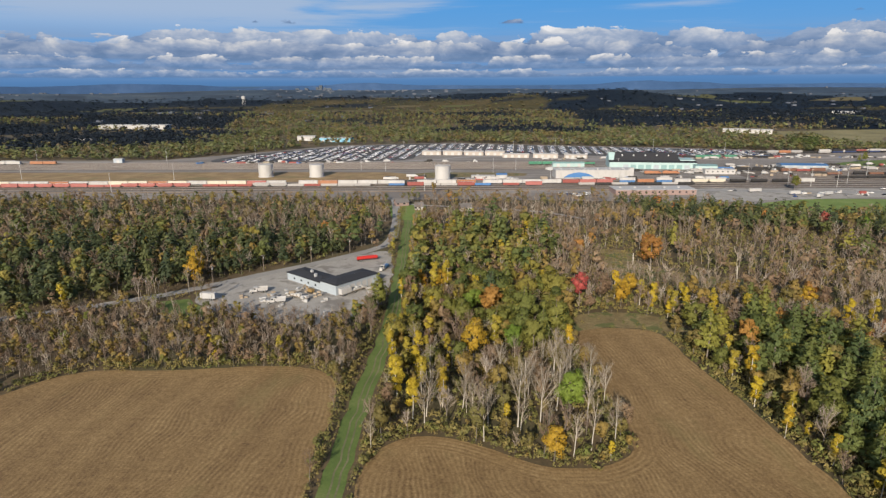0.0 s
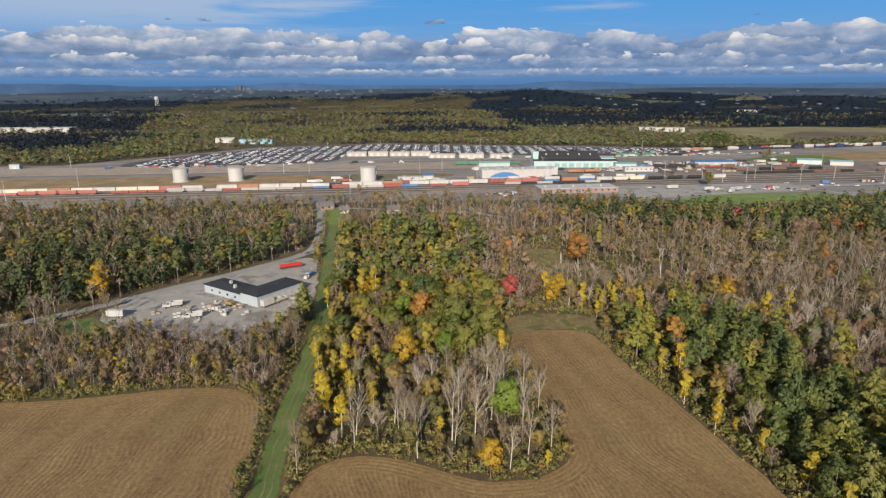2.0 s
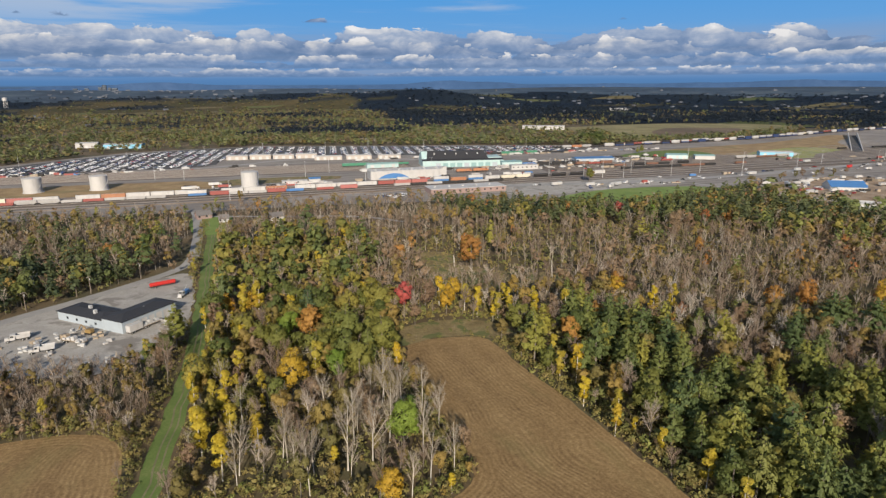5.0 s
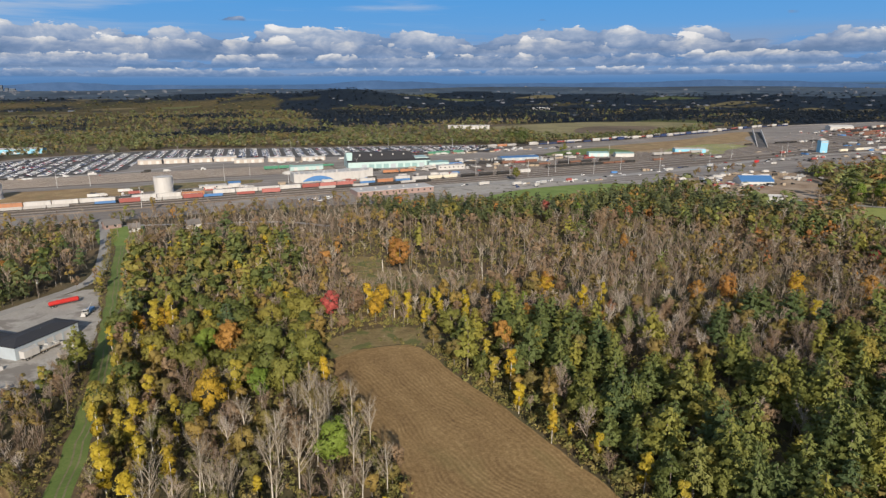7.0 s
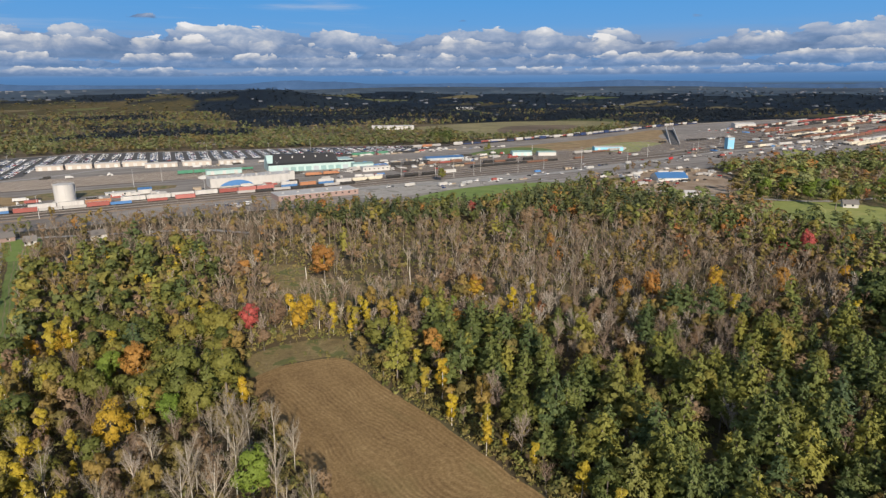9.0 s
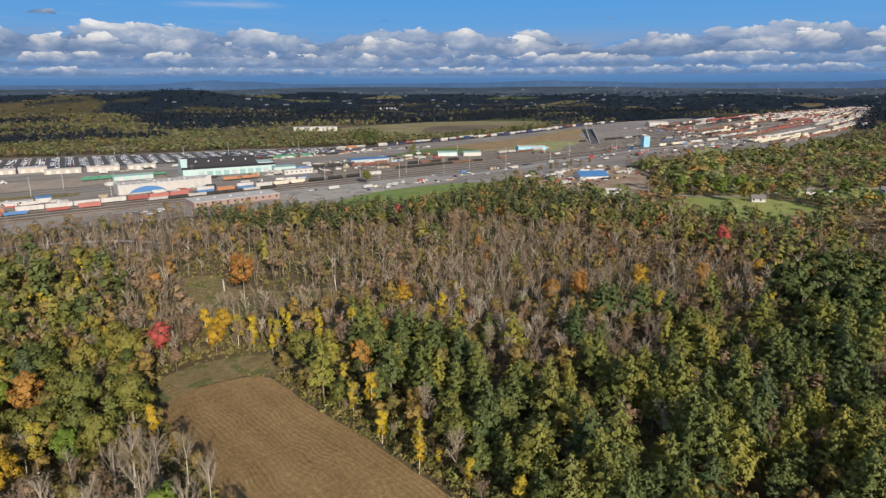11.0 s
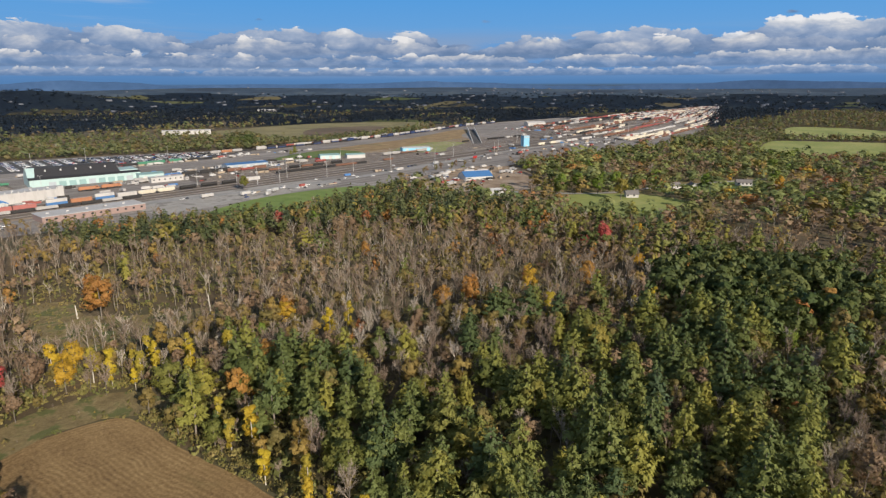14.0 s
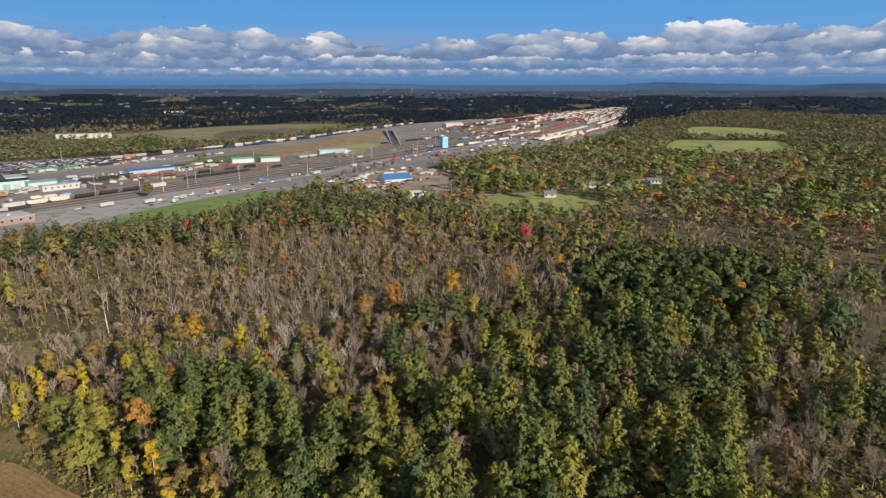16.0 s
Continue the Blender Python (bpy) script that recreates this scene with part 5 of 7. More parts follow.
def box_car(colour, length=17.0, high=4.5):
    ob = thing("box_car", pose(0, 0, 0), f"{colour} ribbed steel box car on the rails", "freight car", group="freight cars")
    h, m = length / 2, PAINT[colour]
    g = Geo()
    g.box(-h, -1.5, 1.0, h, 1.5, high, bev=0.12)
    for i in range(int(length / 1.2)):
        x = -h + 0.6 + i * 1.2
        for s in (-1, 1):
            if abs(x) > 1.6:
                g.box(x - 0.06, s * 1.5 - 0.04, 1.1, x + 0.06, s * 1.5 + 0.04, high - 0.15)
    part("body", g, m, ob)
    g = Geo()
    for i in range(int(length / 1.5)):
        x = -h + 0.4 + i * 1.5
        g.box(x, -1.42, high, x + 0.12, 1.42, high + 0.06)
    g.box(-h + 0.2, -0.25, high + 0.06, h - 0.2, 0.25, high + 0.12)
    part("roof", g, M_GALV, ob)
    for s in (-1, 1):
        g = Geo()
        g.box(-1.5, s * 1.53 - 0.05, 1.1, 1.5, s * 1.53 + 0.05, high - 0.3)
        part("sliding_door", g, m, ob)
    running_gear(ob, h)
    return ob


def stack_car(low, high):
    ob = thing("container_car", pose(0, 0, 0), f"well car with a {low} and a {high} container stacked", "freight car", group="freight cars")
    g = Geo()
    g.box(-10.2, -1.3, 0.9, -8.2, 1.3, 1.3)
    g.box(8.2, -1.3, 0.9, 10.2, 1.3, 1.3)
    for s in (-1, 1):
        g.box(-8.4, s * 1.38 - 0.08, 0.55, 8.4, s * 1.38 + 0.08, 1.25)
    part("well_frame", g, M_DARK, ob)
    for nm, col, hl, z in (("lower_container", low, 8.1, 0.5), ("upper_container", high, 8.1, 3.35)):
        g = Geo()
        g.box(-hl, -1.28, z, hl, 1.28, z + 2.75, bev=0.08)
        for i in range(13):
            x = -hl + 0.6 + i * 1.25
            for s in (-1, 1):
                g.box(x - 0.2, s * 1.28 - 0.03, z + 0.25, x + 0.2, s * 1.28 + 0.03, z + 2.5)
        part(nm, g, PAINT[col], ob)
    running_gear(ob, 10.2)
    return ob


def hopper_car(colour):
    ob = thing("hopper_car", pose(0, 0, 0), f"{colour} covered hopper car with sloping ends", "freight car", group="freight cars")
    g = Geo()
    h = 8.6
    g.hull([(-h + 2.6, -1.2, 0.9), (h - 2.6, -1.2, 0.9), (h - 2.6, 1.2, 0.9), (-h + 2.6, 1.2, 0.9)], [(-h, -1.5, 2.3), (h, -1.5, 2.3), (h, 1.5, 2.3), (-h, 1.5, 2.3)], cap=False)
    g.box(-h, -1.5, 2.3, h, 1.5, 4.3, bev=0.3)
    for i in range(14):
        x = -h + 0.6 + i * 1.23
        for s in (-1, 1):
            g.box(x - 0.05, s * 1.5 - 0.05, 2.0, x + 0.05, s * 1.5 + 0.05, 4.0)
    part("body", g, PAINT[colour], ob)
    g = Geo()
    for x in (-5.2, -1.75, 1.75, 5.2):
        g.box(x - 1.4, -0.4, 4.3, x + 1.4, 0.4, 4.5)
    part("hatch", g, M_GALV, ob)
    g = Geo()
    g.box(-h, -1.0, 0.8, h, 1.0, 1.0)
    part("sill", g, M_DARK, ob)
    running_gear(ob, h)
    return ob


def tank_car(colour):
    ob = thing("tank_car", pose(0, 0, 0), f"{colour} cylindrical tank car", "freight car", group="freight cars")
    g = Geo()
    g.tube((-8.0, 0, 2.6), (8.0, 0, 2.6), 1.5, 1.5, 16)
    g.tube((8.0, 0, 2.6), (8.5, 0, 2.6), 1.5, 0.8, 16)
    g.tube((-8.5, 0, 2.6), (-8.0, 0, 2.6), 0.8, 1.5, 16)
    part("tank", g, PAINT[colour], ob, smooth=False)
    g = Geo()
    g.tube((0, 0, 4.0), (0, 0, 4.6), 0.6, 0.5, 10)
    g.box(-1.5, -0.6, 4.1, 1.5, 0.6, 4.16)
    part("dome", g, M_STEEL, ob)
    g = Geo()
    g.box(-8.9, -1.2, 0.85, 8.9, 1.2, 1.1)
    part("sill", g, M_DARK, ob)
    running_gear(ob, 8.9)
    return ob


def gondola_car(colour):
    ob = thing("gondola_car", pose(0, 0, 0), f"{colour} open gondola car with low ribbed sides", "freight car", group="freight cars")
    g = Geo()
    h = 8.2
    g.box(-h, -1.5, 0.95, h, 1.5, 1.15)
    for s in (-1, 1):
        g.box(-h, s * 1.45 - 0.06, 1.15, h, s * 1.45 + 0.06, 2.9)
        g.box(s * h - 0.06, -1.4, 1.15, s * h + 0.06, 1.4, 2.9)
        for i in range(12):
            x = -h + 0.7 + i * 1.35
            g.box(x - 0.08, s * 1.55 - 0.06, 1.0, x + 0.08, s * 1.55 + 0.06, 2.85)
    part("body", g, PAINT[colour], ob)
    running_gear(ob, h)
    return ob


def locomotive(colour):
    ob = thing("locomotive", pose(0, 0, 0), f"{colour} diesel locomotive with long hood", "locomotive", group="locomotives")
    g = Geo()
    g.box(-10, -1.5, 1.1, 10, 1.5, 1.5)
    g.box(-3, -1.3, 0.5, 3, 1.3, 1.1)
    part("frame", g, M_DARK, ob)
    g = Geo()
    g.box(-9.6, -1.0, 1.5, 5.6, 1.0, 4.3, bev=0.2)
    g.box(8.0, -1.1, 1.5, 9.8, 1.1, 2.9, bev=0.2)
    g.box(-8, -0.7, 4.3, -3, 0.7, 4.6)
    part("hood", g, PAINT[colour], ob)
    g = Geo()
    g.box(5.6, -1.5, 1.5, 8.0, 1.5, 4.5, bev=0.15)
    cab = part("cab", g, PAINT[colour], ob)
    g = Geo()
    g.box(8.0, -1.2, 3.3, 8.03, -0.15, 4.0)
    g.box(8.0, 0.15, 3.3, 8.03, 1.2, 4.0)
    for s in (-1, 1):
        g.box(6.1, s * 1.5 - 0.02, 3.2, 7.5, s * 1.5 + 0.02, 3.9)
    part("window", g, M_GLASS, cab)
    running_gear(ob, 9.4)
    return ob


class Stock:
    """Builds each kind of car once and then sets copies of it."""

    def __init__(self):
        self.made = {}

    def put(self, key, maker, m):
        if key not in self.made:
            self.made[key] = maker()
            self.made[key].matrix_basis = m
            return self.made[key]
        return copy_thing(self.made[key], m)


stock = Stock()
dice = random.Random(5)


def make_up(kinds, x0, x1, y, turn=0.0):
    """A string of cars along +x from x0 to x1; returns nothing."""
    x = x0
    while True:
        k = dice.choice(kinds)
        if k[0] == "gap":
            x += k[1]
            if x > x1:
                return
            continue
        ln = {"stack": 21.0, "box": 17.8, "box26": 20.8, "hopper": 18.0, "tank": 18.4, "gon": 17.2, "loco": 20.8}[k[0]]
        if x + ln > x1:
            return
        maker = {"stack": lambda: stack_car(k[1], k[2]), "box": lambda: box_car(k[1]), "box26": lambda: box_car(k[1], 20.0, 4.6), "hopper": lambda: hopper_car(k[1]), "tank": lambda: tank_car(k[1]), "gon": lambda: gondola_car(k[1]), "loco": lambda: locomotive(k[1])}[k[0]]
        stock.put(k, maker, pose(x + ln / 2, y, ZT, 0, 0, turn))
        x += ln


make_up([("box26", "white"), ("box26", "orange"), ("box26", "white"), ("box26", "cream"), ("box26", "pink"), ("box26", "white"), ("box26", "cream"), ("box26", "white")], -560, -155, 650)
make_up([("box26", "orange"), ("box26", "white"), ("box26", "brown"), ("box26", "black"), ("box26", "white")], -152, 40, 650)
make_up([("box26", "white"), ("box", "white"), ("box26", "white")], 42, 130, 650)
make_up([("hopper", "pink"), ("gon", "pink"), ("hopper", "pink"), ("box", "pink"), ("gon", "brick")], -560, -250, 636.5)
make_up([("gon", "brick"), ("box", "brick"), ("gon", "grey"), ("box", "pink"), ("gon", "brick"), ("hopper", "grey")], -248, -60, 636.5)
make_up([("gon", "blue"), ("box", "brick"), ("stack", "blue", "white"), ("gon", "grey"), ("box", "blue")], -58, 60, 636.5)
make_up([("gon", "brick"), ("box", "pink"), ("gap", 6)], 62, 118, 636.5)
make_up([("box", "brick"), ("box", "pink")], 126, 184, 650)
make_up([("stack", "blue", "white"), ("box", "white"), ("stack", "white", "orange"), ("box", "orange")], 184, 262, 650)
make_up([("hopper", "cream"), ("hopper", "cream"), ("tank", "white")], 262, 300, 650)
make_up([("gon", "black"), ("tank", "black"), ("gap", 4)], 302, 372, 650)
make_up([("box", "white"), ("box", "pink")], 374, 395, 650)
make_up([("gon", "black"), ("gon", "grey"), ("gon", "black")], 140, 262, 636.5)
make_up([("loco", "orange")], 232, 282, 714)
make_up([("loco", "black"), ("loco", "blue")], 215, 234, 676)
make_up([("loco", "blue"), ("loco", "black")], 330, 420, 745)
make_up([("box26", "white"), ("box26", "cream")], -600, -560, 846)
make_up([("box26", "white"), ("box26", "white")], -610, -556, 838.5)
make_up([("box", "orange"), ("box", "orange")], -556, -505, 838.5)
make_up([("box", "green"), ("gon", "green")], 112, 205, 812)
make_up([("box", "green"), ("gon", "black"), ("box", "green"), ("gap", 5)], 340, 470, 880)
make_up([("gon", "black"), ("gon", "brown"), ("tank", "black"), ("gap", 12)], 420, 560, 704)
make_up([("box", "orange"), ("gon", "black"), ("hopper", "grey")], 470, 620, 938)
make_up([("gon", "brown"), ("gon", "black"), ("gap", 30)], 430, 620, 676)
make_up([("gon", "brown"), ("hopper", "grey"), ("gap", 40)], 640, 860, 724)
make_up([("gon", "brick"), ("box", "brown"), ("gap", 25)], 400, 560, 733)
make_up([("box", "brown"), ("gon", "black"), ("gap", 18)], 880, 1060, 775)
make_up([("box", "cream"), ("box", "white"), ("gap", 18)], 900, 1100, 640)


def along(line, kinds, s0, s1, share=1.0):
    """Cars set along a bent track."""
    pts = [Vector(p) for p in line]
    runs, total = [], 0.0
    for a, b in zip(pts, pts[1:]):
        runs.append((total, a, b))
        total += (b - a).length
    s = s0
    while s < min(s1, total - 25):
        k = dice.choice(kinds)
        ln = {"stack": 21.0, "box": 17.8, "box26": 20.8, "hopper": 18.0, "tank": 18.4, "gon": 17.2}[k[0]]
        mid = s + ln / 2
        start, a, b = [r for r in runs if r[0] <= mid][-1]
        d = (b - a).normalized()
        q = a + d * (mid - start)
        if dice.random() < share:
            maker = {"stack": lambda: stack_car(k[1], k[2]), "box": lambda: box_car(k[1]), "box26": lambda: box_car(k[1], 20.0, 4.6), "hopper": lambda: hopper_car(k[1]), "tank": lambda: tank_car(k[1]), "gon": lambda: gondola_car(k[1])}[k[0]]
            stock.put(k, maker, pose(q.x, q.y, ZT, 0, 0, math.degrees(math.atan2(d.y, d.x))))
        s += ln


FAR_LINE = smooth_loop([(560, 932), (830, 958), (1036, 1004), (1326, 1076), (1800, 1070), (2400, 1056), (3050, 1090)], 60.0, closed=False)
FAR_LINE_2 = [(x, y + 9) for x, y in FAR_LINE]
along(FAR_LINE, [("stack", "navy", "navy"), ("stack", "navy", "grey"), ("stack", "navy", "black"), ("gon", "black"), ("stack", "grey", "white")], 0, 820)
along(FAR_LINE_2, [("box26", "white"), ("box", "orange"), ("box", "brown"), ("stack", "navy", "white"), ("box", "brick"), ("hopper", "grey"), ("hopper", "cream")], 30, 820)


def classification_yard():
    """Hundreds of cars standing in the fan of sorting tracks, each a closed body on a dark underframe, joined."""
    mats = [PAINT[k] for k in ("brown", "brick", "grey", "black", "grey", "cream", "brown", "white")] + [M_DARK]
    g = Geo()

    def car(q, d, ln, high, slot):
        s = Vector((-d.y, d.x))

        def ring(hl, hw, z):
            return [(*(q + d * (hl * a) + s * (hw * b)), z) for a, b in ((-1, -1), (1, -1), (1, 1), (-1, 1))]
        g.hull(ring(ln / 2 - 1.5, 1.1, ZT + 0.1), ring(ln / 2 - 1.5, 1.1, ZT + 1.0), 8)
        g.hull(ring(ln / 2 - 0.5, 1.5, ZT + 1.0), ring(ln / 2 - 0.5, 1.5, ZT + high - 0.3), slot, cap=False)
        g.hull(ring(ln / 2 - 0.5, 1.5, ZT + high - 0.3), ring(ln / 2 - 0.8, 1.2, ZT + high), slot)
    for i in range(28):
        f = -0.35 + 1.35 * i / 27
        line = smooth_loop([(1150 + 180 * f, 640 + 300 * f), (1800, 745 + 280 * f), (2400, 890 + 165 * f), (3040, 1078 + 8 * f)], 80.0, closed=False)
        track([p for p in line], rails=False)
        pts = [Vector(p) for p in line]
        s, on = 0.0, dice.random() < 0.45
        runs, total = [], 0.0
        for a, b in zip(pts, pts[1:]):
            runs.append((total, a, b))
            total += (b - a).length
        own = dice.randrange(8)
        while s < total - 160:
            if dice.random() < 0.05:
                on, own = not on, dice.randrange(8)
            if not on and s > 500:
                on = dice.random() < 0.2
            ln = dice.choice((17, 18, 20, 27))
            if on:
                start, a, b = [r for r in runs if r[0] <= s][-1]
                d = (b - a).normalized()
                car(a + d * (s - start), d, ln, dice.choice((3.2, 4.4, 4.4, 5.4)), own if dice.random() < 0.7 else dice.randrange(8))
            s += ln + 0.4
    structure("sorting_yard_cars", g, mats, "long strings of assorted freight cars on sorting tracks", "freight cars", kind="stuff")


classification_yard()

# ---- buildings ----


def tank(x, y, r, h):
    ob = thing("storage_tank", pose(x, y, 0), "white cylindrical steel storage tank with low cone roof", "storage tank", group="storage tanks")
    g = Geo()
    g.tube((0, 0, 0), (0, 0, h), r, r, 40)
    part("shell", g, M_WHITE, ob)
    g = Geo()
    g.tube((0, 0, h - 0.05), (0, 0, h + 0.9), r + 0.12, 0.4, 40)
    part("roof", g, M_WHITE, ob)
    g = Geo()
    for i in range(28):
        a = -1.2 + 1.6 * i / 27
        g.tube((math.cos(a) * (r + 0.35), math.sin(a) * (r + 0.35), h * i / 28), (math.cos(a + 0.06) * (r + 0.35), math.sin(a + 0.06) * (r + 0.35), h * (i + 1) / 28), 0.18, 0.18, 4)
    part("stair", g, M_GALV, ob)
    g = Geo()
    for i in range(24):
        a, b = 2 * math.pi * i / 24, 2 * math.pi * (i + 1) / 24
        g.tube((math.cos(a) * r, math.sin(a) * r, h + 1.0), (math.cos(b) * r, math.sin(b) * r, h + 1.0), 0.05, 0.05, 4)
        g.tube((math.cos(a) * r, math.sin(a) * r, h), (math.cos(a) * r, math.sin(a) * r, h + 1.0), 0.04, 0.04, 4)
    part("railing", g, M_GALV, ob)
    g = Geo()
    g.tube((0, 0, 0), (0, 0, 0.3), r + 1.2, r + 1.2, 40)
    part("plinth", g, M_CONCRETE, ob)


tank(-204, 715, 8.2, 14.2)
tank(-145, 713, 8.2, 14.2)
tank(0, 686, 8.6, 15.4)


def shed(name, m, w, d, h, wall, roof, label, pitch=1.2, doors=0, windows=0, group="", eave=0.35):
    """A long building, its front on -y, low gable along x, with doors and windows let into the front."""
    ob = thing(name, m, label, "building", group)
    t = 0.3
    g = Geo()
    g.box(-w / 2, d / 2 - t, 0, w / 2, d / 2, h)
    for s in (-1, 1):
        g.box(s * w / 2 - (t if s > 0 else 0), -d / 2 + t, 0, s * w / 2 + (0 if s > 0 else t), d / 2 - t, h)
        if pitch > 0.5:
            x0, x1 = (w / 2 - t, w / 2) if s > 0 else (-w / 2, -w / 2 + t)
            g.hull([(x0, -d / 2, h), (x0, d / 2, h), (x0, 0, h + pitch)], [(x1, -d / 2, h), (x1, d / 2, h), (x1, 0, h + pitch)])
    holes = []
    for i in range(doors):
        c = -w / 2 + w * (i + 0.5) / doors
        holes.append((c - 2.0, c + 2.0, 0.0, min(4.2, h - 0.8), "door"))
    if windows:
        for i in range(windows):
            c = -w / 2 + w * (i + 0.5) / windows
            if all(abs(c - (a + b) / 2) > 3.4 for a, b, *_ in holes):
                holes.append((c - 0.8, c + 0.8, h * 0.42, h * 0.42 + 1.5, "window"))
    holes.sort()
    x = -w / 2
    for a, b, z0, z1, what in holes:
        g.box(x, -d / 2, 0, a, -d / 2 + t, h)
        g.box(a, -d / 2, z1, b, -d / 2 + t, h)
        if z0 > 0:
            g.box(a, -d / 2, 0, b, -d / 2 + t, z0)
        x = b
    g.box(x, -d / 2, 0, w / 2, -d / 2 + t, h)
    part("wall", g, wall, ob)
    for a, b, z0, z1, what in holes:
        g = Geo()
        g.box(a, -d / 2 + 0.12, z0, b, -d / 2 + 0.2, z1)
        if what == "door":
            part("roller_door", g, M_GALV, ob)
        else:
            part("window", g, M_GLASS, ob)
    g = Geo()
    e = eave
    if pitch > 0.5:
        for s in (-1, 1):
            y0, y1 = s * (d / 2 + e), 0
            za, zb = h - e * pitch / (d / 2) + 0.02, h + pitch + 0.02
            g.hull([(-w / 2 - e, y0, za), (w / 2 + e, y0, za), (w / 2 + e, y1, zb), (-w / 2 - e, y1, zb)], [(-w / 2 - e, y0, za + 0.25), (w / 2 + e, y0, za + 0.25), (w / 2 + e, y1, zb + 0.25), (-w / 2 - e, y1, zb + 0.25)])
        g.box(-w / 2 - e, -0.3, h + pitch + 0.2, w / 2 + e, 0.3, h + pitch + 0.34)
    else:
        g.box(-w / 2 - e, -d / 2 - e, h, w / 2 + e, d / 2 + e, h + 0.35)
        for i in range(int(w / 14)):
            x = -w / 2 + 7 + i * 14
            g.box(x - 1.0, -0.8, h + 0.35, x + 1.0, 0.8, h + 1.3)
    part("roof", g, roof, ob)
    return ob


# white workshop with the blue arch
shop = shed("workshop", pose(169, 700, 0), 86, 22, 9.0, M_WHITE, M_PALEROOF, "long white workshop with a blue arch on its front", pitch=0.0, doors=0, windows=0)
g = Geo()
arch = [(-34 + 34 * i / 24, 0, 0.8 + 5.9 * math.sin(math.pi * i / 24) ** 0.7) for i in range(25)]
ring = arch + [(0, 0, 0.75), (-34, 0, 0.75)]
g.hull([(x, -11.25, z) for x, _, z in ring], [(x, -11.02, z) for x, _, z in ring])
part("blue_arch", g, M_BLUE, shop, "blue painted arch panel")
g = Geo()
g.box(39, -11.6, 0, 43.6, -6, 11.5)
part("stair_tower", g, M_WHITE, shop)
for i in range(17):
    g = Geo()
    g.box(-42 + 5 * i, -10.2, 9.35, -41.2 + 5 * i, -9.4, 10.6)
    part("roof_vent", g, M_GALV, shop)

# engine shop: pale teal walls, black stepped roof
eng = thing("engine_shop", pose(262, 786, 0, 0, 0, -8), "big pale teal engine shop under a black stepped roof", "building")
g = Geo()
t = 0.4
g.box(-52, -21, 0, -38, -21 + t, 8.2)
g.box(-38, -21, 5.2, 44, -21 + t, 8.2)
g.box(44, -21, 0, 52, -21 + t, 8.2)
for i in range(9):
    x = -38 + 82 * i / 9
    g.box(x, -21, 0, x + 2.6, -21 + t, 5.2)
g.box(-52, 21 - t, 0, 52, 21, 8.2)
g.box(-52, -21 + t, 0, -52 + t, 21 - t, 8.2)
g.box(52 - t, -21 + t, 0, 52, 21 - t, 8.2)
g.hull([(-52, -13, 8.2), (-52, 19, 8.2), (-52, 19, 9.0), (-52, 4, 18.0), (-52, -2, 18.0)], [(-51.4, -13, 8.2), (-51.4, 19, 8.2), (-51.4, 19, 9.0), (-51.4, 4, 18.0), (-51.4, -2, 18.0)])
part("wall", g, M_TEAL, eng)
for i in range(9):
    x = -38 + 82 * i / 9
    g = Geo()
    g.box(x + 2.6, -21 + 0.15, 0, x + 82 / 9, -21 + 0.25, 5.2)
    part("engine_door", g, M_TEALROOF if i % 4 else M_GREYWALL, eng)
g = Geo()
g.hull([(-52.4, -21.5, 8.2), (52.4, -21.5, 8.2), (52.4, -13, 9.4), (-52.4, -13, 9.4)], [(-52.4, -21.5, 8.6), (52.4, -21.5, 8.6), (52.4, -13, 9.8), (-52.4, -13, 9.8)])
for k, (y0, z0, y1, z1, xr) in enumerate(((-13, 9.4, -2, 18.0, 34), (-2, 18.0, 4, 18.0, 26), (4, 18.0, 21.5, 8.3, 34))):
    g.hull([(-46, y0, z0), (xr, y0, z0), (xr - 4, y1, z1), (-44, y1, z1)], [(-46, y0, z0 + 0.4), (xr, y0, z0 + 0.4), (xr - 4, y1, z1 + 0.4), (-44, y1, z1 + 0.4)])
part("roof", g, M_BLACKROOF, eng)
g = Geo()
g.hull([(-52, -12.8, 9.5), (-46, -12.8, 9.5), (-44, -2, 18.1), (-52, -2, 18.1)], [(-52, -12.8, 9.8), (-46, -12.8, 9.8), (-44, -2, 18.4), (-52, -2, 18.4)])
part("monitor", g, M_TEAL, eng, "teal roof monitor")
g = Geo()
g.box(30, -12, 8.3, 52, 16, 10.6)
part("side_monitor", g, M_TEAL, eng, "teal roof monitor")
for i in range(5):
    g = Geo()
    g.box(-36 + 14 * i, -7, 13.6, -34.6 + 14 * i, -5.8, 16.2)
    part("roof_vent", g, M_GALV, eng)

shed("annex", pose(318, 752, 0, 0, 0, -8), 26, 14, 6.0, M_TEAL, M_TEALROOF, "low teal annex beside the engine shop", doors=2)
shed("store_building", pose(322, 722, 0, 0, 0, -4), 34, 10, 5.2, M_WHITE, M_PALEROOF, "low white store with a row of windows", pitch=0.0, windows=6)
shed("office_building", pose(201, 590, 0), 76, 24, 4.8, M_PINKWALL, M_PALEROOF, "long pink brick office with a pale flat roof", pitch=0.0, windows=12)
for i in range(4):
    shed("long_shed", pose(-16 + 31.5 * i, 944.8 - 3.3 * i, 0, 0, 0, -6), 29, 13, 5.6 + 0.5 * (i % 2), M_BEIGE, M_PALEROOF, "beige flat-roofed shed among the parked cars", pitch=0.6, doors=3, group="long sheds")
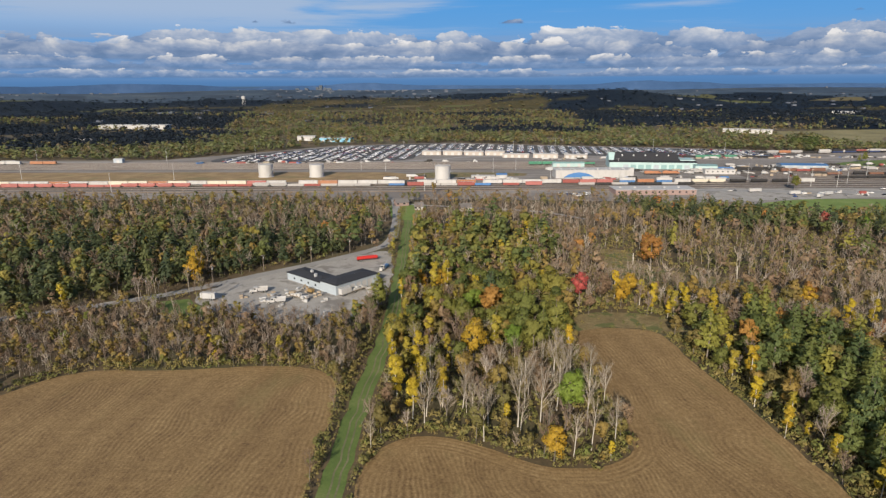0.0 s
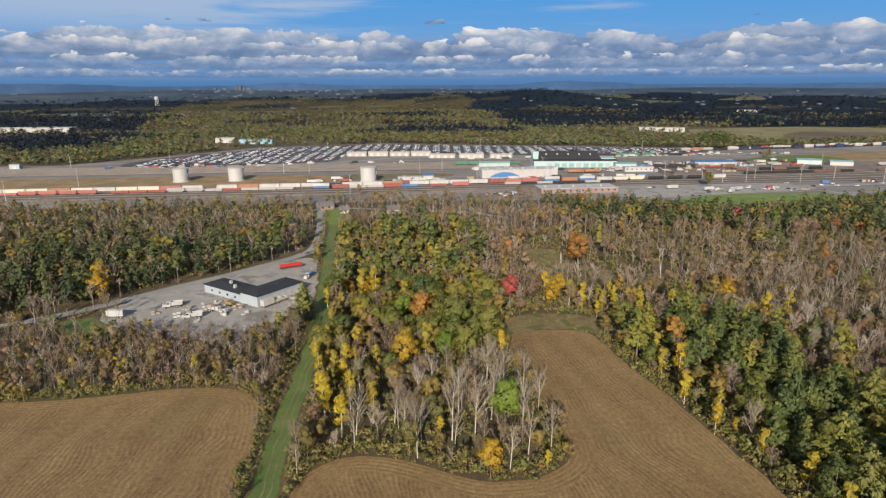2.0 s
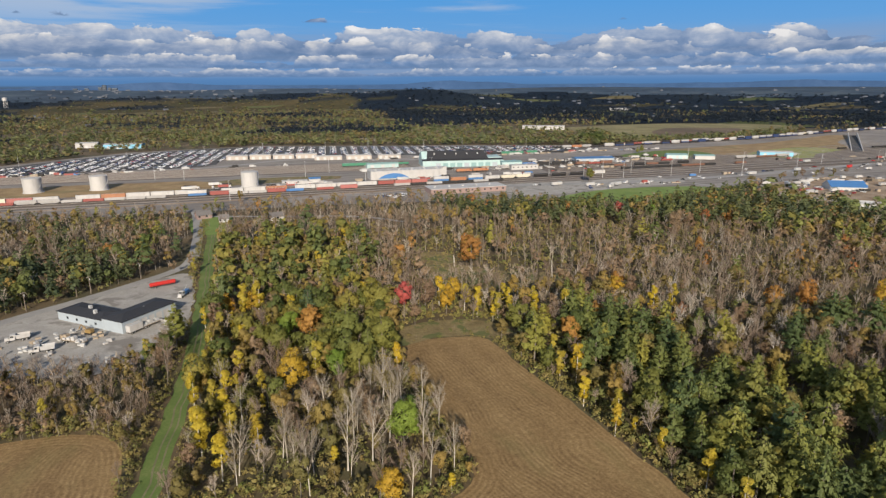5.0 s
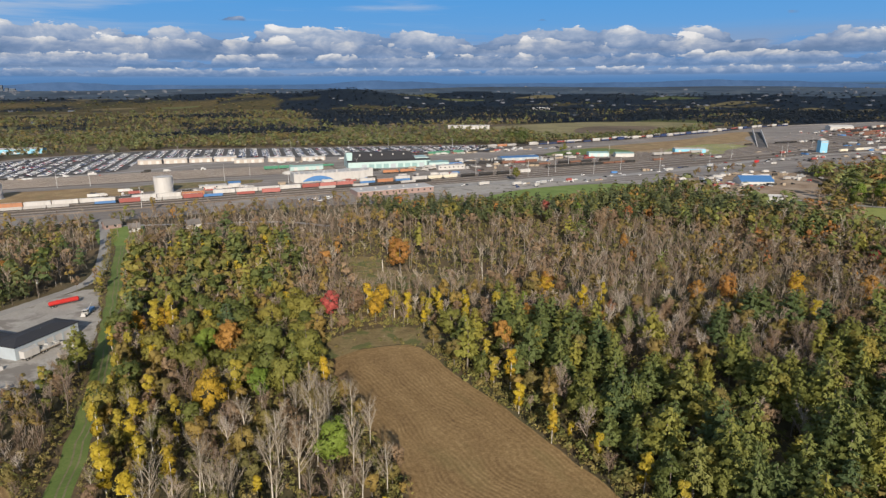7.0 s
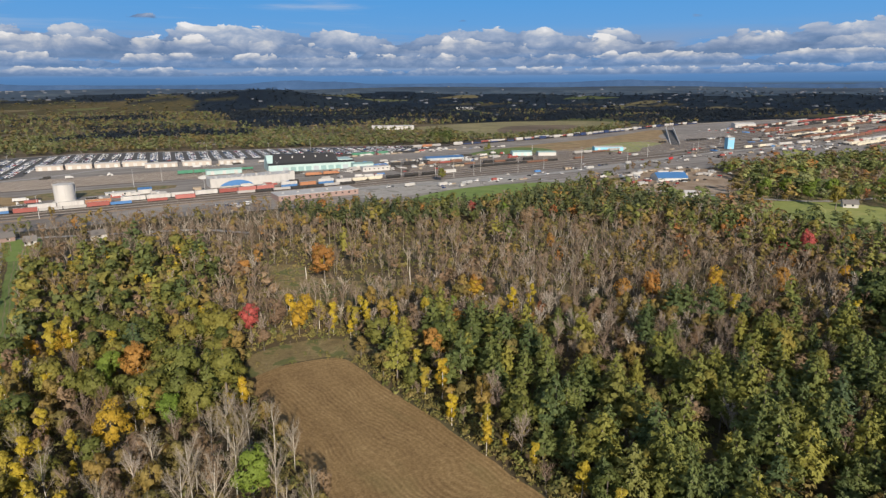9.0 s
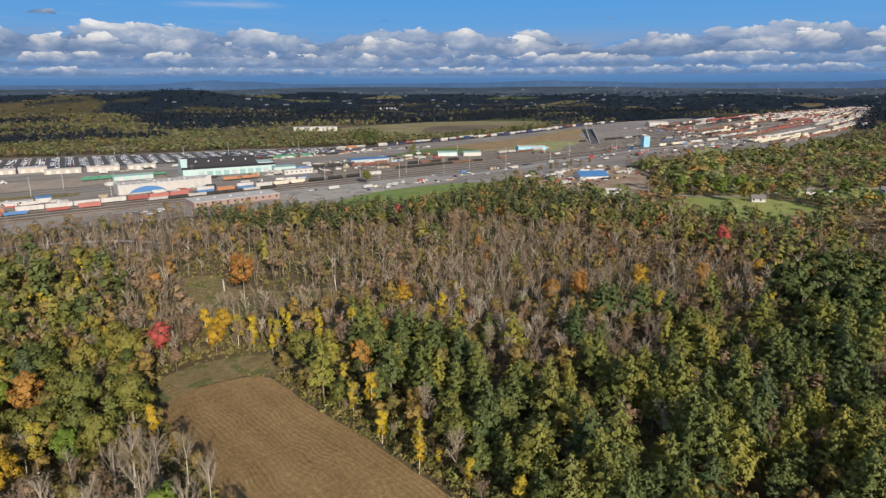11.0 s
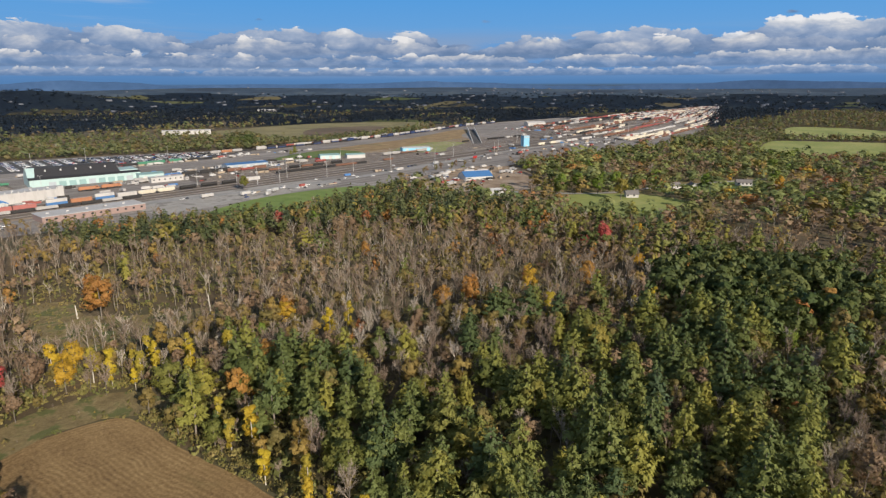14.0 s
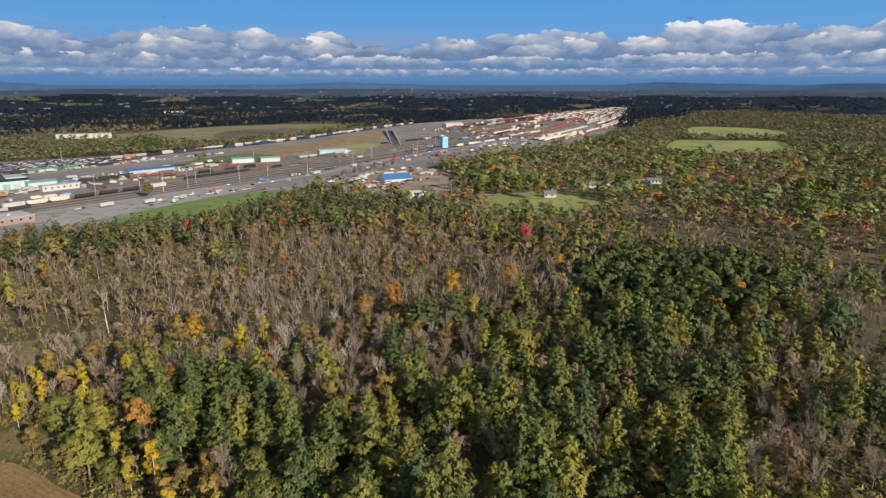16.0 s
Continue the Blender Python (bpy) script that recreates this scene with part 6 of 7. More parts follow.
for i in range(3):
    shed("long_shed", pose(106 + 42 * i, 902.2 - 5.9 * i, 0, 0, 0, -8), 38 - 3 * i, 11, 5.2 + 0.5 * (i % 2), M_BEIGE, M_PALEROOF, "beige flat-roofed shed beside the yard tracks", pitch=0.6, doors=4, group="long sheds")
shed("yard_hut", pose(-446, 858, 0), 12, 7, 5.6, M_GREYWALL, M_PALEROOF, "small grey hut beside the tracks", pitch=0.0, doors=1)
shed("pump_house", pose(45, 690, 0), 26, 8, 3.6, M_WHITE, M_PALEROOF, "low white pump house beside the tank", pitch=0.0, windows=4)
shed("blue_hut", pose(66, 694, 0), 12, 7, 4.2, M_WHITE, M_BLUE, "white hut with a blue roof", doors=1)
shed("wash_shed", pose(160, 792, 0), 40, 8, 5.0, M_TEAL, M_TEALROOF, "low teal shed between the tracks", doors=3)
shed("canopy_shed", pose(446, 770, 0, 0, 0, -8), 54, 18, 4.2, M_GREYWALL, M_BLUE, "broad shed with a bright blue roof", doors=5)
shed("teal_shed", pose(570, 758, 0, 0, 0, -25), 28, 16, 5.4, M_TEAL, M_TEALROOF, "pale teal shed with big doors", doors=3)
shed("teal_shed", pose(600, 738, 0, 0, 0, -25), 26, 14, 5.0, M_WHITE, M_TEALROOF, "white shed with a teal roof", doors=2)
shed("blue_shed", pose(722, 738, 0, 0, 0, -30), 44, 16, 5.6, M_SKYBLUE, M_PALEROOF, "pale blue shed on a grass island", doors=3)
shed("hump_building", pose(1356, 942, 0, 0, 0, -25), 50, 20, 7.5, M_WHITE, M_PALEROOF, "white gabled building in the sorting yard", pitch=3.0, doors=4)
shed("blue_roof_shop", pose(556, 482, 0, 0, 0, -28), 32, 22, 3.4, M_GALV, M_BLUE, "grey shop with a bright blue metal roof", pitch=4.6, doors=3)
shed("barn", pose(487, 398, 0, 0, 0, -40), 20, 11, 4.6, M_WHITE, M_PALEROOF, "white low barn among the trees", pitch=1.8, doors=2)
shed("long_barn", pose(654, 1350, 0, 0, 0, -27), 96, 18, 8.0, M_WHITE, M_PALEROOF, "very long white barn beyond the woods", doors=8)
shed("warehouse", pose(-770, 1585, 0, 0, 0, -3), 170, 40, 10, M_WHITE, M_PALEROOF, "large white warehouse in the far woods", pitch=0.0, doors=10)
shed("warehouse", pose(-262, 1215, 0), 34, 18, 8, M_WHITE, M_PALEROOF, "white warehouse behind the woods", doors=3)
shed("warehouse", pose(-200, 1185, 0, 0, 0, -8), 60, 22, 7, M_SKYBLUE, M_PALEROOF, "pale blue warehouse behind the woods", doors=4)
shed("farm_building", pose(-681, 1195, 0), 44, 14, 5.5, M_WHITE, M_PALEROOF, "white farm building in the woods", doors=2)
shed("farm_building", pose(1402, 2215, 0, 0, 0, -30), 70, 24, 9, M_WHITE, M_PALEROOF, "white farm building in far dark woods", doors=4)

SITES = []

# blue tower
tow = thing("control_tower", pose(896, 652, 0, 0, 0, -30), "square sky-blue control tower in the yard", "tower")
g = Geo()
g.box(-5, -6, 0, 5, 6, 17.4)
part("wall", g, M_SKYBLUE, tow)
g = Geo()
g.box(-5.3, -6.3, 17.4, 5.3, 6.3, 17.9)
part("roof", g, M_PALEROOF, tow)
g = Geo()
g.box(-1.2, -6.08, 0, 1.2, -5.99, 2.6)
part("door", g, M_GALV, tow)
# plain band of blue-grey cladding near the top, not glazed
g = Geo()
g.box(-4.6, -6.07, 14.4, 4.6, -5.99, 16.2)
part("window", g, M_GREYWALL, tow)


def house(x, y, turn, w=11, d=8, wall=M_WHITE, label="small white house with a grey gable roof"):
    ob = shed("house", pose(x, y, 0, 0, 0, turn), w, d, 3.2, wall, M_SHINGLE, label, pitch=2.6, windows=4, group="houses", eave=0.5)
    g = Geo()
    g.box(w * 0.2, 0.4, 4.2, w * 0.2 + 0.8, 1.2, 6.9)
    part("chimney", g, M_PINKWALL, ob)


house(558, 300, -50)
house(630, 290, -35)
house(640, 276, 40)
house(696, 245, -60, 15)
house(953, 140, -60, 22, 9)
house(905, 170, -30, 16)
house(-36, 532, 20, wall=M_PINKWALL, label="small brick house with a grey gable roof")
house(-20, 512, 0, 7, 6)
house(17, 508, 12, 13)

# parking asphalt, roads and grass of the yard
sheet("car_park", smooth_loop([(-318, 858), (-200, 862), (-60, 872), (-40, 920), (-34, 958), (110, 952), (220, 920), (330, 905), (440, 905), (560, 935), (470, 985), (380, 1018), (212, 1068), (20, 1130), (-160, 1085), (-300, 950)], 20.0), 0.10, M_ASPHALT, "dark asphalt car park full of parked cars", "car park")
sheet("dry_strip", smooth_loop([(-760, 668), (-500, 672), (-220, 672), (-100, 670), (-42, 674), (-34, 712), (-60, 744), (-200, 752), (-420, 756), (-760, 752)], 18.0, 4.0), 0.09, M_DRYGRASS, "dry brown grass strip round the storage tanks", "grass")
sheet("dry_strip_2", smooth_loop([(-30, 700), (-24, 740), (60, 742), (100, 730), (96, 712), (30, 704)], 10.0, 2.0), 0.09, M_BRUSH, "rough grass strip behind the tank", "grass")
sheet("yard_grass", smooth_loop([(520, 800), (600, 850), (720, 880), (860, 905), (1000, 955), (1120, 1000), (1130, 960), (1000, 880), (930, 800), (860, 762), (740, 752), (640, 775)], 20.0, 3.0), 0.09, M_DRYGRASS, "dry yellow grass island in the rail yard", "grass")
sheet("yard_lawn", smooth_loop([(505, 800), (560, 838), (640, 850), (660, 800), (620, 760), (560, 778)], 12.0, 2.0), 0.14, M_GRASS, "green grass round the teal sheds", "grass")
sheet("yard_lawn_2", smooth_loop([(690, 752), (760, 800), (860, 820), (880, 770), (800, 738), (740, 700)], 12.0, 2.0), 0.14, M_CROP, "green and yellow grass round the blue shed", "grass")
sheet("office_lot", smooth_loop([(236, 548), (245, 610), (330, 612), (420, 608), (440, 570), (330, 552), (270, 545)], 10.0), 0.12, M_GRAVEL, "grey gravel lot beside the office", "car park")
ribbon("yard_road", smooth_loop([(250, 605), (400, 588), (520, 590), (640, 606), (760, 622), (900, 628), (1050, 610)], 20.0, closed=False), 12.0, 0.13, M_ROAD, "pale service road along the yard", "road")
ribbon("yard_road_2", smooth_loop([(-1300, 880), (-640, 870), (-330, 850), (-60, 860), (60, 915), (200, 870), (340, 850)], 20.0, closed=False), 9.0, 0.15, M_ROAD, "pale service road behind the tracks", "road")
ribbon("yard_road_3", smooth_loop([(-700, 606), (-300, 606), (-60, 606), (100, 612), (250, 605)], 20.0, closed=False), 7.0, 0.13, M_DIRT, "brown dirt road beside the tracks", "road")
ribbon("house_road", smooth_loop([(-40, 540), (20, 520), (80, 500), (110, 470)], 10.0, closed=False), 5.0, 0.1, M_ROAD, "narrow pale road among the trees", "road")
ribbon("shop_road", smooth_loop([(440, 560), (480, 470), (500, 420), (520, 380), (560, 330), (640, 300), (760, 240)], 10.0, closed=False), 6.0, 0.11, M_ROAD, "narrow road past the shop to the houses", "road")

# underpass ramp between concrete walls
ramp_way = Vector((1150, 980)) - Vector((880, 740))
dw = ramp_way.normalized()
sw = Vector((-dw.y, dw.x))
ob = thing("underpass", pose(0, 0, 0), "sunken road ramp between pale concrete walls", "underpass", kind="structure")
for off in (-7.5, 7.5):
    g = Geo()
    a, b = Vector((890, 749)) + sw * off, Vector((1140, 971)) + sw * off
    q = sw * 0.6
    g.hull([(*(a - q), 0), (*(b - q), 0), (*(b + q), 0), (*(a + q), 0)], [(*(a - q), 0.8), (*(b - q), 6.5), (*(b + q), 6.5), (*(a + q), 0.8)])
    part("retaining_wall", g, M_CONCRETE, ob)
g = Geo()
a, b = Vector((880, 740)), Vector((1150, 980))
g.hull([(*(a - sw * 6.5), 0.16), (*(b - sw * 6.5), 0.16), (*(b + sw * 6.5), 0.16), (*(a + sw * 6.5), 0.16)], [(*(a - sw * 6.5), 0.24), (*(b - sw * 6.5), 0.24), (*(b + sw * 6.5), 0.24), (*(a + sw * 6.5), 0.24)])
part("roadway", g, M_ASPHALT, ob)


for i, (x, y, a, c, k, ln) in enumerate(((500, 470, 20, M_WHITE, "box", 12), (510, 500, 70, M_WHITE, "box", 10), (520, 515, 65, M_GALV, "box", 12), (585, 515, -30, M_PALEROOF, "box", 12), (600, 505, -32, M_WHITE, "box", 9), (570, 530, -20, M_TIMBER, "flat", 11), (590, 535, 10, M_TIMBER, "flat", 11), (500, 440, -45, M_WHITE, "box", 9), (330, 575, 10, M_WHITE, "box", 10), (345, 560, 40, M_WHITE, "box", 9), (360, 572, 20, M_GALV, "box", 8), (300, 590, 5, M_WHITE, "box", 12), (545, 590, 8, M_WHITE, "box", 12), (620, 600, 15, M_GALV, "box", 10), (660, 590, 90, M_WHITE, "flat", 11), (700, 600, 20, M_RED, "box", 10))):
    SITES.append((x, y, a, c, k, ln))

# ---- poles ----
def light_pole(h=18.0):
    ob = thing("light_pole", pose(0, 0, 0), "tall slim galvanised light pole with lamp heads", "light pole", group="yard light poles")
    g = Geo()
    g.tube((0, 0, 0), (0, 0, h), 0.26, 0.13, 8)
    part("pole", g, M_GALV, ob)
    for s in (-1, 1):
        g = Geo()
        g.tube((0, 0, h - 0.3), (s * 1.5, 0, h), 0.07, 0.05, 5)
        g.box(s * 1.5 - 0.5, -0.25, h - 0.1, s * 1.5 + 0.5, 0.25, h + 0.12)
        part("lamp_head", g, M_GALV, ob)
    return ob


spots = [(-560, 860), (-470, 690), (-380, 858), (-300, 690), (-100, 762), (-70, 760), (90, 764), (60, 735), (118, 676), (330, 668), (352, 628), (372, 622), (396, 618), (420, 640), (452, 610), (500, 622), (540, 600),
         (596, 660), (640, 620), (700, 640), (760, 612), (820, 650), (-270, 900), (-150, 905), (-60, 965), (20, 990), (110, 972), (180, 1000), (260, 960), (330, 980), (420, 930), (940, 700), (1040, 660), (1150, 720), (1250, 640), (1330, 690), (-18, 606), (-330, 612), (205, 725), (480, 700), (560, 720)]
first = light_pole()
for i, (x, y) in enumerate(spots):
    m = pose(x, y, 0, 0, 0, 37 * i)
    if i == 0:
        first.matrix_basis = m
    else:
        copy_thing(first, m)


def utility_pole():
    ob = thing("utility_pole", pose(0, 0, 0), "weathered wooden utility pole with crossarm", "utility pole", group="utility poles")
    g = Geo()
    g.tube((0, 0, -0.2), (0, 0, 9.4), 0.19, 0.12, 7)
    part("pole", g, M_POLE, ob)
    g = Geo()
    g.box(-1.2, -0.08, 8.6, 1.2, 0.08, 8.8)
    arm = part("crossarm", g, M_POLE, ob)
    for x in (-1.0, -0.4, 0.4, 1.0):
        g = Geo()
        g.tube((x, 0, 8.8), (x, 0, 9.05), 0.07, 0.05, 5)
        part("insulator", g, M_GALV, arm)
    g = Geo()
    g.tube((0.3, 0, 7.1), (0.3, 0, 8.1), 0.25, 0.25, 8)
    part("transformer", g, M_GALV, ob)
    return ob


first = utility_pole()
upoles = [(-205, 264.0), (-178, 276.5), (-147, 292), (-122, 313.5), (-101, 335), (-78, 353.5), (-58, 372.5), (-46, 396), (-30, 498), (-44, 470)]
for i, (x, y) in enumerate(upoles):
    m = pose(x, y, 0, 0, 0, 45)
    if i == 0:
        first.matrix_basis = m
    else:
        copy_thing(first, m)
for k, dx in enumerate((-1.0, 1.0)):
    c = bpy.data.curves.new("overhead_wire", "CURVE")
    c.dimensions, c.bevel_depth = "3D", 0.018
    for (x0, y0), (x1, y1) in zip(upoles[:8], upoles[1:8]):
        sp = c.splines.new("POLY")
        sp.points.add(8)
        for i in range(9):
            f = i / 8
            sp.points[i].co = (x0 + (x1 - x0) * f + dx * 0.7, y0 + (y1 - y0) * f + dx * 0.7, 9.05 - 3.2 * f * (1 - f) * 0.5, 1)
    c.materials.append(M_DARK)
    tagged(new("overhead_wire", c), "thin dark overhead wire strung along the road", "cable")

# ---- garage beside the road ----
A45 = 48.5
gar = thing("garage", pose(-53, 291, 0, 0, 0, A45), "blue-grey L-shaped garage with dark hip roofs", "building")
# local x runs along the long wing, local y across it
g = Geo()
t, h = 0.25, 5.2
L, D = 28.0, 12.2
cuts = [(1.6 + 3.9 * i, 4.6 + 3.9 * i) for i in range(6)]
x = 0.0
for a, b in cuts:
    g.box(x, 0, 0, a, t, h)
    g.box(a, 0, 3.6, b, t, h)
    x = b
g.box(x, 0, 0, L, t, h)
g.box(0, D - t, 0, L, D, h)
g.box(0, t, 0, t, D - t, h)
g.box(L - t, t, 0, L, D - t, h)
part("wall", g, M_GREYWALL, gar)
for a, b in cuts:
    g = Geo()
    g.box(a, 0.1, 0, b, 0.18, 3.6)
    part("roller_door", g, M_WHITE, gar, "white roller door")


def hip(x0, y0, x1, y1, z, up, e=0.5):
    g = Geo()
    x0, y0, x1, y1 = x0 - e, y0 - e, x1 + e, y1 + e
    c = min(x1 - x0, y1 - y0) / 2
    base = [(x0, y0, z), (x1, y0, z), (x1, y1, z), (x0, y1, z)]
    g.hull(base, [(x, y, z + 0.22) for x, y, z in base])
    b = [(x, y, z + 0.22) for x, y, z in base]
    if x1 - x0 >= y1 - y0:
        r0, r1 = (x0 + c, (y0 + y1) / 2, z + up), (x1 - c, (y0 + y1) / 2, z + up)
        g.face([b[0], b[1], r1, r0])
        g.face([b[1], b[2], r1])
        g.face([b[2], b[3], r0, r1])
        g.face([b[3], b[0], r0])
    else:
        r0, r1 = ((x0 + x1) / 2, y0 + c, z + up), ((x0 + x1) / 2, y1 - c, z + up)
        g.face([b[0], b[1], r0])
        g.face([b[1], b[2], r1, r0])
        g.face([b[2], b[3], r1])
        g.face([b[3], b[0], r0, r1])
    return g


part("roof", hip(0, 0, L, D, h, 1.3), M_BLACKROOF, gar)
g = Geo()
g.box(0.3, D, 0, 12.0, D + t, 4.0)
g.box(0.3, D + 0.3, 0, 0.3 + t, D + 29, 4.0)
g.box(12.0 - t, D, 0, 12.0, D + 29, 4.0)
g.box(0.3, D + 29 - t, 0, 12.0, D + 29, 4.0)
part("wall", g, M_GREYWALL, gar)
part("roof", hip(0.3, D + 0.6, 12.0, D + 29, 4.0, 1.1), M_BLACKROOF, gar)
for i in range(4):
    g = Geo()
    g.box(0.22, D + 4 + 6.0 * i, 1.4, 0.3, D + 5.2 + 6.0 * i, 2.4)
    part("window", g, M_GLASS, gar)
for px_, py_ in ((4, D + 9), (7, D + 16), (16, 6)):
    g = Geo()
    g.box(px_ - 0.6, py_ - 0.6, 4.6, px_ + 0.6, py_ + 0.6, 6.4)
    part("roof_vent", g, M_GALV, gar)


# ---- trucks and machines in the gravel yard ----
def wheel_set(ob, spots, r=0.52, wide=0.35):
    for x, y in spots:
        g = Geo()
        g.tube((x, y - wide / 2, r), (x, y + wide / 2, r), r, r, 14)
        w = part("wheel", g, M_TYRE, ob)
        g = Geo()
        g.tube((x, y - wide / 2 - 0.02, r), (x, y + wide / 2 + 0.02, r), r * 0.5, r * 0.5, 10)
        part("rim", g, M_GALV, w)


def cab_unit(ob, x, colour):
    g = Geo()
    g.hull([(x, -1.2, 0.9), (x + 2.0, -1.2, 0.9), (x + 2.0, 1.2, 0.9), (x, 1.2, 0.9)], [(x, -1.1, 3.0), (x + 1.7, -1.1, 3.0), (x + 1.7, 1.1, 3.0), (x, 1.1, 3.0)])
    g.box(x + 2.0, -0.95, 0.9, x + 3.6, 0.95, 2.0, bev=0.2)
    cab = part("cab", g, colour, ob)
    g = Geo()
    g.hull([(x + 1.94, -1.0, 2.0), (x + 1.98, -1.0, 2.0), (x + 1.98, 1.0, 2.0), (x + 1.94, 1.0, 2.0)], [(x + 1.76, -0.95, 2.8), (x + 1.8, -0.95, 2.8), (x + 1.8, 0.95, 2.8), (x + 1.76, 0.95, 2.8)])
    for s in (-1, 1):
        g.box(x + 0.5, s * 1.16 - 0.02, 2.0, x + 1.6, s * 1.16 + 0.02, 2.7)
    part("window", g, M_GLASS, cab)
    g = Geo()
    g.box(x + 3.6, -1.15, 0.5, x + 3.75, 1.15, 0.95)
    part("bumper", g, M_GALV, ob)


def dump_truck(m, label, bed=M_WHITE, cab=M_WHITE):
    ob = thing("dump_truck", m, label, "truck", group="trucks in the yard")
    g = Geo()
    g.box(-4.2, -0.5, 0.7, 3.0, 0.5, 1.0)
    part("chassis", g, M_DARK, ob)
    g = Geo()
    g.hull([(-4.4, -1.0, 1.1), (0.2, -1.0, 1.1), (0.2, 1.0, 1.1), (-4.4, 1.0, 1.1)], [(-4.7, -1.25, 2.9), (0.4, -1.25, 2.9), (0.4, 1.25, 2.9), (-4.7, 1.25, 2.9)], cap=False)
    g.face([(-4.4, -1.0, 1.15), (0.2, -1.0, 1.15), (0.2, 1.0, 1.15), (-4.4, 1.0, 1.15)])
    g.box(0.3, -1.25, 2.7, 1.4, 1.25, 3.15)
    part("dump_body", g, bed, ob)
    cab_unit(ob, 0.6, cab)
    wheel_set(ob, [(3.3, -1.05), (3.3, 1.05), (-1.8, -1.05), (-1.8, 1.05), (-3.2, -1.05), (-3.2, 1.05)])
    return ob


def trailer(m, label, colour, kind="flat", length=12.0):
    ob = thing("trailer", m, label, "trailer", group="trailers in the yard")
    hl = length / 2
    g = Geo()
    g.box(-hl, -0.45, 0.8, hl, 0.45, 1.1)
    part("chassis", g, M_DARK, ob)
    g = Geo()
    if kind == "tanker":
        g.tube((-hl + 0.5, 0, 2.0), (hl - 0.5, 0, 2.0), 1.05, 1.05, 16)
        g.tube((hl - 0.5, 0, 2.0), (hl - 0.1, 0, 2.0), 1.05, 0.5, 16)
        g.tube((-hl + 0.1, 0, 2.0), (-hl + 0.5, 0, 2.0), 0.5, 1.05, 16)
        for x in (-2.5, 0, 2.5):
            g.tube((x, 0, 2.95), (x, 0, 3.2), 0.35, 0.3, 8)
        part("tank", g, colour, ob)
    elif kind == "box":
        g.box(-hl, -1.25, 1.1, hl, 1.25, 3.9, bev=0.06)
        part("body", g, colour, ob)
    else:
        g.box(-hl, -1.25, 1.1, hl, 1.25, 1.28)
        part("deck", g, M_TIMBER, ob)
        g = Geo()
        for k in range(5):
            x = -hl + 1.0 + k * (length - 2) / 4
            g.box(x - 0.8, -1.0, 1.28, x + 0.8, 0.9, 1.9 + 0.5 * (k % 3), bev=0.05)
        part("load", g, colour, ob, "pale crates and machine parts")
    wheel_set(ob, [(-hl + 1.2, -1.0), (-hl + 1.2, 1.0), (-hl + 2.5, -1.0), (-hl + 2.5, 1.0)])
    for s in (-1, 1):
        g = Geo()
        g.box(hl - 2.6, s * 0.8 - 0.08, 0.0, hl - 2.4, s * 0.8 + 0.08, 0.85)
        part("landing_leg", g, M_STEEL, ob)
    return ob


for x, y, a, c, k, ln in SITES:
    trailer(pose(x, y, 0.13, 0, 0, a), f"{'pale box' if k == 'box' else 'loaded flat'} trailer parked on open ground", c, k, float(ln))
dump_truck(pose(-93, 296.5, 0, 0, 0, 195), "white dump truck with a pale ribbed bed")
trailer(pose(-114, 285.5, 0, 0, 0, 174), "short pale box trailer at the lot's edge", M_PALEROOF, "box", 7.5)
trailer(pose(-45, 355, 0, 0, 0, 22), "long red tank trailer", M_RED, "tanker", 13.0)
ob = thing("tow_truck", pose(-33.5, 336, 0, 0, 0, 250), "white tow truck with a dark blue rear", "truck", group="trucks in the yard")
g = Geo()
g.box(-4.6, -0.5, 0.7, 3.2, 0.5, 1.0)
part("chassis", g, M_DARK, ob)
g = Geo()
g.box(-4.6, -1.25, 1.0, 0.4, 1.25, 2.4, bev=0.15)
part("rear_body", g, M_BLUE, ob)
cab_unit(ob, 0.6, M_WHITE)
g = Geo()
g.tube((-1.0, 0, 2.4), (-4.8, 0, 4.2), 0.18, 0.12, 6)
part("boom", g, M_WHITE, ob)
wheel_set(ob, [(3.3, -1.05), (3.3, 1.05), (-2.2, -1.05), (-2.2, 1.05), (-3.5, -1.05), (-3.5, 1.05)])
trailer(pose(-48.6, 292.0, 0, 0, 0, A45), "white box trailer beside the garage", M_WHITE, "box", 6.5)
trailer(pose(-43.5, 298.0, 0, 0, 0, A45), "flat trailer loaded with grey machine parts", M_GALV, "flat", 9.0)
trailer(pose(-70.0, 287.0, 0, 0, 0, -32), "flat trailer with pale crates", M_WHITE, "flat", 11.0)
trailer(pose(-73.5, 290.5, 0, 0, 0, -35), "rusty flat trailer with timber and pipes", M_TIMBER, "flat", 9.0)
dump_truck(pose(-80, 280.5, 0, 0, 0, 190), "pale parked truck with an empty grey bed", M_PALEROOF)
ob = thing("loader", pose(-34.5, 300, 0, 0, 0, 120), "small yellow wheel loader", "loader")
g = Geo()
g.box(-1.6, -0.7, 0.7, 0.8, 0.7, 1.5, bev=0.15)
part("body", g, M_YELLOW, ob)
g = Geo()
g.box(-0.7, -0.6, 1.5, 0.4, 0.6, 2.5, bev=0.1)
part("cab", g, M_GLASS, ob)
for s in (-1, 1):
    g = Geo()
    g.tube((0.6, s * 0.5, 1.3), (2.2, s * 0.5, 0.6), 0.1, 0.1, 5)
    part("lift_arm", g, M_YELLOW, ob)
g = Geo()
g.hull([(2.1, -1.0, 0.1), (2.9, -1.0, 0.1), (2.9, 1.0, 0.1), (2.1, 1.0, 0.1)], [(2.1, -1.0, 1.0), (2.3, -1.0, 1.0), (2.3, 1.0, 1.0), (2.1, 1.0, 1.0)])
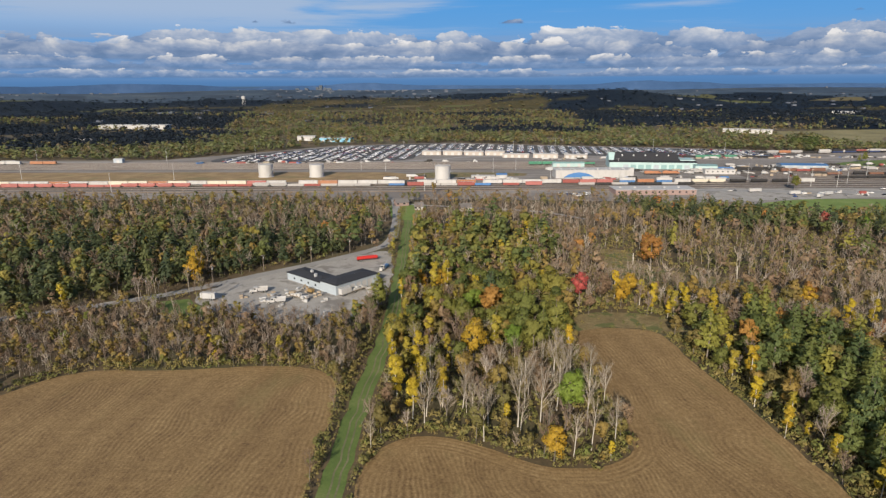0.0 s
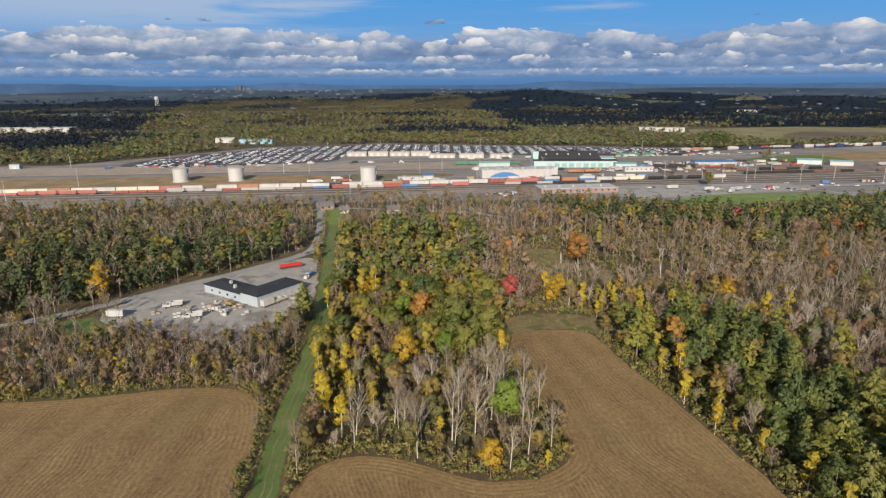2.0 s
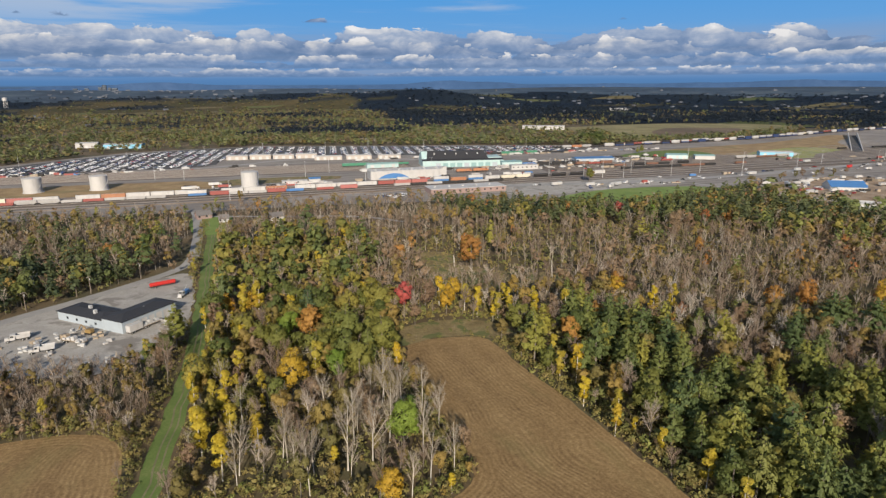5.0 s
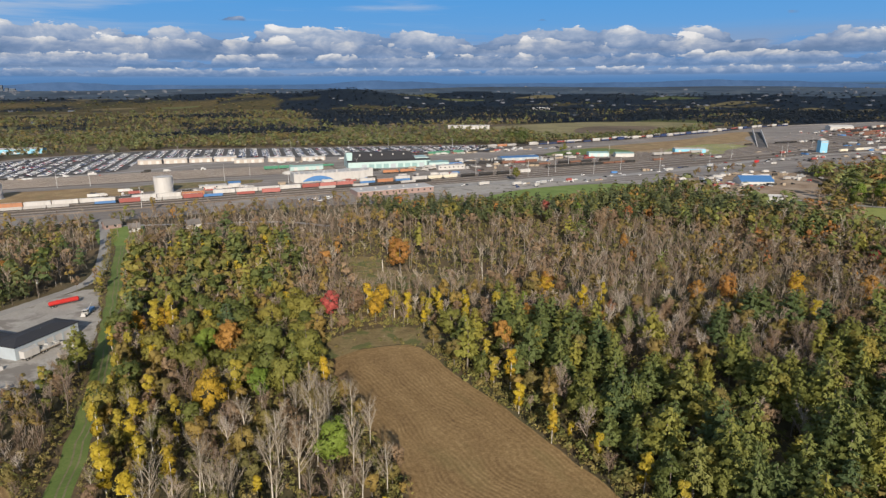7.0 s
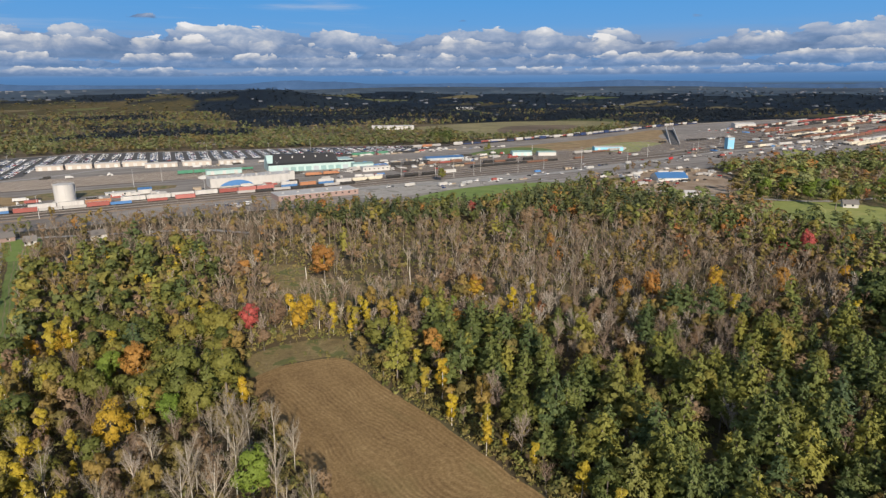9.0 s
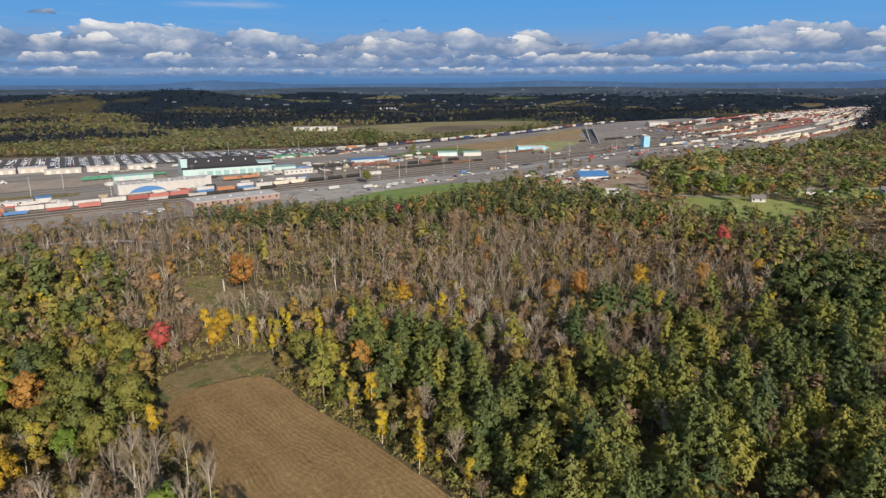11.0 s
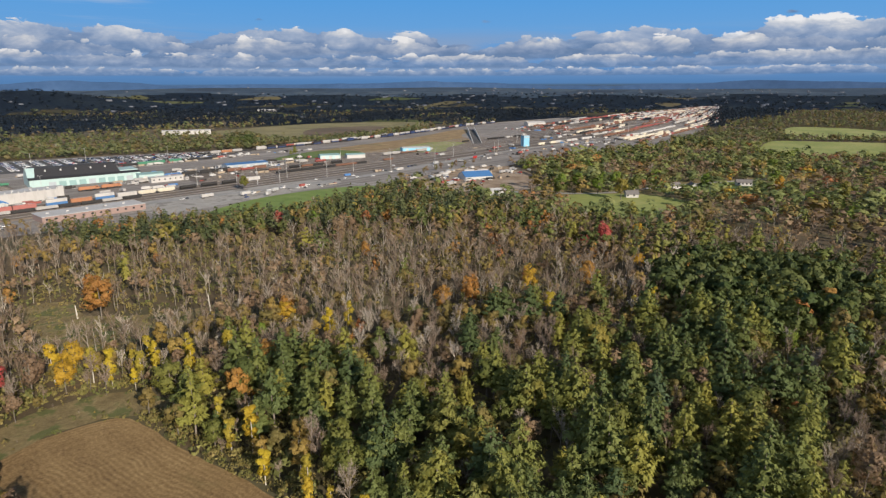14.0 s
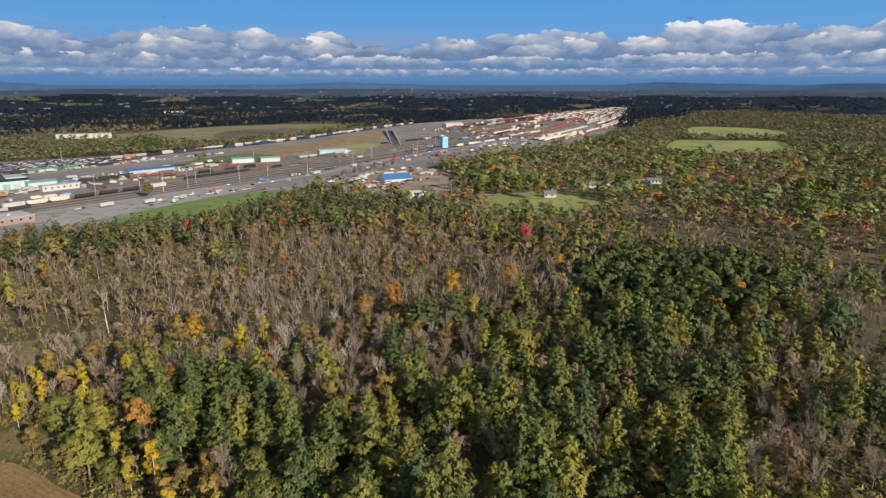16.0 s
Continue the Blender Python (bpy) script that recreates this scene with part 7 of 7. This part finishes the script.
part("bucket", g, M_YELLOW, ob)
wheel_set(ob, [(-1.0, -0.9), (-1.0, 0.9), (0.9, -0.9), (0.9, 0.9)], 0.6)
ob = thing("excavator", pose(-66.5, 295.5, 0, 0, 0, 150), "dull ochre excavator beside the garage", "excavator")
for s in (-1, 1):
    g = Geo()
    g.box(-1.8, s * 1.0 - 0.3, 0, 1.8, s * 1.0 + 0.3, 0.8, bev=0.25)
    part("crawler", g, M_DARK, ob)
g = Geo()
g.box(-1.7, -1.2, 0.9, 1.2, 1.2, 2.2, bev=0.2)
part("body", g, M_OCHRE, ob)
g = Geo()
g.tube((1.0, 0, 1.8), (3.6, 0, 4.0), 0.25, 0.2, 6)
g.tube((3.6, 0, 4.0), (5.2, 0, 1.4), 0.2, 0.14, 6)
part("arm", g, M_OCHRE, ob)
pile_spots = [(-99, 289, "timber"), (-86, 291, "timber"), (-83, 286, "white"), (-76, 276, "white"), (-66, 282, "grey"), (-61, 290, "timber"), (-57, 284, "white"), (-90, 300, "timber"), (-78, 293, "grey"), (-40, 302, "white"), (-37, 296, "grey"), (-53, 262, "white"), (-61, 262, "grey"), (-68, 297, "timber"), (-86, 282, "grey"), (-46, 295, "timber"), (-72, 300, "grey")]
for i, (x, y, c) in enumerate(pile_spots):
    ob = thing("crate_stack", pose(x, y, 0, 0, 0, 37 * i), f"stack of {c} crates and scrap on the gravel", "crates", group="stacks in the truck yard")
    for k in range(3 + i % 3):
        g = Geo()
        g.box(-0.9, -0.55, 0, 0.9, 0.55, 0.7, bev=0.05)
        o = part("crate", g, {"timber": M_TIMBER, "white": M_WHITE, "grey": M_GALV}[c], ob)
        o.matrix_basis = pose(2.0 * (k % 2) + dice.uniform(-0.3, 0.3), dice.uniform(-1.4, 1.4) if k < 2 else 0, 0.0 if k < 2 else 0.7 * (k - 1), 0, 0, dice.uniform(-25, 25))

# city towers on the horizon, and the water tower
for i, (x, h, w) in enumerate(((-905, 26, 20), (-880, 40, 22), (-850, 24, 18), (-985, 20, 20), (-1050, 18, 24), (-820, 20, 30))):
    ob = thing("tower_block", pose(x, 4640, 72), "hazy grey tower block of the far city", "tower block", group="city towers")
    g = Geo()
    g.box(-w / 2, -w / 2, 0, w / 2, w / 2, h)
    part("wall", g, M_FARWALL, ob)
    for k in range(int(h / 8)):
        g = Geo()
        g.box(-w / 2 - 0.2, -w / 2 - 0.3, 3 + 8 * k, w / 2 + 0.2, -w / 2, 6 + 8 * k)
        part("window_band", g, M_GLASS, ob)
ob = thing("water_tower", pose(-1010, 3240, 8), "white water tower above the far woods", "water tower")
for i in range(6):
    a = i * math.pi / 3
    g = Geo()
    g.tube((math.cos(a) * 9, math.sin(a) * 9, 0), (math.cos(a) * 7, math.sin(a) * 7, 34), 0.7, 0.6, 6)
    part("leg", g, M_WHITE, ob)
g = Geo()
g.tube((0, 0, 33), (0, 0, 35), 5, 10, 20)
g.tube((0, 0, 35), (0, 0, 47), 10, 10, 20)
g.tube((0, 0, 47), (0, 0, 50), 10, 2, 20)
part("bowl", g, M_WHITE, ob)

# ---- parked cars ----
CAR_PAINT = [plain("car_white", (0.78, 0.78, 0.78), 0.25, vary=0.03, dirty=0.05), plain("car_silver", (0.42, 0.43, 0.44), 0.3, 0.3, vary=0.03, dirty=0.05), plain("car_black", (0.018, 0.018, 0.02), 0.2, vary=0.02, dirty=0.05),
             plain("car_grey", (0.14, 0.145, 0.155), 0.25, vary=0.03, dirty=0.05), plain("car_blue", (0.03, 0.07, 0.22), 0.25, vary=0.03, dirty=0.05), plain("car_red", (0.33, 0.02, 0.02), 0.25, vary=0.03, dirty=0.05)]
CAR_WORD = ["white", "silver", "black", "grey", "blue", "red"]


def car_shape(g, m=None, slots=(0, 1, 2)):
    """Lower body, glazed cabin and wheels of a saloon or van, as one or as several meshes."""
    def put(pts):
        return [m @ Vector(p) for p in pts] if m else pts
    body, glass, tyre = slots
    prof = [(-2.25, 0.35), (2.25, 0.35), (2.3, 0.75), (1.2, 0.95), (-1.9, 0.98), (-2.3, 0.85)]
    g.hull(put([(x, -0.88, z) for x, z in prof]), put([(x, 0.88, z) for x, z in prof]), body)
    cab = [(-1.8, 0.96), (1.15, 0.94), (0.4, 1.42), (-1.3, 1.45)]
    g.hull(put([(x, -0.8, z) for x, z in cab]), put([(x, 0.8, z) for x, z in cab]), glass)
    g.hull(put([(-1.25, -0.66, 1.44), (0.35, -0.66, 1.44), (0.35, 0.66, 1.44), (-1.25, 0.66, 1.44)]), put([(-1.2, -0.6, 1.5), (0.3, -0.6, 1.5), (0.3, 0.6, 1.5), (-1.2, 0.6, 1.5)]), body)
    for x in (-1.4, 1.4):
        g.hull(put([(x - 0.3, -0.9, 0.0), (x + 0.3, -0.9, 0.0), (x + 0.3, 0.9, 0.0), (x - 0.3, 0.9, 0.0)]), put([(x - 0.3, -0.9, 0.55), (x + 0.3, -0.9, 0.55), (x + 0.3, 0.9, 0.55), (x - 0.3, 0.9, 0.55)]), tyre)


def car_thing(k):
    ob = thing("parked_car", pose(0, 0, 0), f"{CAR_WORD[k]} parked car on the asphalt", "car", group="parked cars")
    prof = [(-2.25, 0.35), (2.25, 0.35), (2.3, 0.75), (1.2, 0.95), (-1.9, 0.98), (-2.3, 0.85)]
    g = Geo()
    g.hull([(x, -0.88, z) for x, z in prof], [(x, 0.88, z) for x, z in prof])
    g.hull([(-1.25, -0.66, 1.44), (0.35, -0.66, 1.44), (0.35, 0.66, 1.44), (-1.25, 0.66, 1.44)], [(-1.2, -0.6, 1.5), (0.3, -0.6, 1.5), (0.3, 0.6, 1.5), (-1.2, 0.6, 1.5)])
    part("body", g, CAR_PAINT[k], ob)
    g = Geo()
    cab = [(-1.8, 0.96), (1.15, 0.94), (0.4, 1.42), (-1.3, 1.45)]
    g.hull([(x, -0.8, z) for x, z in cab], [(x, 0.8, z) for x, z in cab])
    part("cabin", g, M_GLASS, ob, "dark glazed cabin")
    g = Geo()
    for x in (-1.4, 1.4):
        g.tube((x, -0.9, 0.32), (x, 0.9, 0.32), 0.32, 0.32, 8)
    g.box(-1.6, -0.4, 0.24, 1.6, 0.4, 0.34)
    part("chassis", g, M_TYRE, ob, "dark wheels and underbody")
    return ob


LOT_CARS = [(-318, 858), (-60, 872), (-40, 920), (-34, 962), (110, 962), (330, 915), (440, 910), (550, 937), (470, 980), (380, 1012), (212, 1060), (20, 1120), (-160, 1075), (-290, 950)]


def park():
    spots = []
    col = 0
    x = -300.0
    while x < 540:
        for side in (-2.7, 2.7):
            y = 858.0
            while y < 1120:
                dense = 0.78 if noise.noise((x * 0.02, y * 0.012, 5.0)) > -0.28 else 0.2
                if dice.random() < dense:
                    spots.append((x + side + (y - 860) * 0.12, y, 0 if side < 0 else 180))
                y += 3.1
        x += 17.0
    for k in range(30):
        spots.append((-300 + 3.0 * k + dice.uniform(-0.4, 0.4), 852 + 0.12 * k, 90))
    for k in range(24):
        spots.append((110 + dice.uniform(0, 40), 572 + dice.uniform(0, 20), dice.choice((0, 90))))
    for k in range(12):
        spots.append((270 + dice.uniform(0, 150), 560 + dice.uniform(0, 40), dice.choice((0, 90, 20))))
    for k in range(22):
        spots.append((420 + dice.uniform(0, 600), 590 + dice.uniform(0, 40), dice.choice((0, 10, 90))))
    for k in range(14):
        spots.append((350 + dice.uniform(0, 560), 578 + 0.03 * k + dice.uniform(0, 30), dice.choice((0, 10, 90))))
    for k in range(30):
        spots.append((405 + dice.uniform(0, 90), 750 + dice.uniform(-14, 40), dice.choice((0, 82, 90))))
    for k in range(24):
        spots.append((500 + dice.uniform(0, 90), 452 + dice.uniform(0, 60), dice.uniform(0, 180)))
    xs, ys = np.array([s[0] for s in spots]), np.array([s[1] for s in spots])
    ok = inside(LOT_CARS, xs, ys) | (ys < 857)
    for poly in ((-36, 930, 96, 950), (84, 880, 216, 910)):
        ok &= ~((xs > poly[0]) & (xs < poly[2]) & (ys > poly[1]) & (ys < poly[3]))
    ok &= ~((xs > 155) & (xs < 245) & (ys > 575) & (ys < 606))
    spots = [s for s, o in zip(spots, ok) if o]
    spots.sort(key=lambda s: s[1])
    made = {}
    joined = Geo()
    for i, (x, y, a) in enumerate(spots):
        k = dice.choices(range(6), (46, 12, 18, 12, 7, 5))[0]
        m = pose(x, y, 0.16, 0, 0, a + dice.uniform(-3, 3))
        if i < 240:
            if k not in made:
                made[k] = car_thing(k)
                made[k].matrix_basis = m
            else:
                copy_thing(made[k], m)
        else:
            car_shape(joined, m, (k, 6, 7))
    structure("car_rows", joined, CAR_PAINT + [M_GLASS, M_TYRE], "long rows of parked cars in many colours", "cars", kind="stuff")


def yard_clutter():
    """Vans, trucks, containers, spare parts and stacks strewn round the shops and along the service roads, joined."""
    mats = [M_WHITE, M_GALV, M_DARK, M_TIMBER, M_BLUE, M_RED, PAINT["brick"], PAINT["orange"], M_YELLOW, PAINT["grey"], M_GLASS, M_TYRE]
    g = Geo()

    def lorry(m, ln, hue):
        def at(ring):
            return [m @ Vector(p) for p in ring]

        def block(x0, y0, z0, x1, y1, z1, slot):
            g.hull(at([(x0, y0, z0), (x1, y0, z0), (x1, y1, z0), (x0, y1, z0)]), at([(x0, y0, z1), (x1, y0, z1), (x1, y1, z1), (x0, y1, z1)]), slot)
        block(-ln / 2, -1.2, 1.0, ln / 2 - 2.4, 1.2, 3.4, hue)
        g.hull(at([(ln / 2 - 2.1, -1.1, 0.6), (ln / 2, -1.1, 0.6), (ln / 2, 1.1, 0.6), (ln / 2 - 2.1, 1.1, 0.6)]), at([(ln / 2 - 2.1, -1.0, 2.7), (ln / 2 - 0.5, -1.0, 2.7), (ln / 2 - 0.5, 1.0, 2.7), (ln / 2 - 2.1, 1.0, 2.7)]), 0)
        for x in (-ln / 2 + 1.5, ln / 2 - 1.2):
            block(x - 0.5, -1.15, 0.0, x + 0.5, 1.15, 1.0, 11)
    zones = ((16, 674, 110, 681, 16), (112, 671, 330, 688, 34), (126, 722, 220, 764, 40), (215, 716, 345, 746, 34), (340, 690, 430, 800, 60), (430, 742, 560, 800, 50), (440, 578, 980, 616, 26), (640, 640, 1000, 700, 24),
             (500, 455, 650, 540, 70), (960, 560, 1220, 650, 70), (1180, 820, 1400, 930, 50), (330, 566, 430, 604, 12), (-330, 842, 60, 852, 30), (130, 866, 430, 882, 50), (-60, 676, -14, 706, 10), (340, 868, 620, 900, 40), (1010, 690, 1300, 800, 60))
    for x0, y0, x1, y1, count in zones:
        for _ in range(count):
            x, y, a = dice.uniform(x0, x1), dice.uniform(y0, y1), dice.choice((0, 0, 90, -8, 8, dice.uniform(0, 180)))
            m = pose(x, y, 0.18, 0, 0, a)
            what = dice.random()
            if what < 0.34:
                car_shape(g, m, (dice.choice((0, 0, 1, 2, 9, 2, 1, 9, 5)), 10, 11))
            elif what < 0.52:
                lorry(m, dice.uniform(6, 13), dice.choice((0, 0, 1, 9, 6)))
            else:
                hue = dice.choice((0, 1, 2, 3, 3, 2, 9, 9, 2, 1, 6, 9, 3, 4))
                for k in range(dice.choice((1, 1, 2, 3))):
                    w, d, h = dice.uniform(0.8, 5.5), dice.uniform(0.8, 1.4), dice.uniform(0.7, 2.6)
                    q = m @ pose(dice.uniform(-3, 3), 3.2 * k, 0, 0, 0, dice.uniform(-12, 12))
                    g.hull([q @ Vector(p) for p in ((-w, -d, 0), (w, -d, 0), (w, d, 0), (-w, d, 0))], [q @ Vector(p) for p in ((-w + 0.1, -d + 0.1, h), (w - 0.1, -d + 0.1, h), (w - 0.1, d - 0.1, h), (-w + 0.1, d - 0.1, h))], hue)
    structure("yard_clutter", g, mats, "vans, lorries, containers and stacked parts strewn round the shops", "yard clutter", kind="stuff")


park()
yard_clutter()
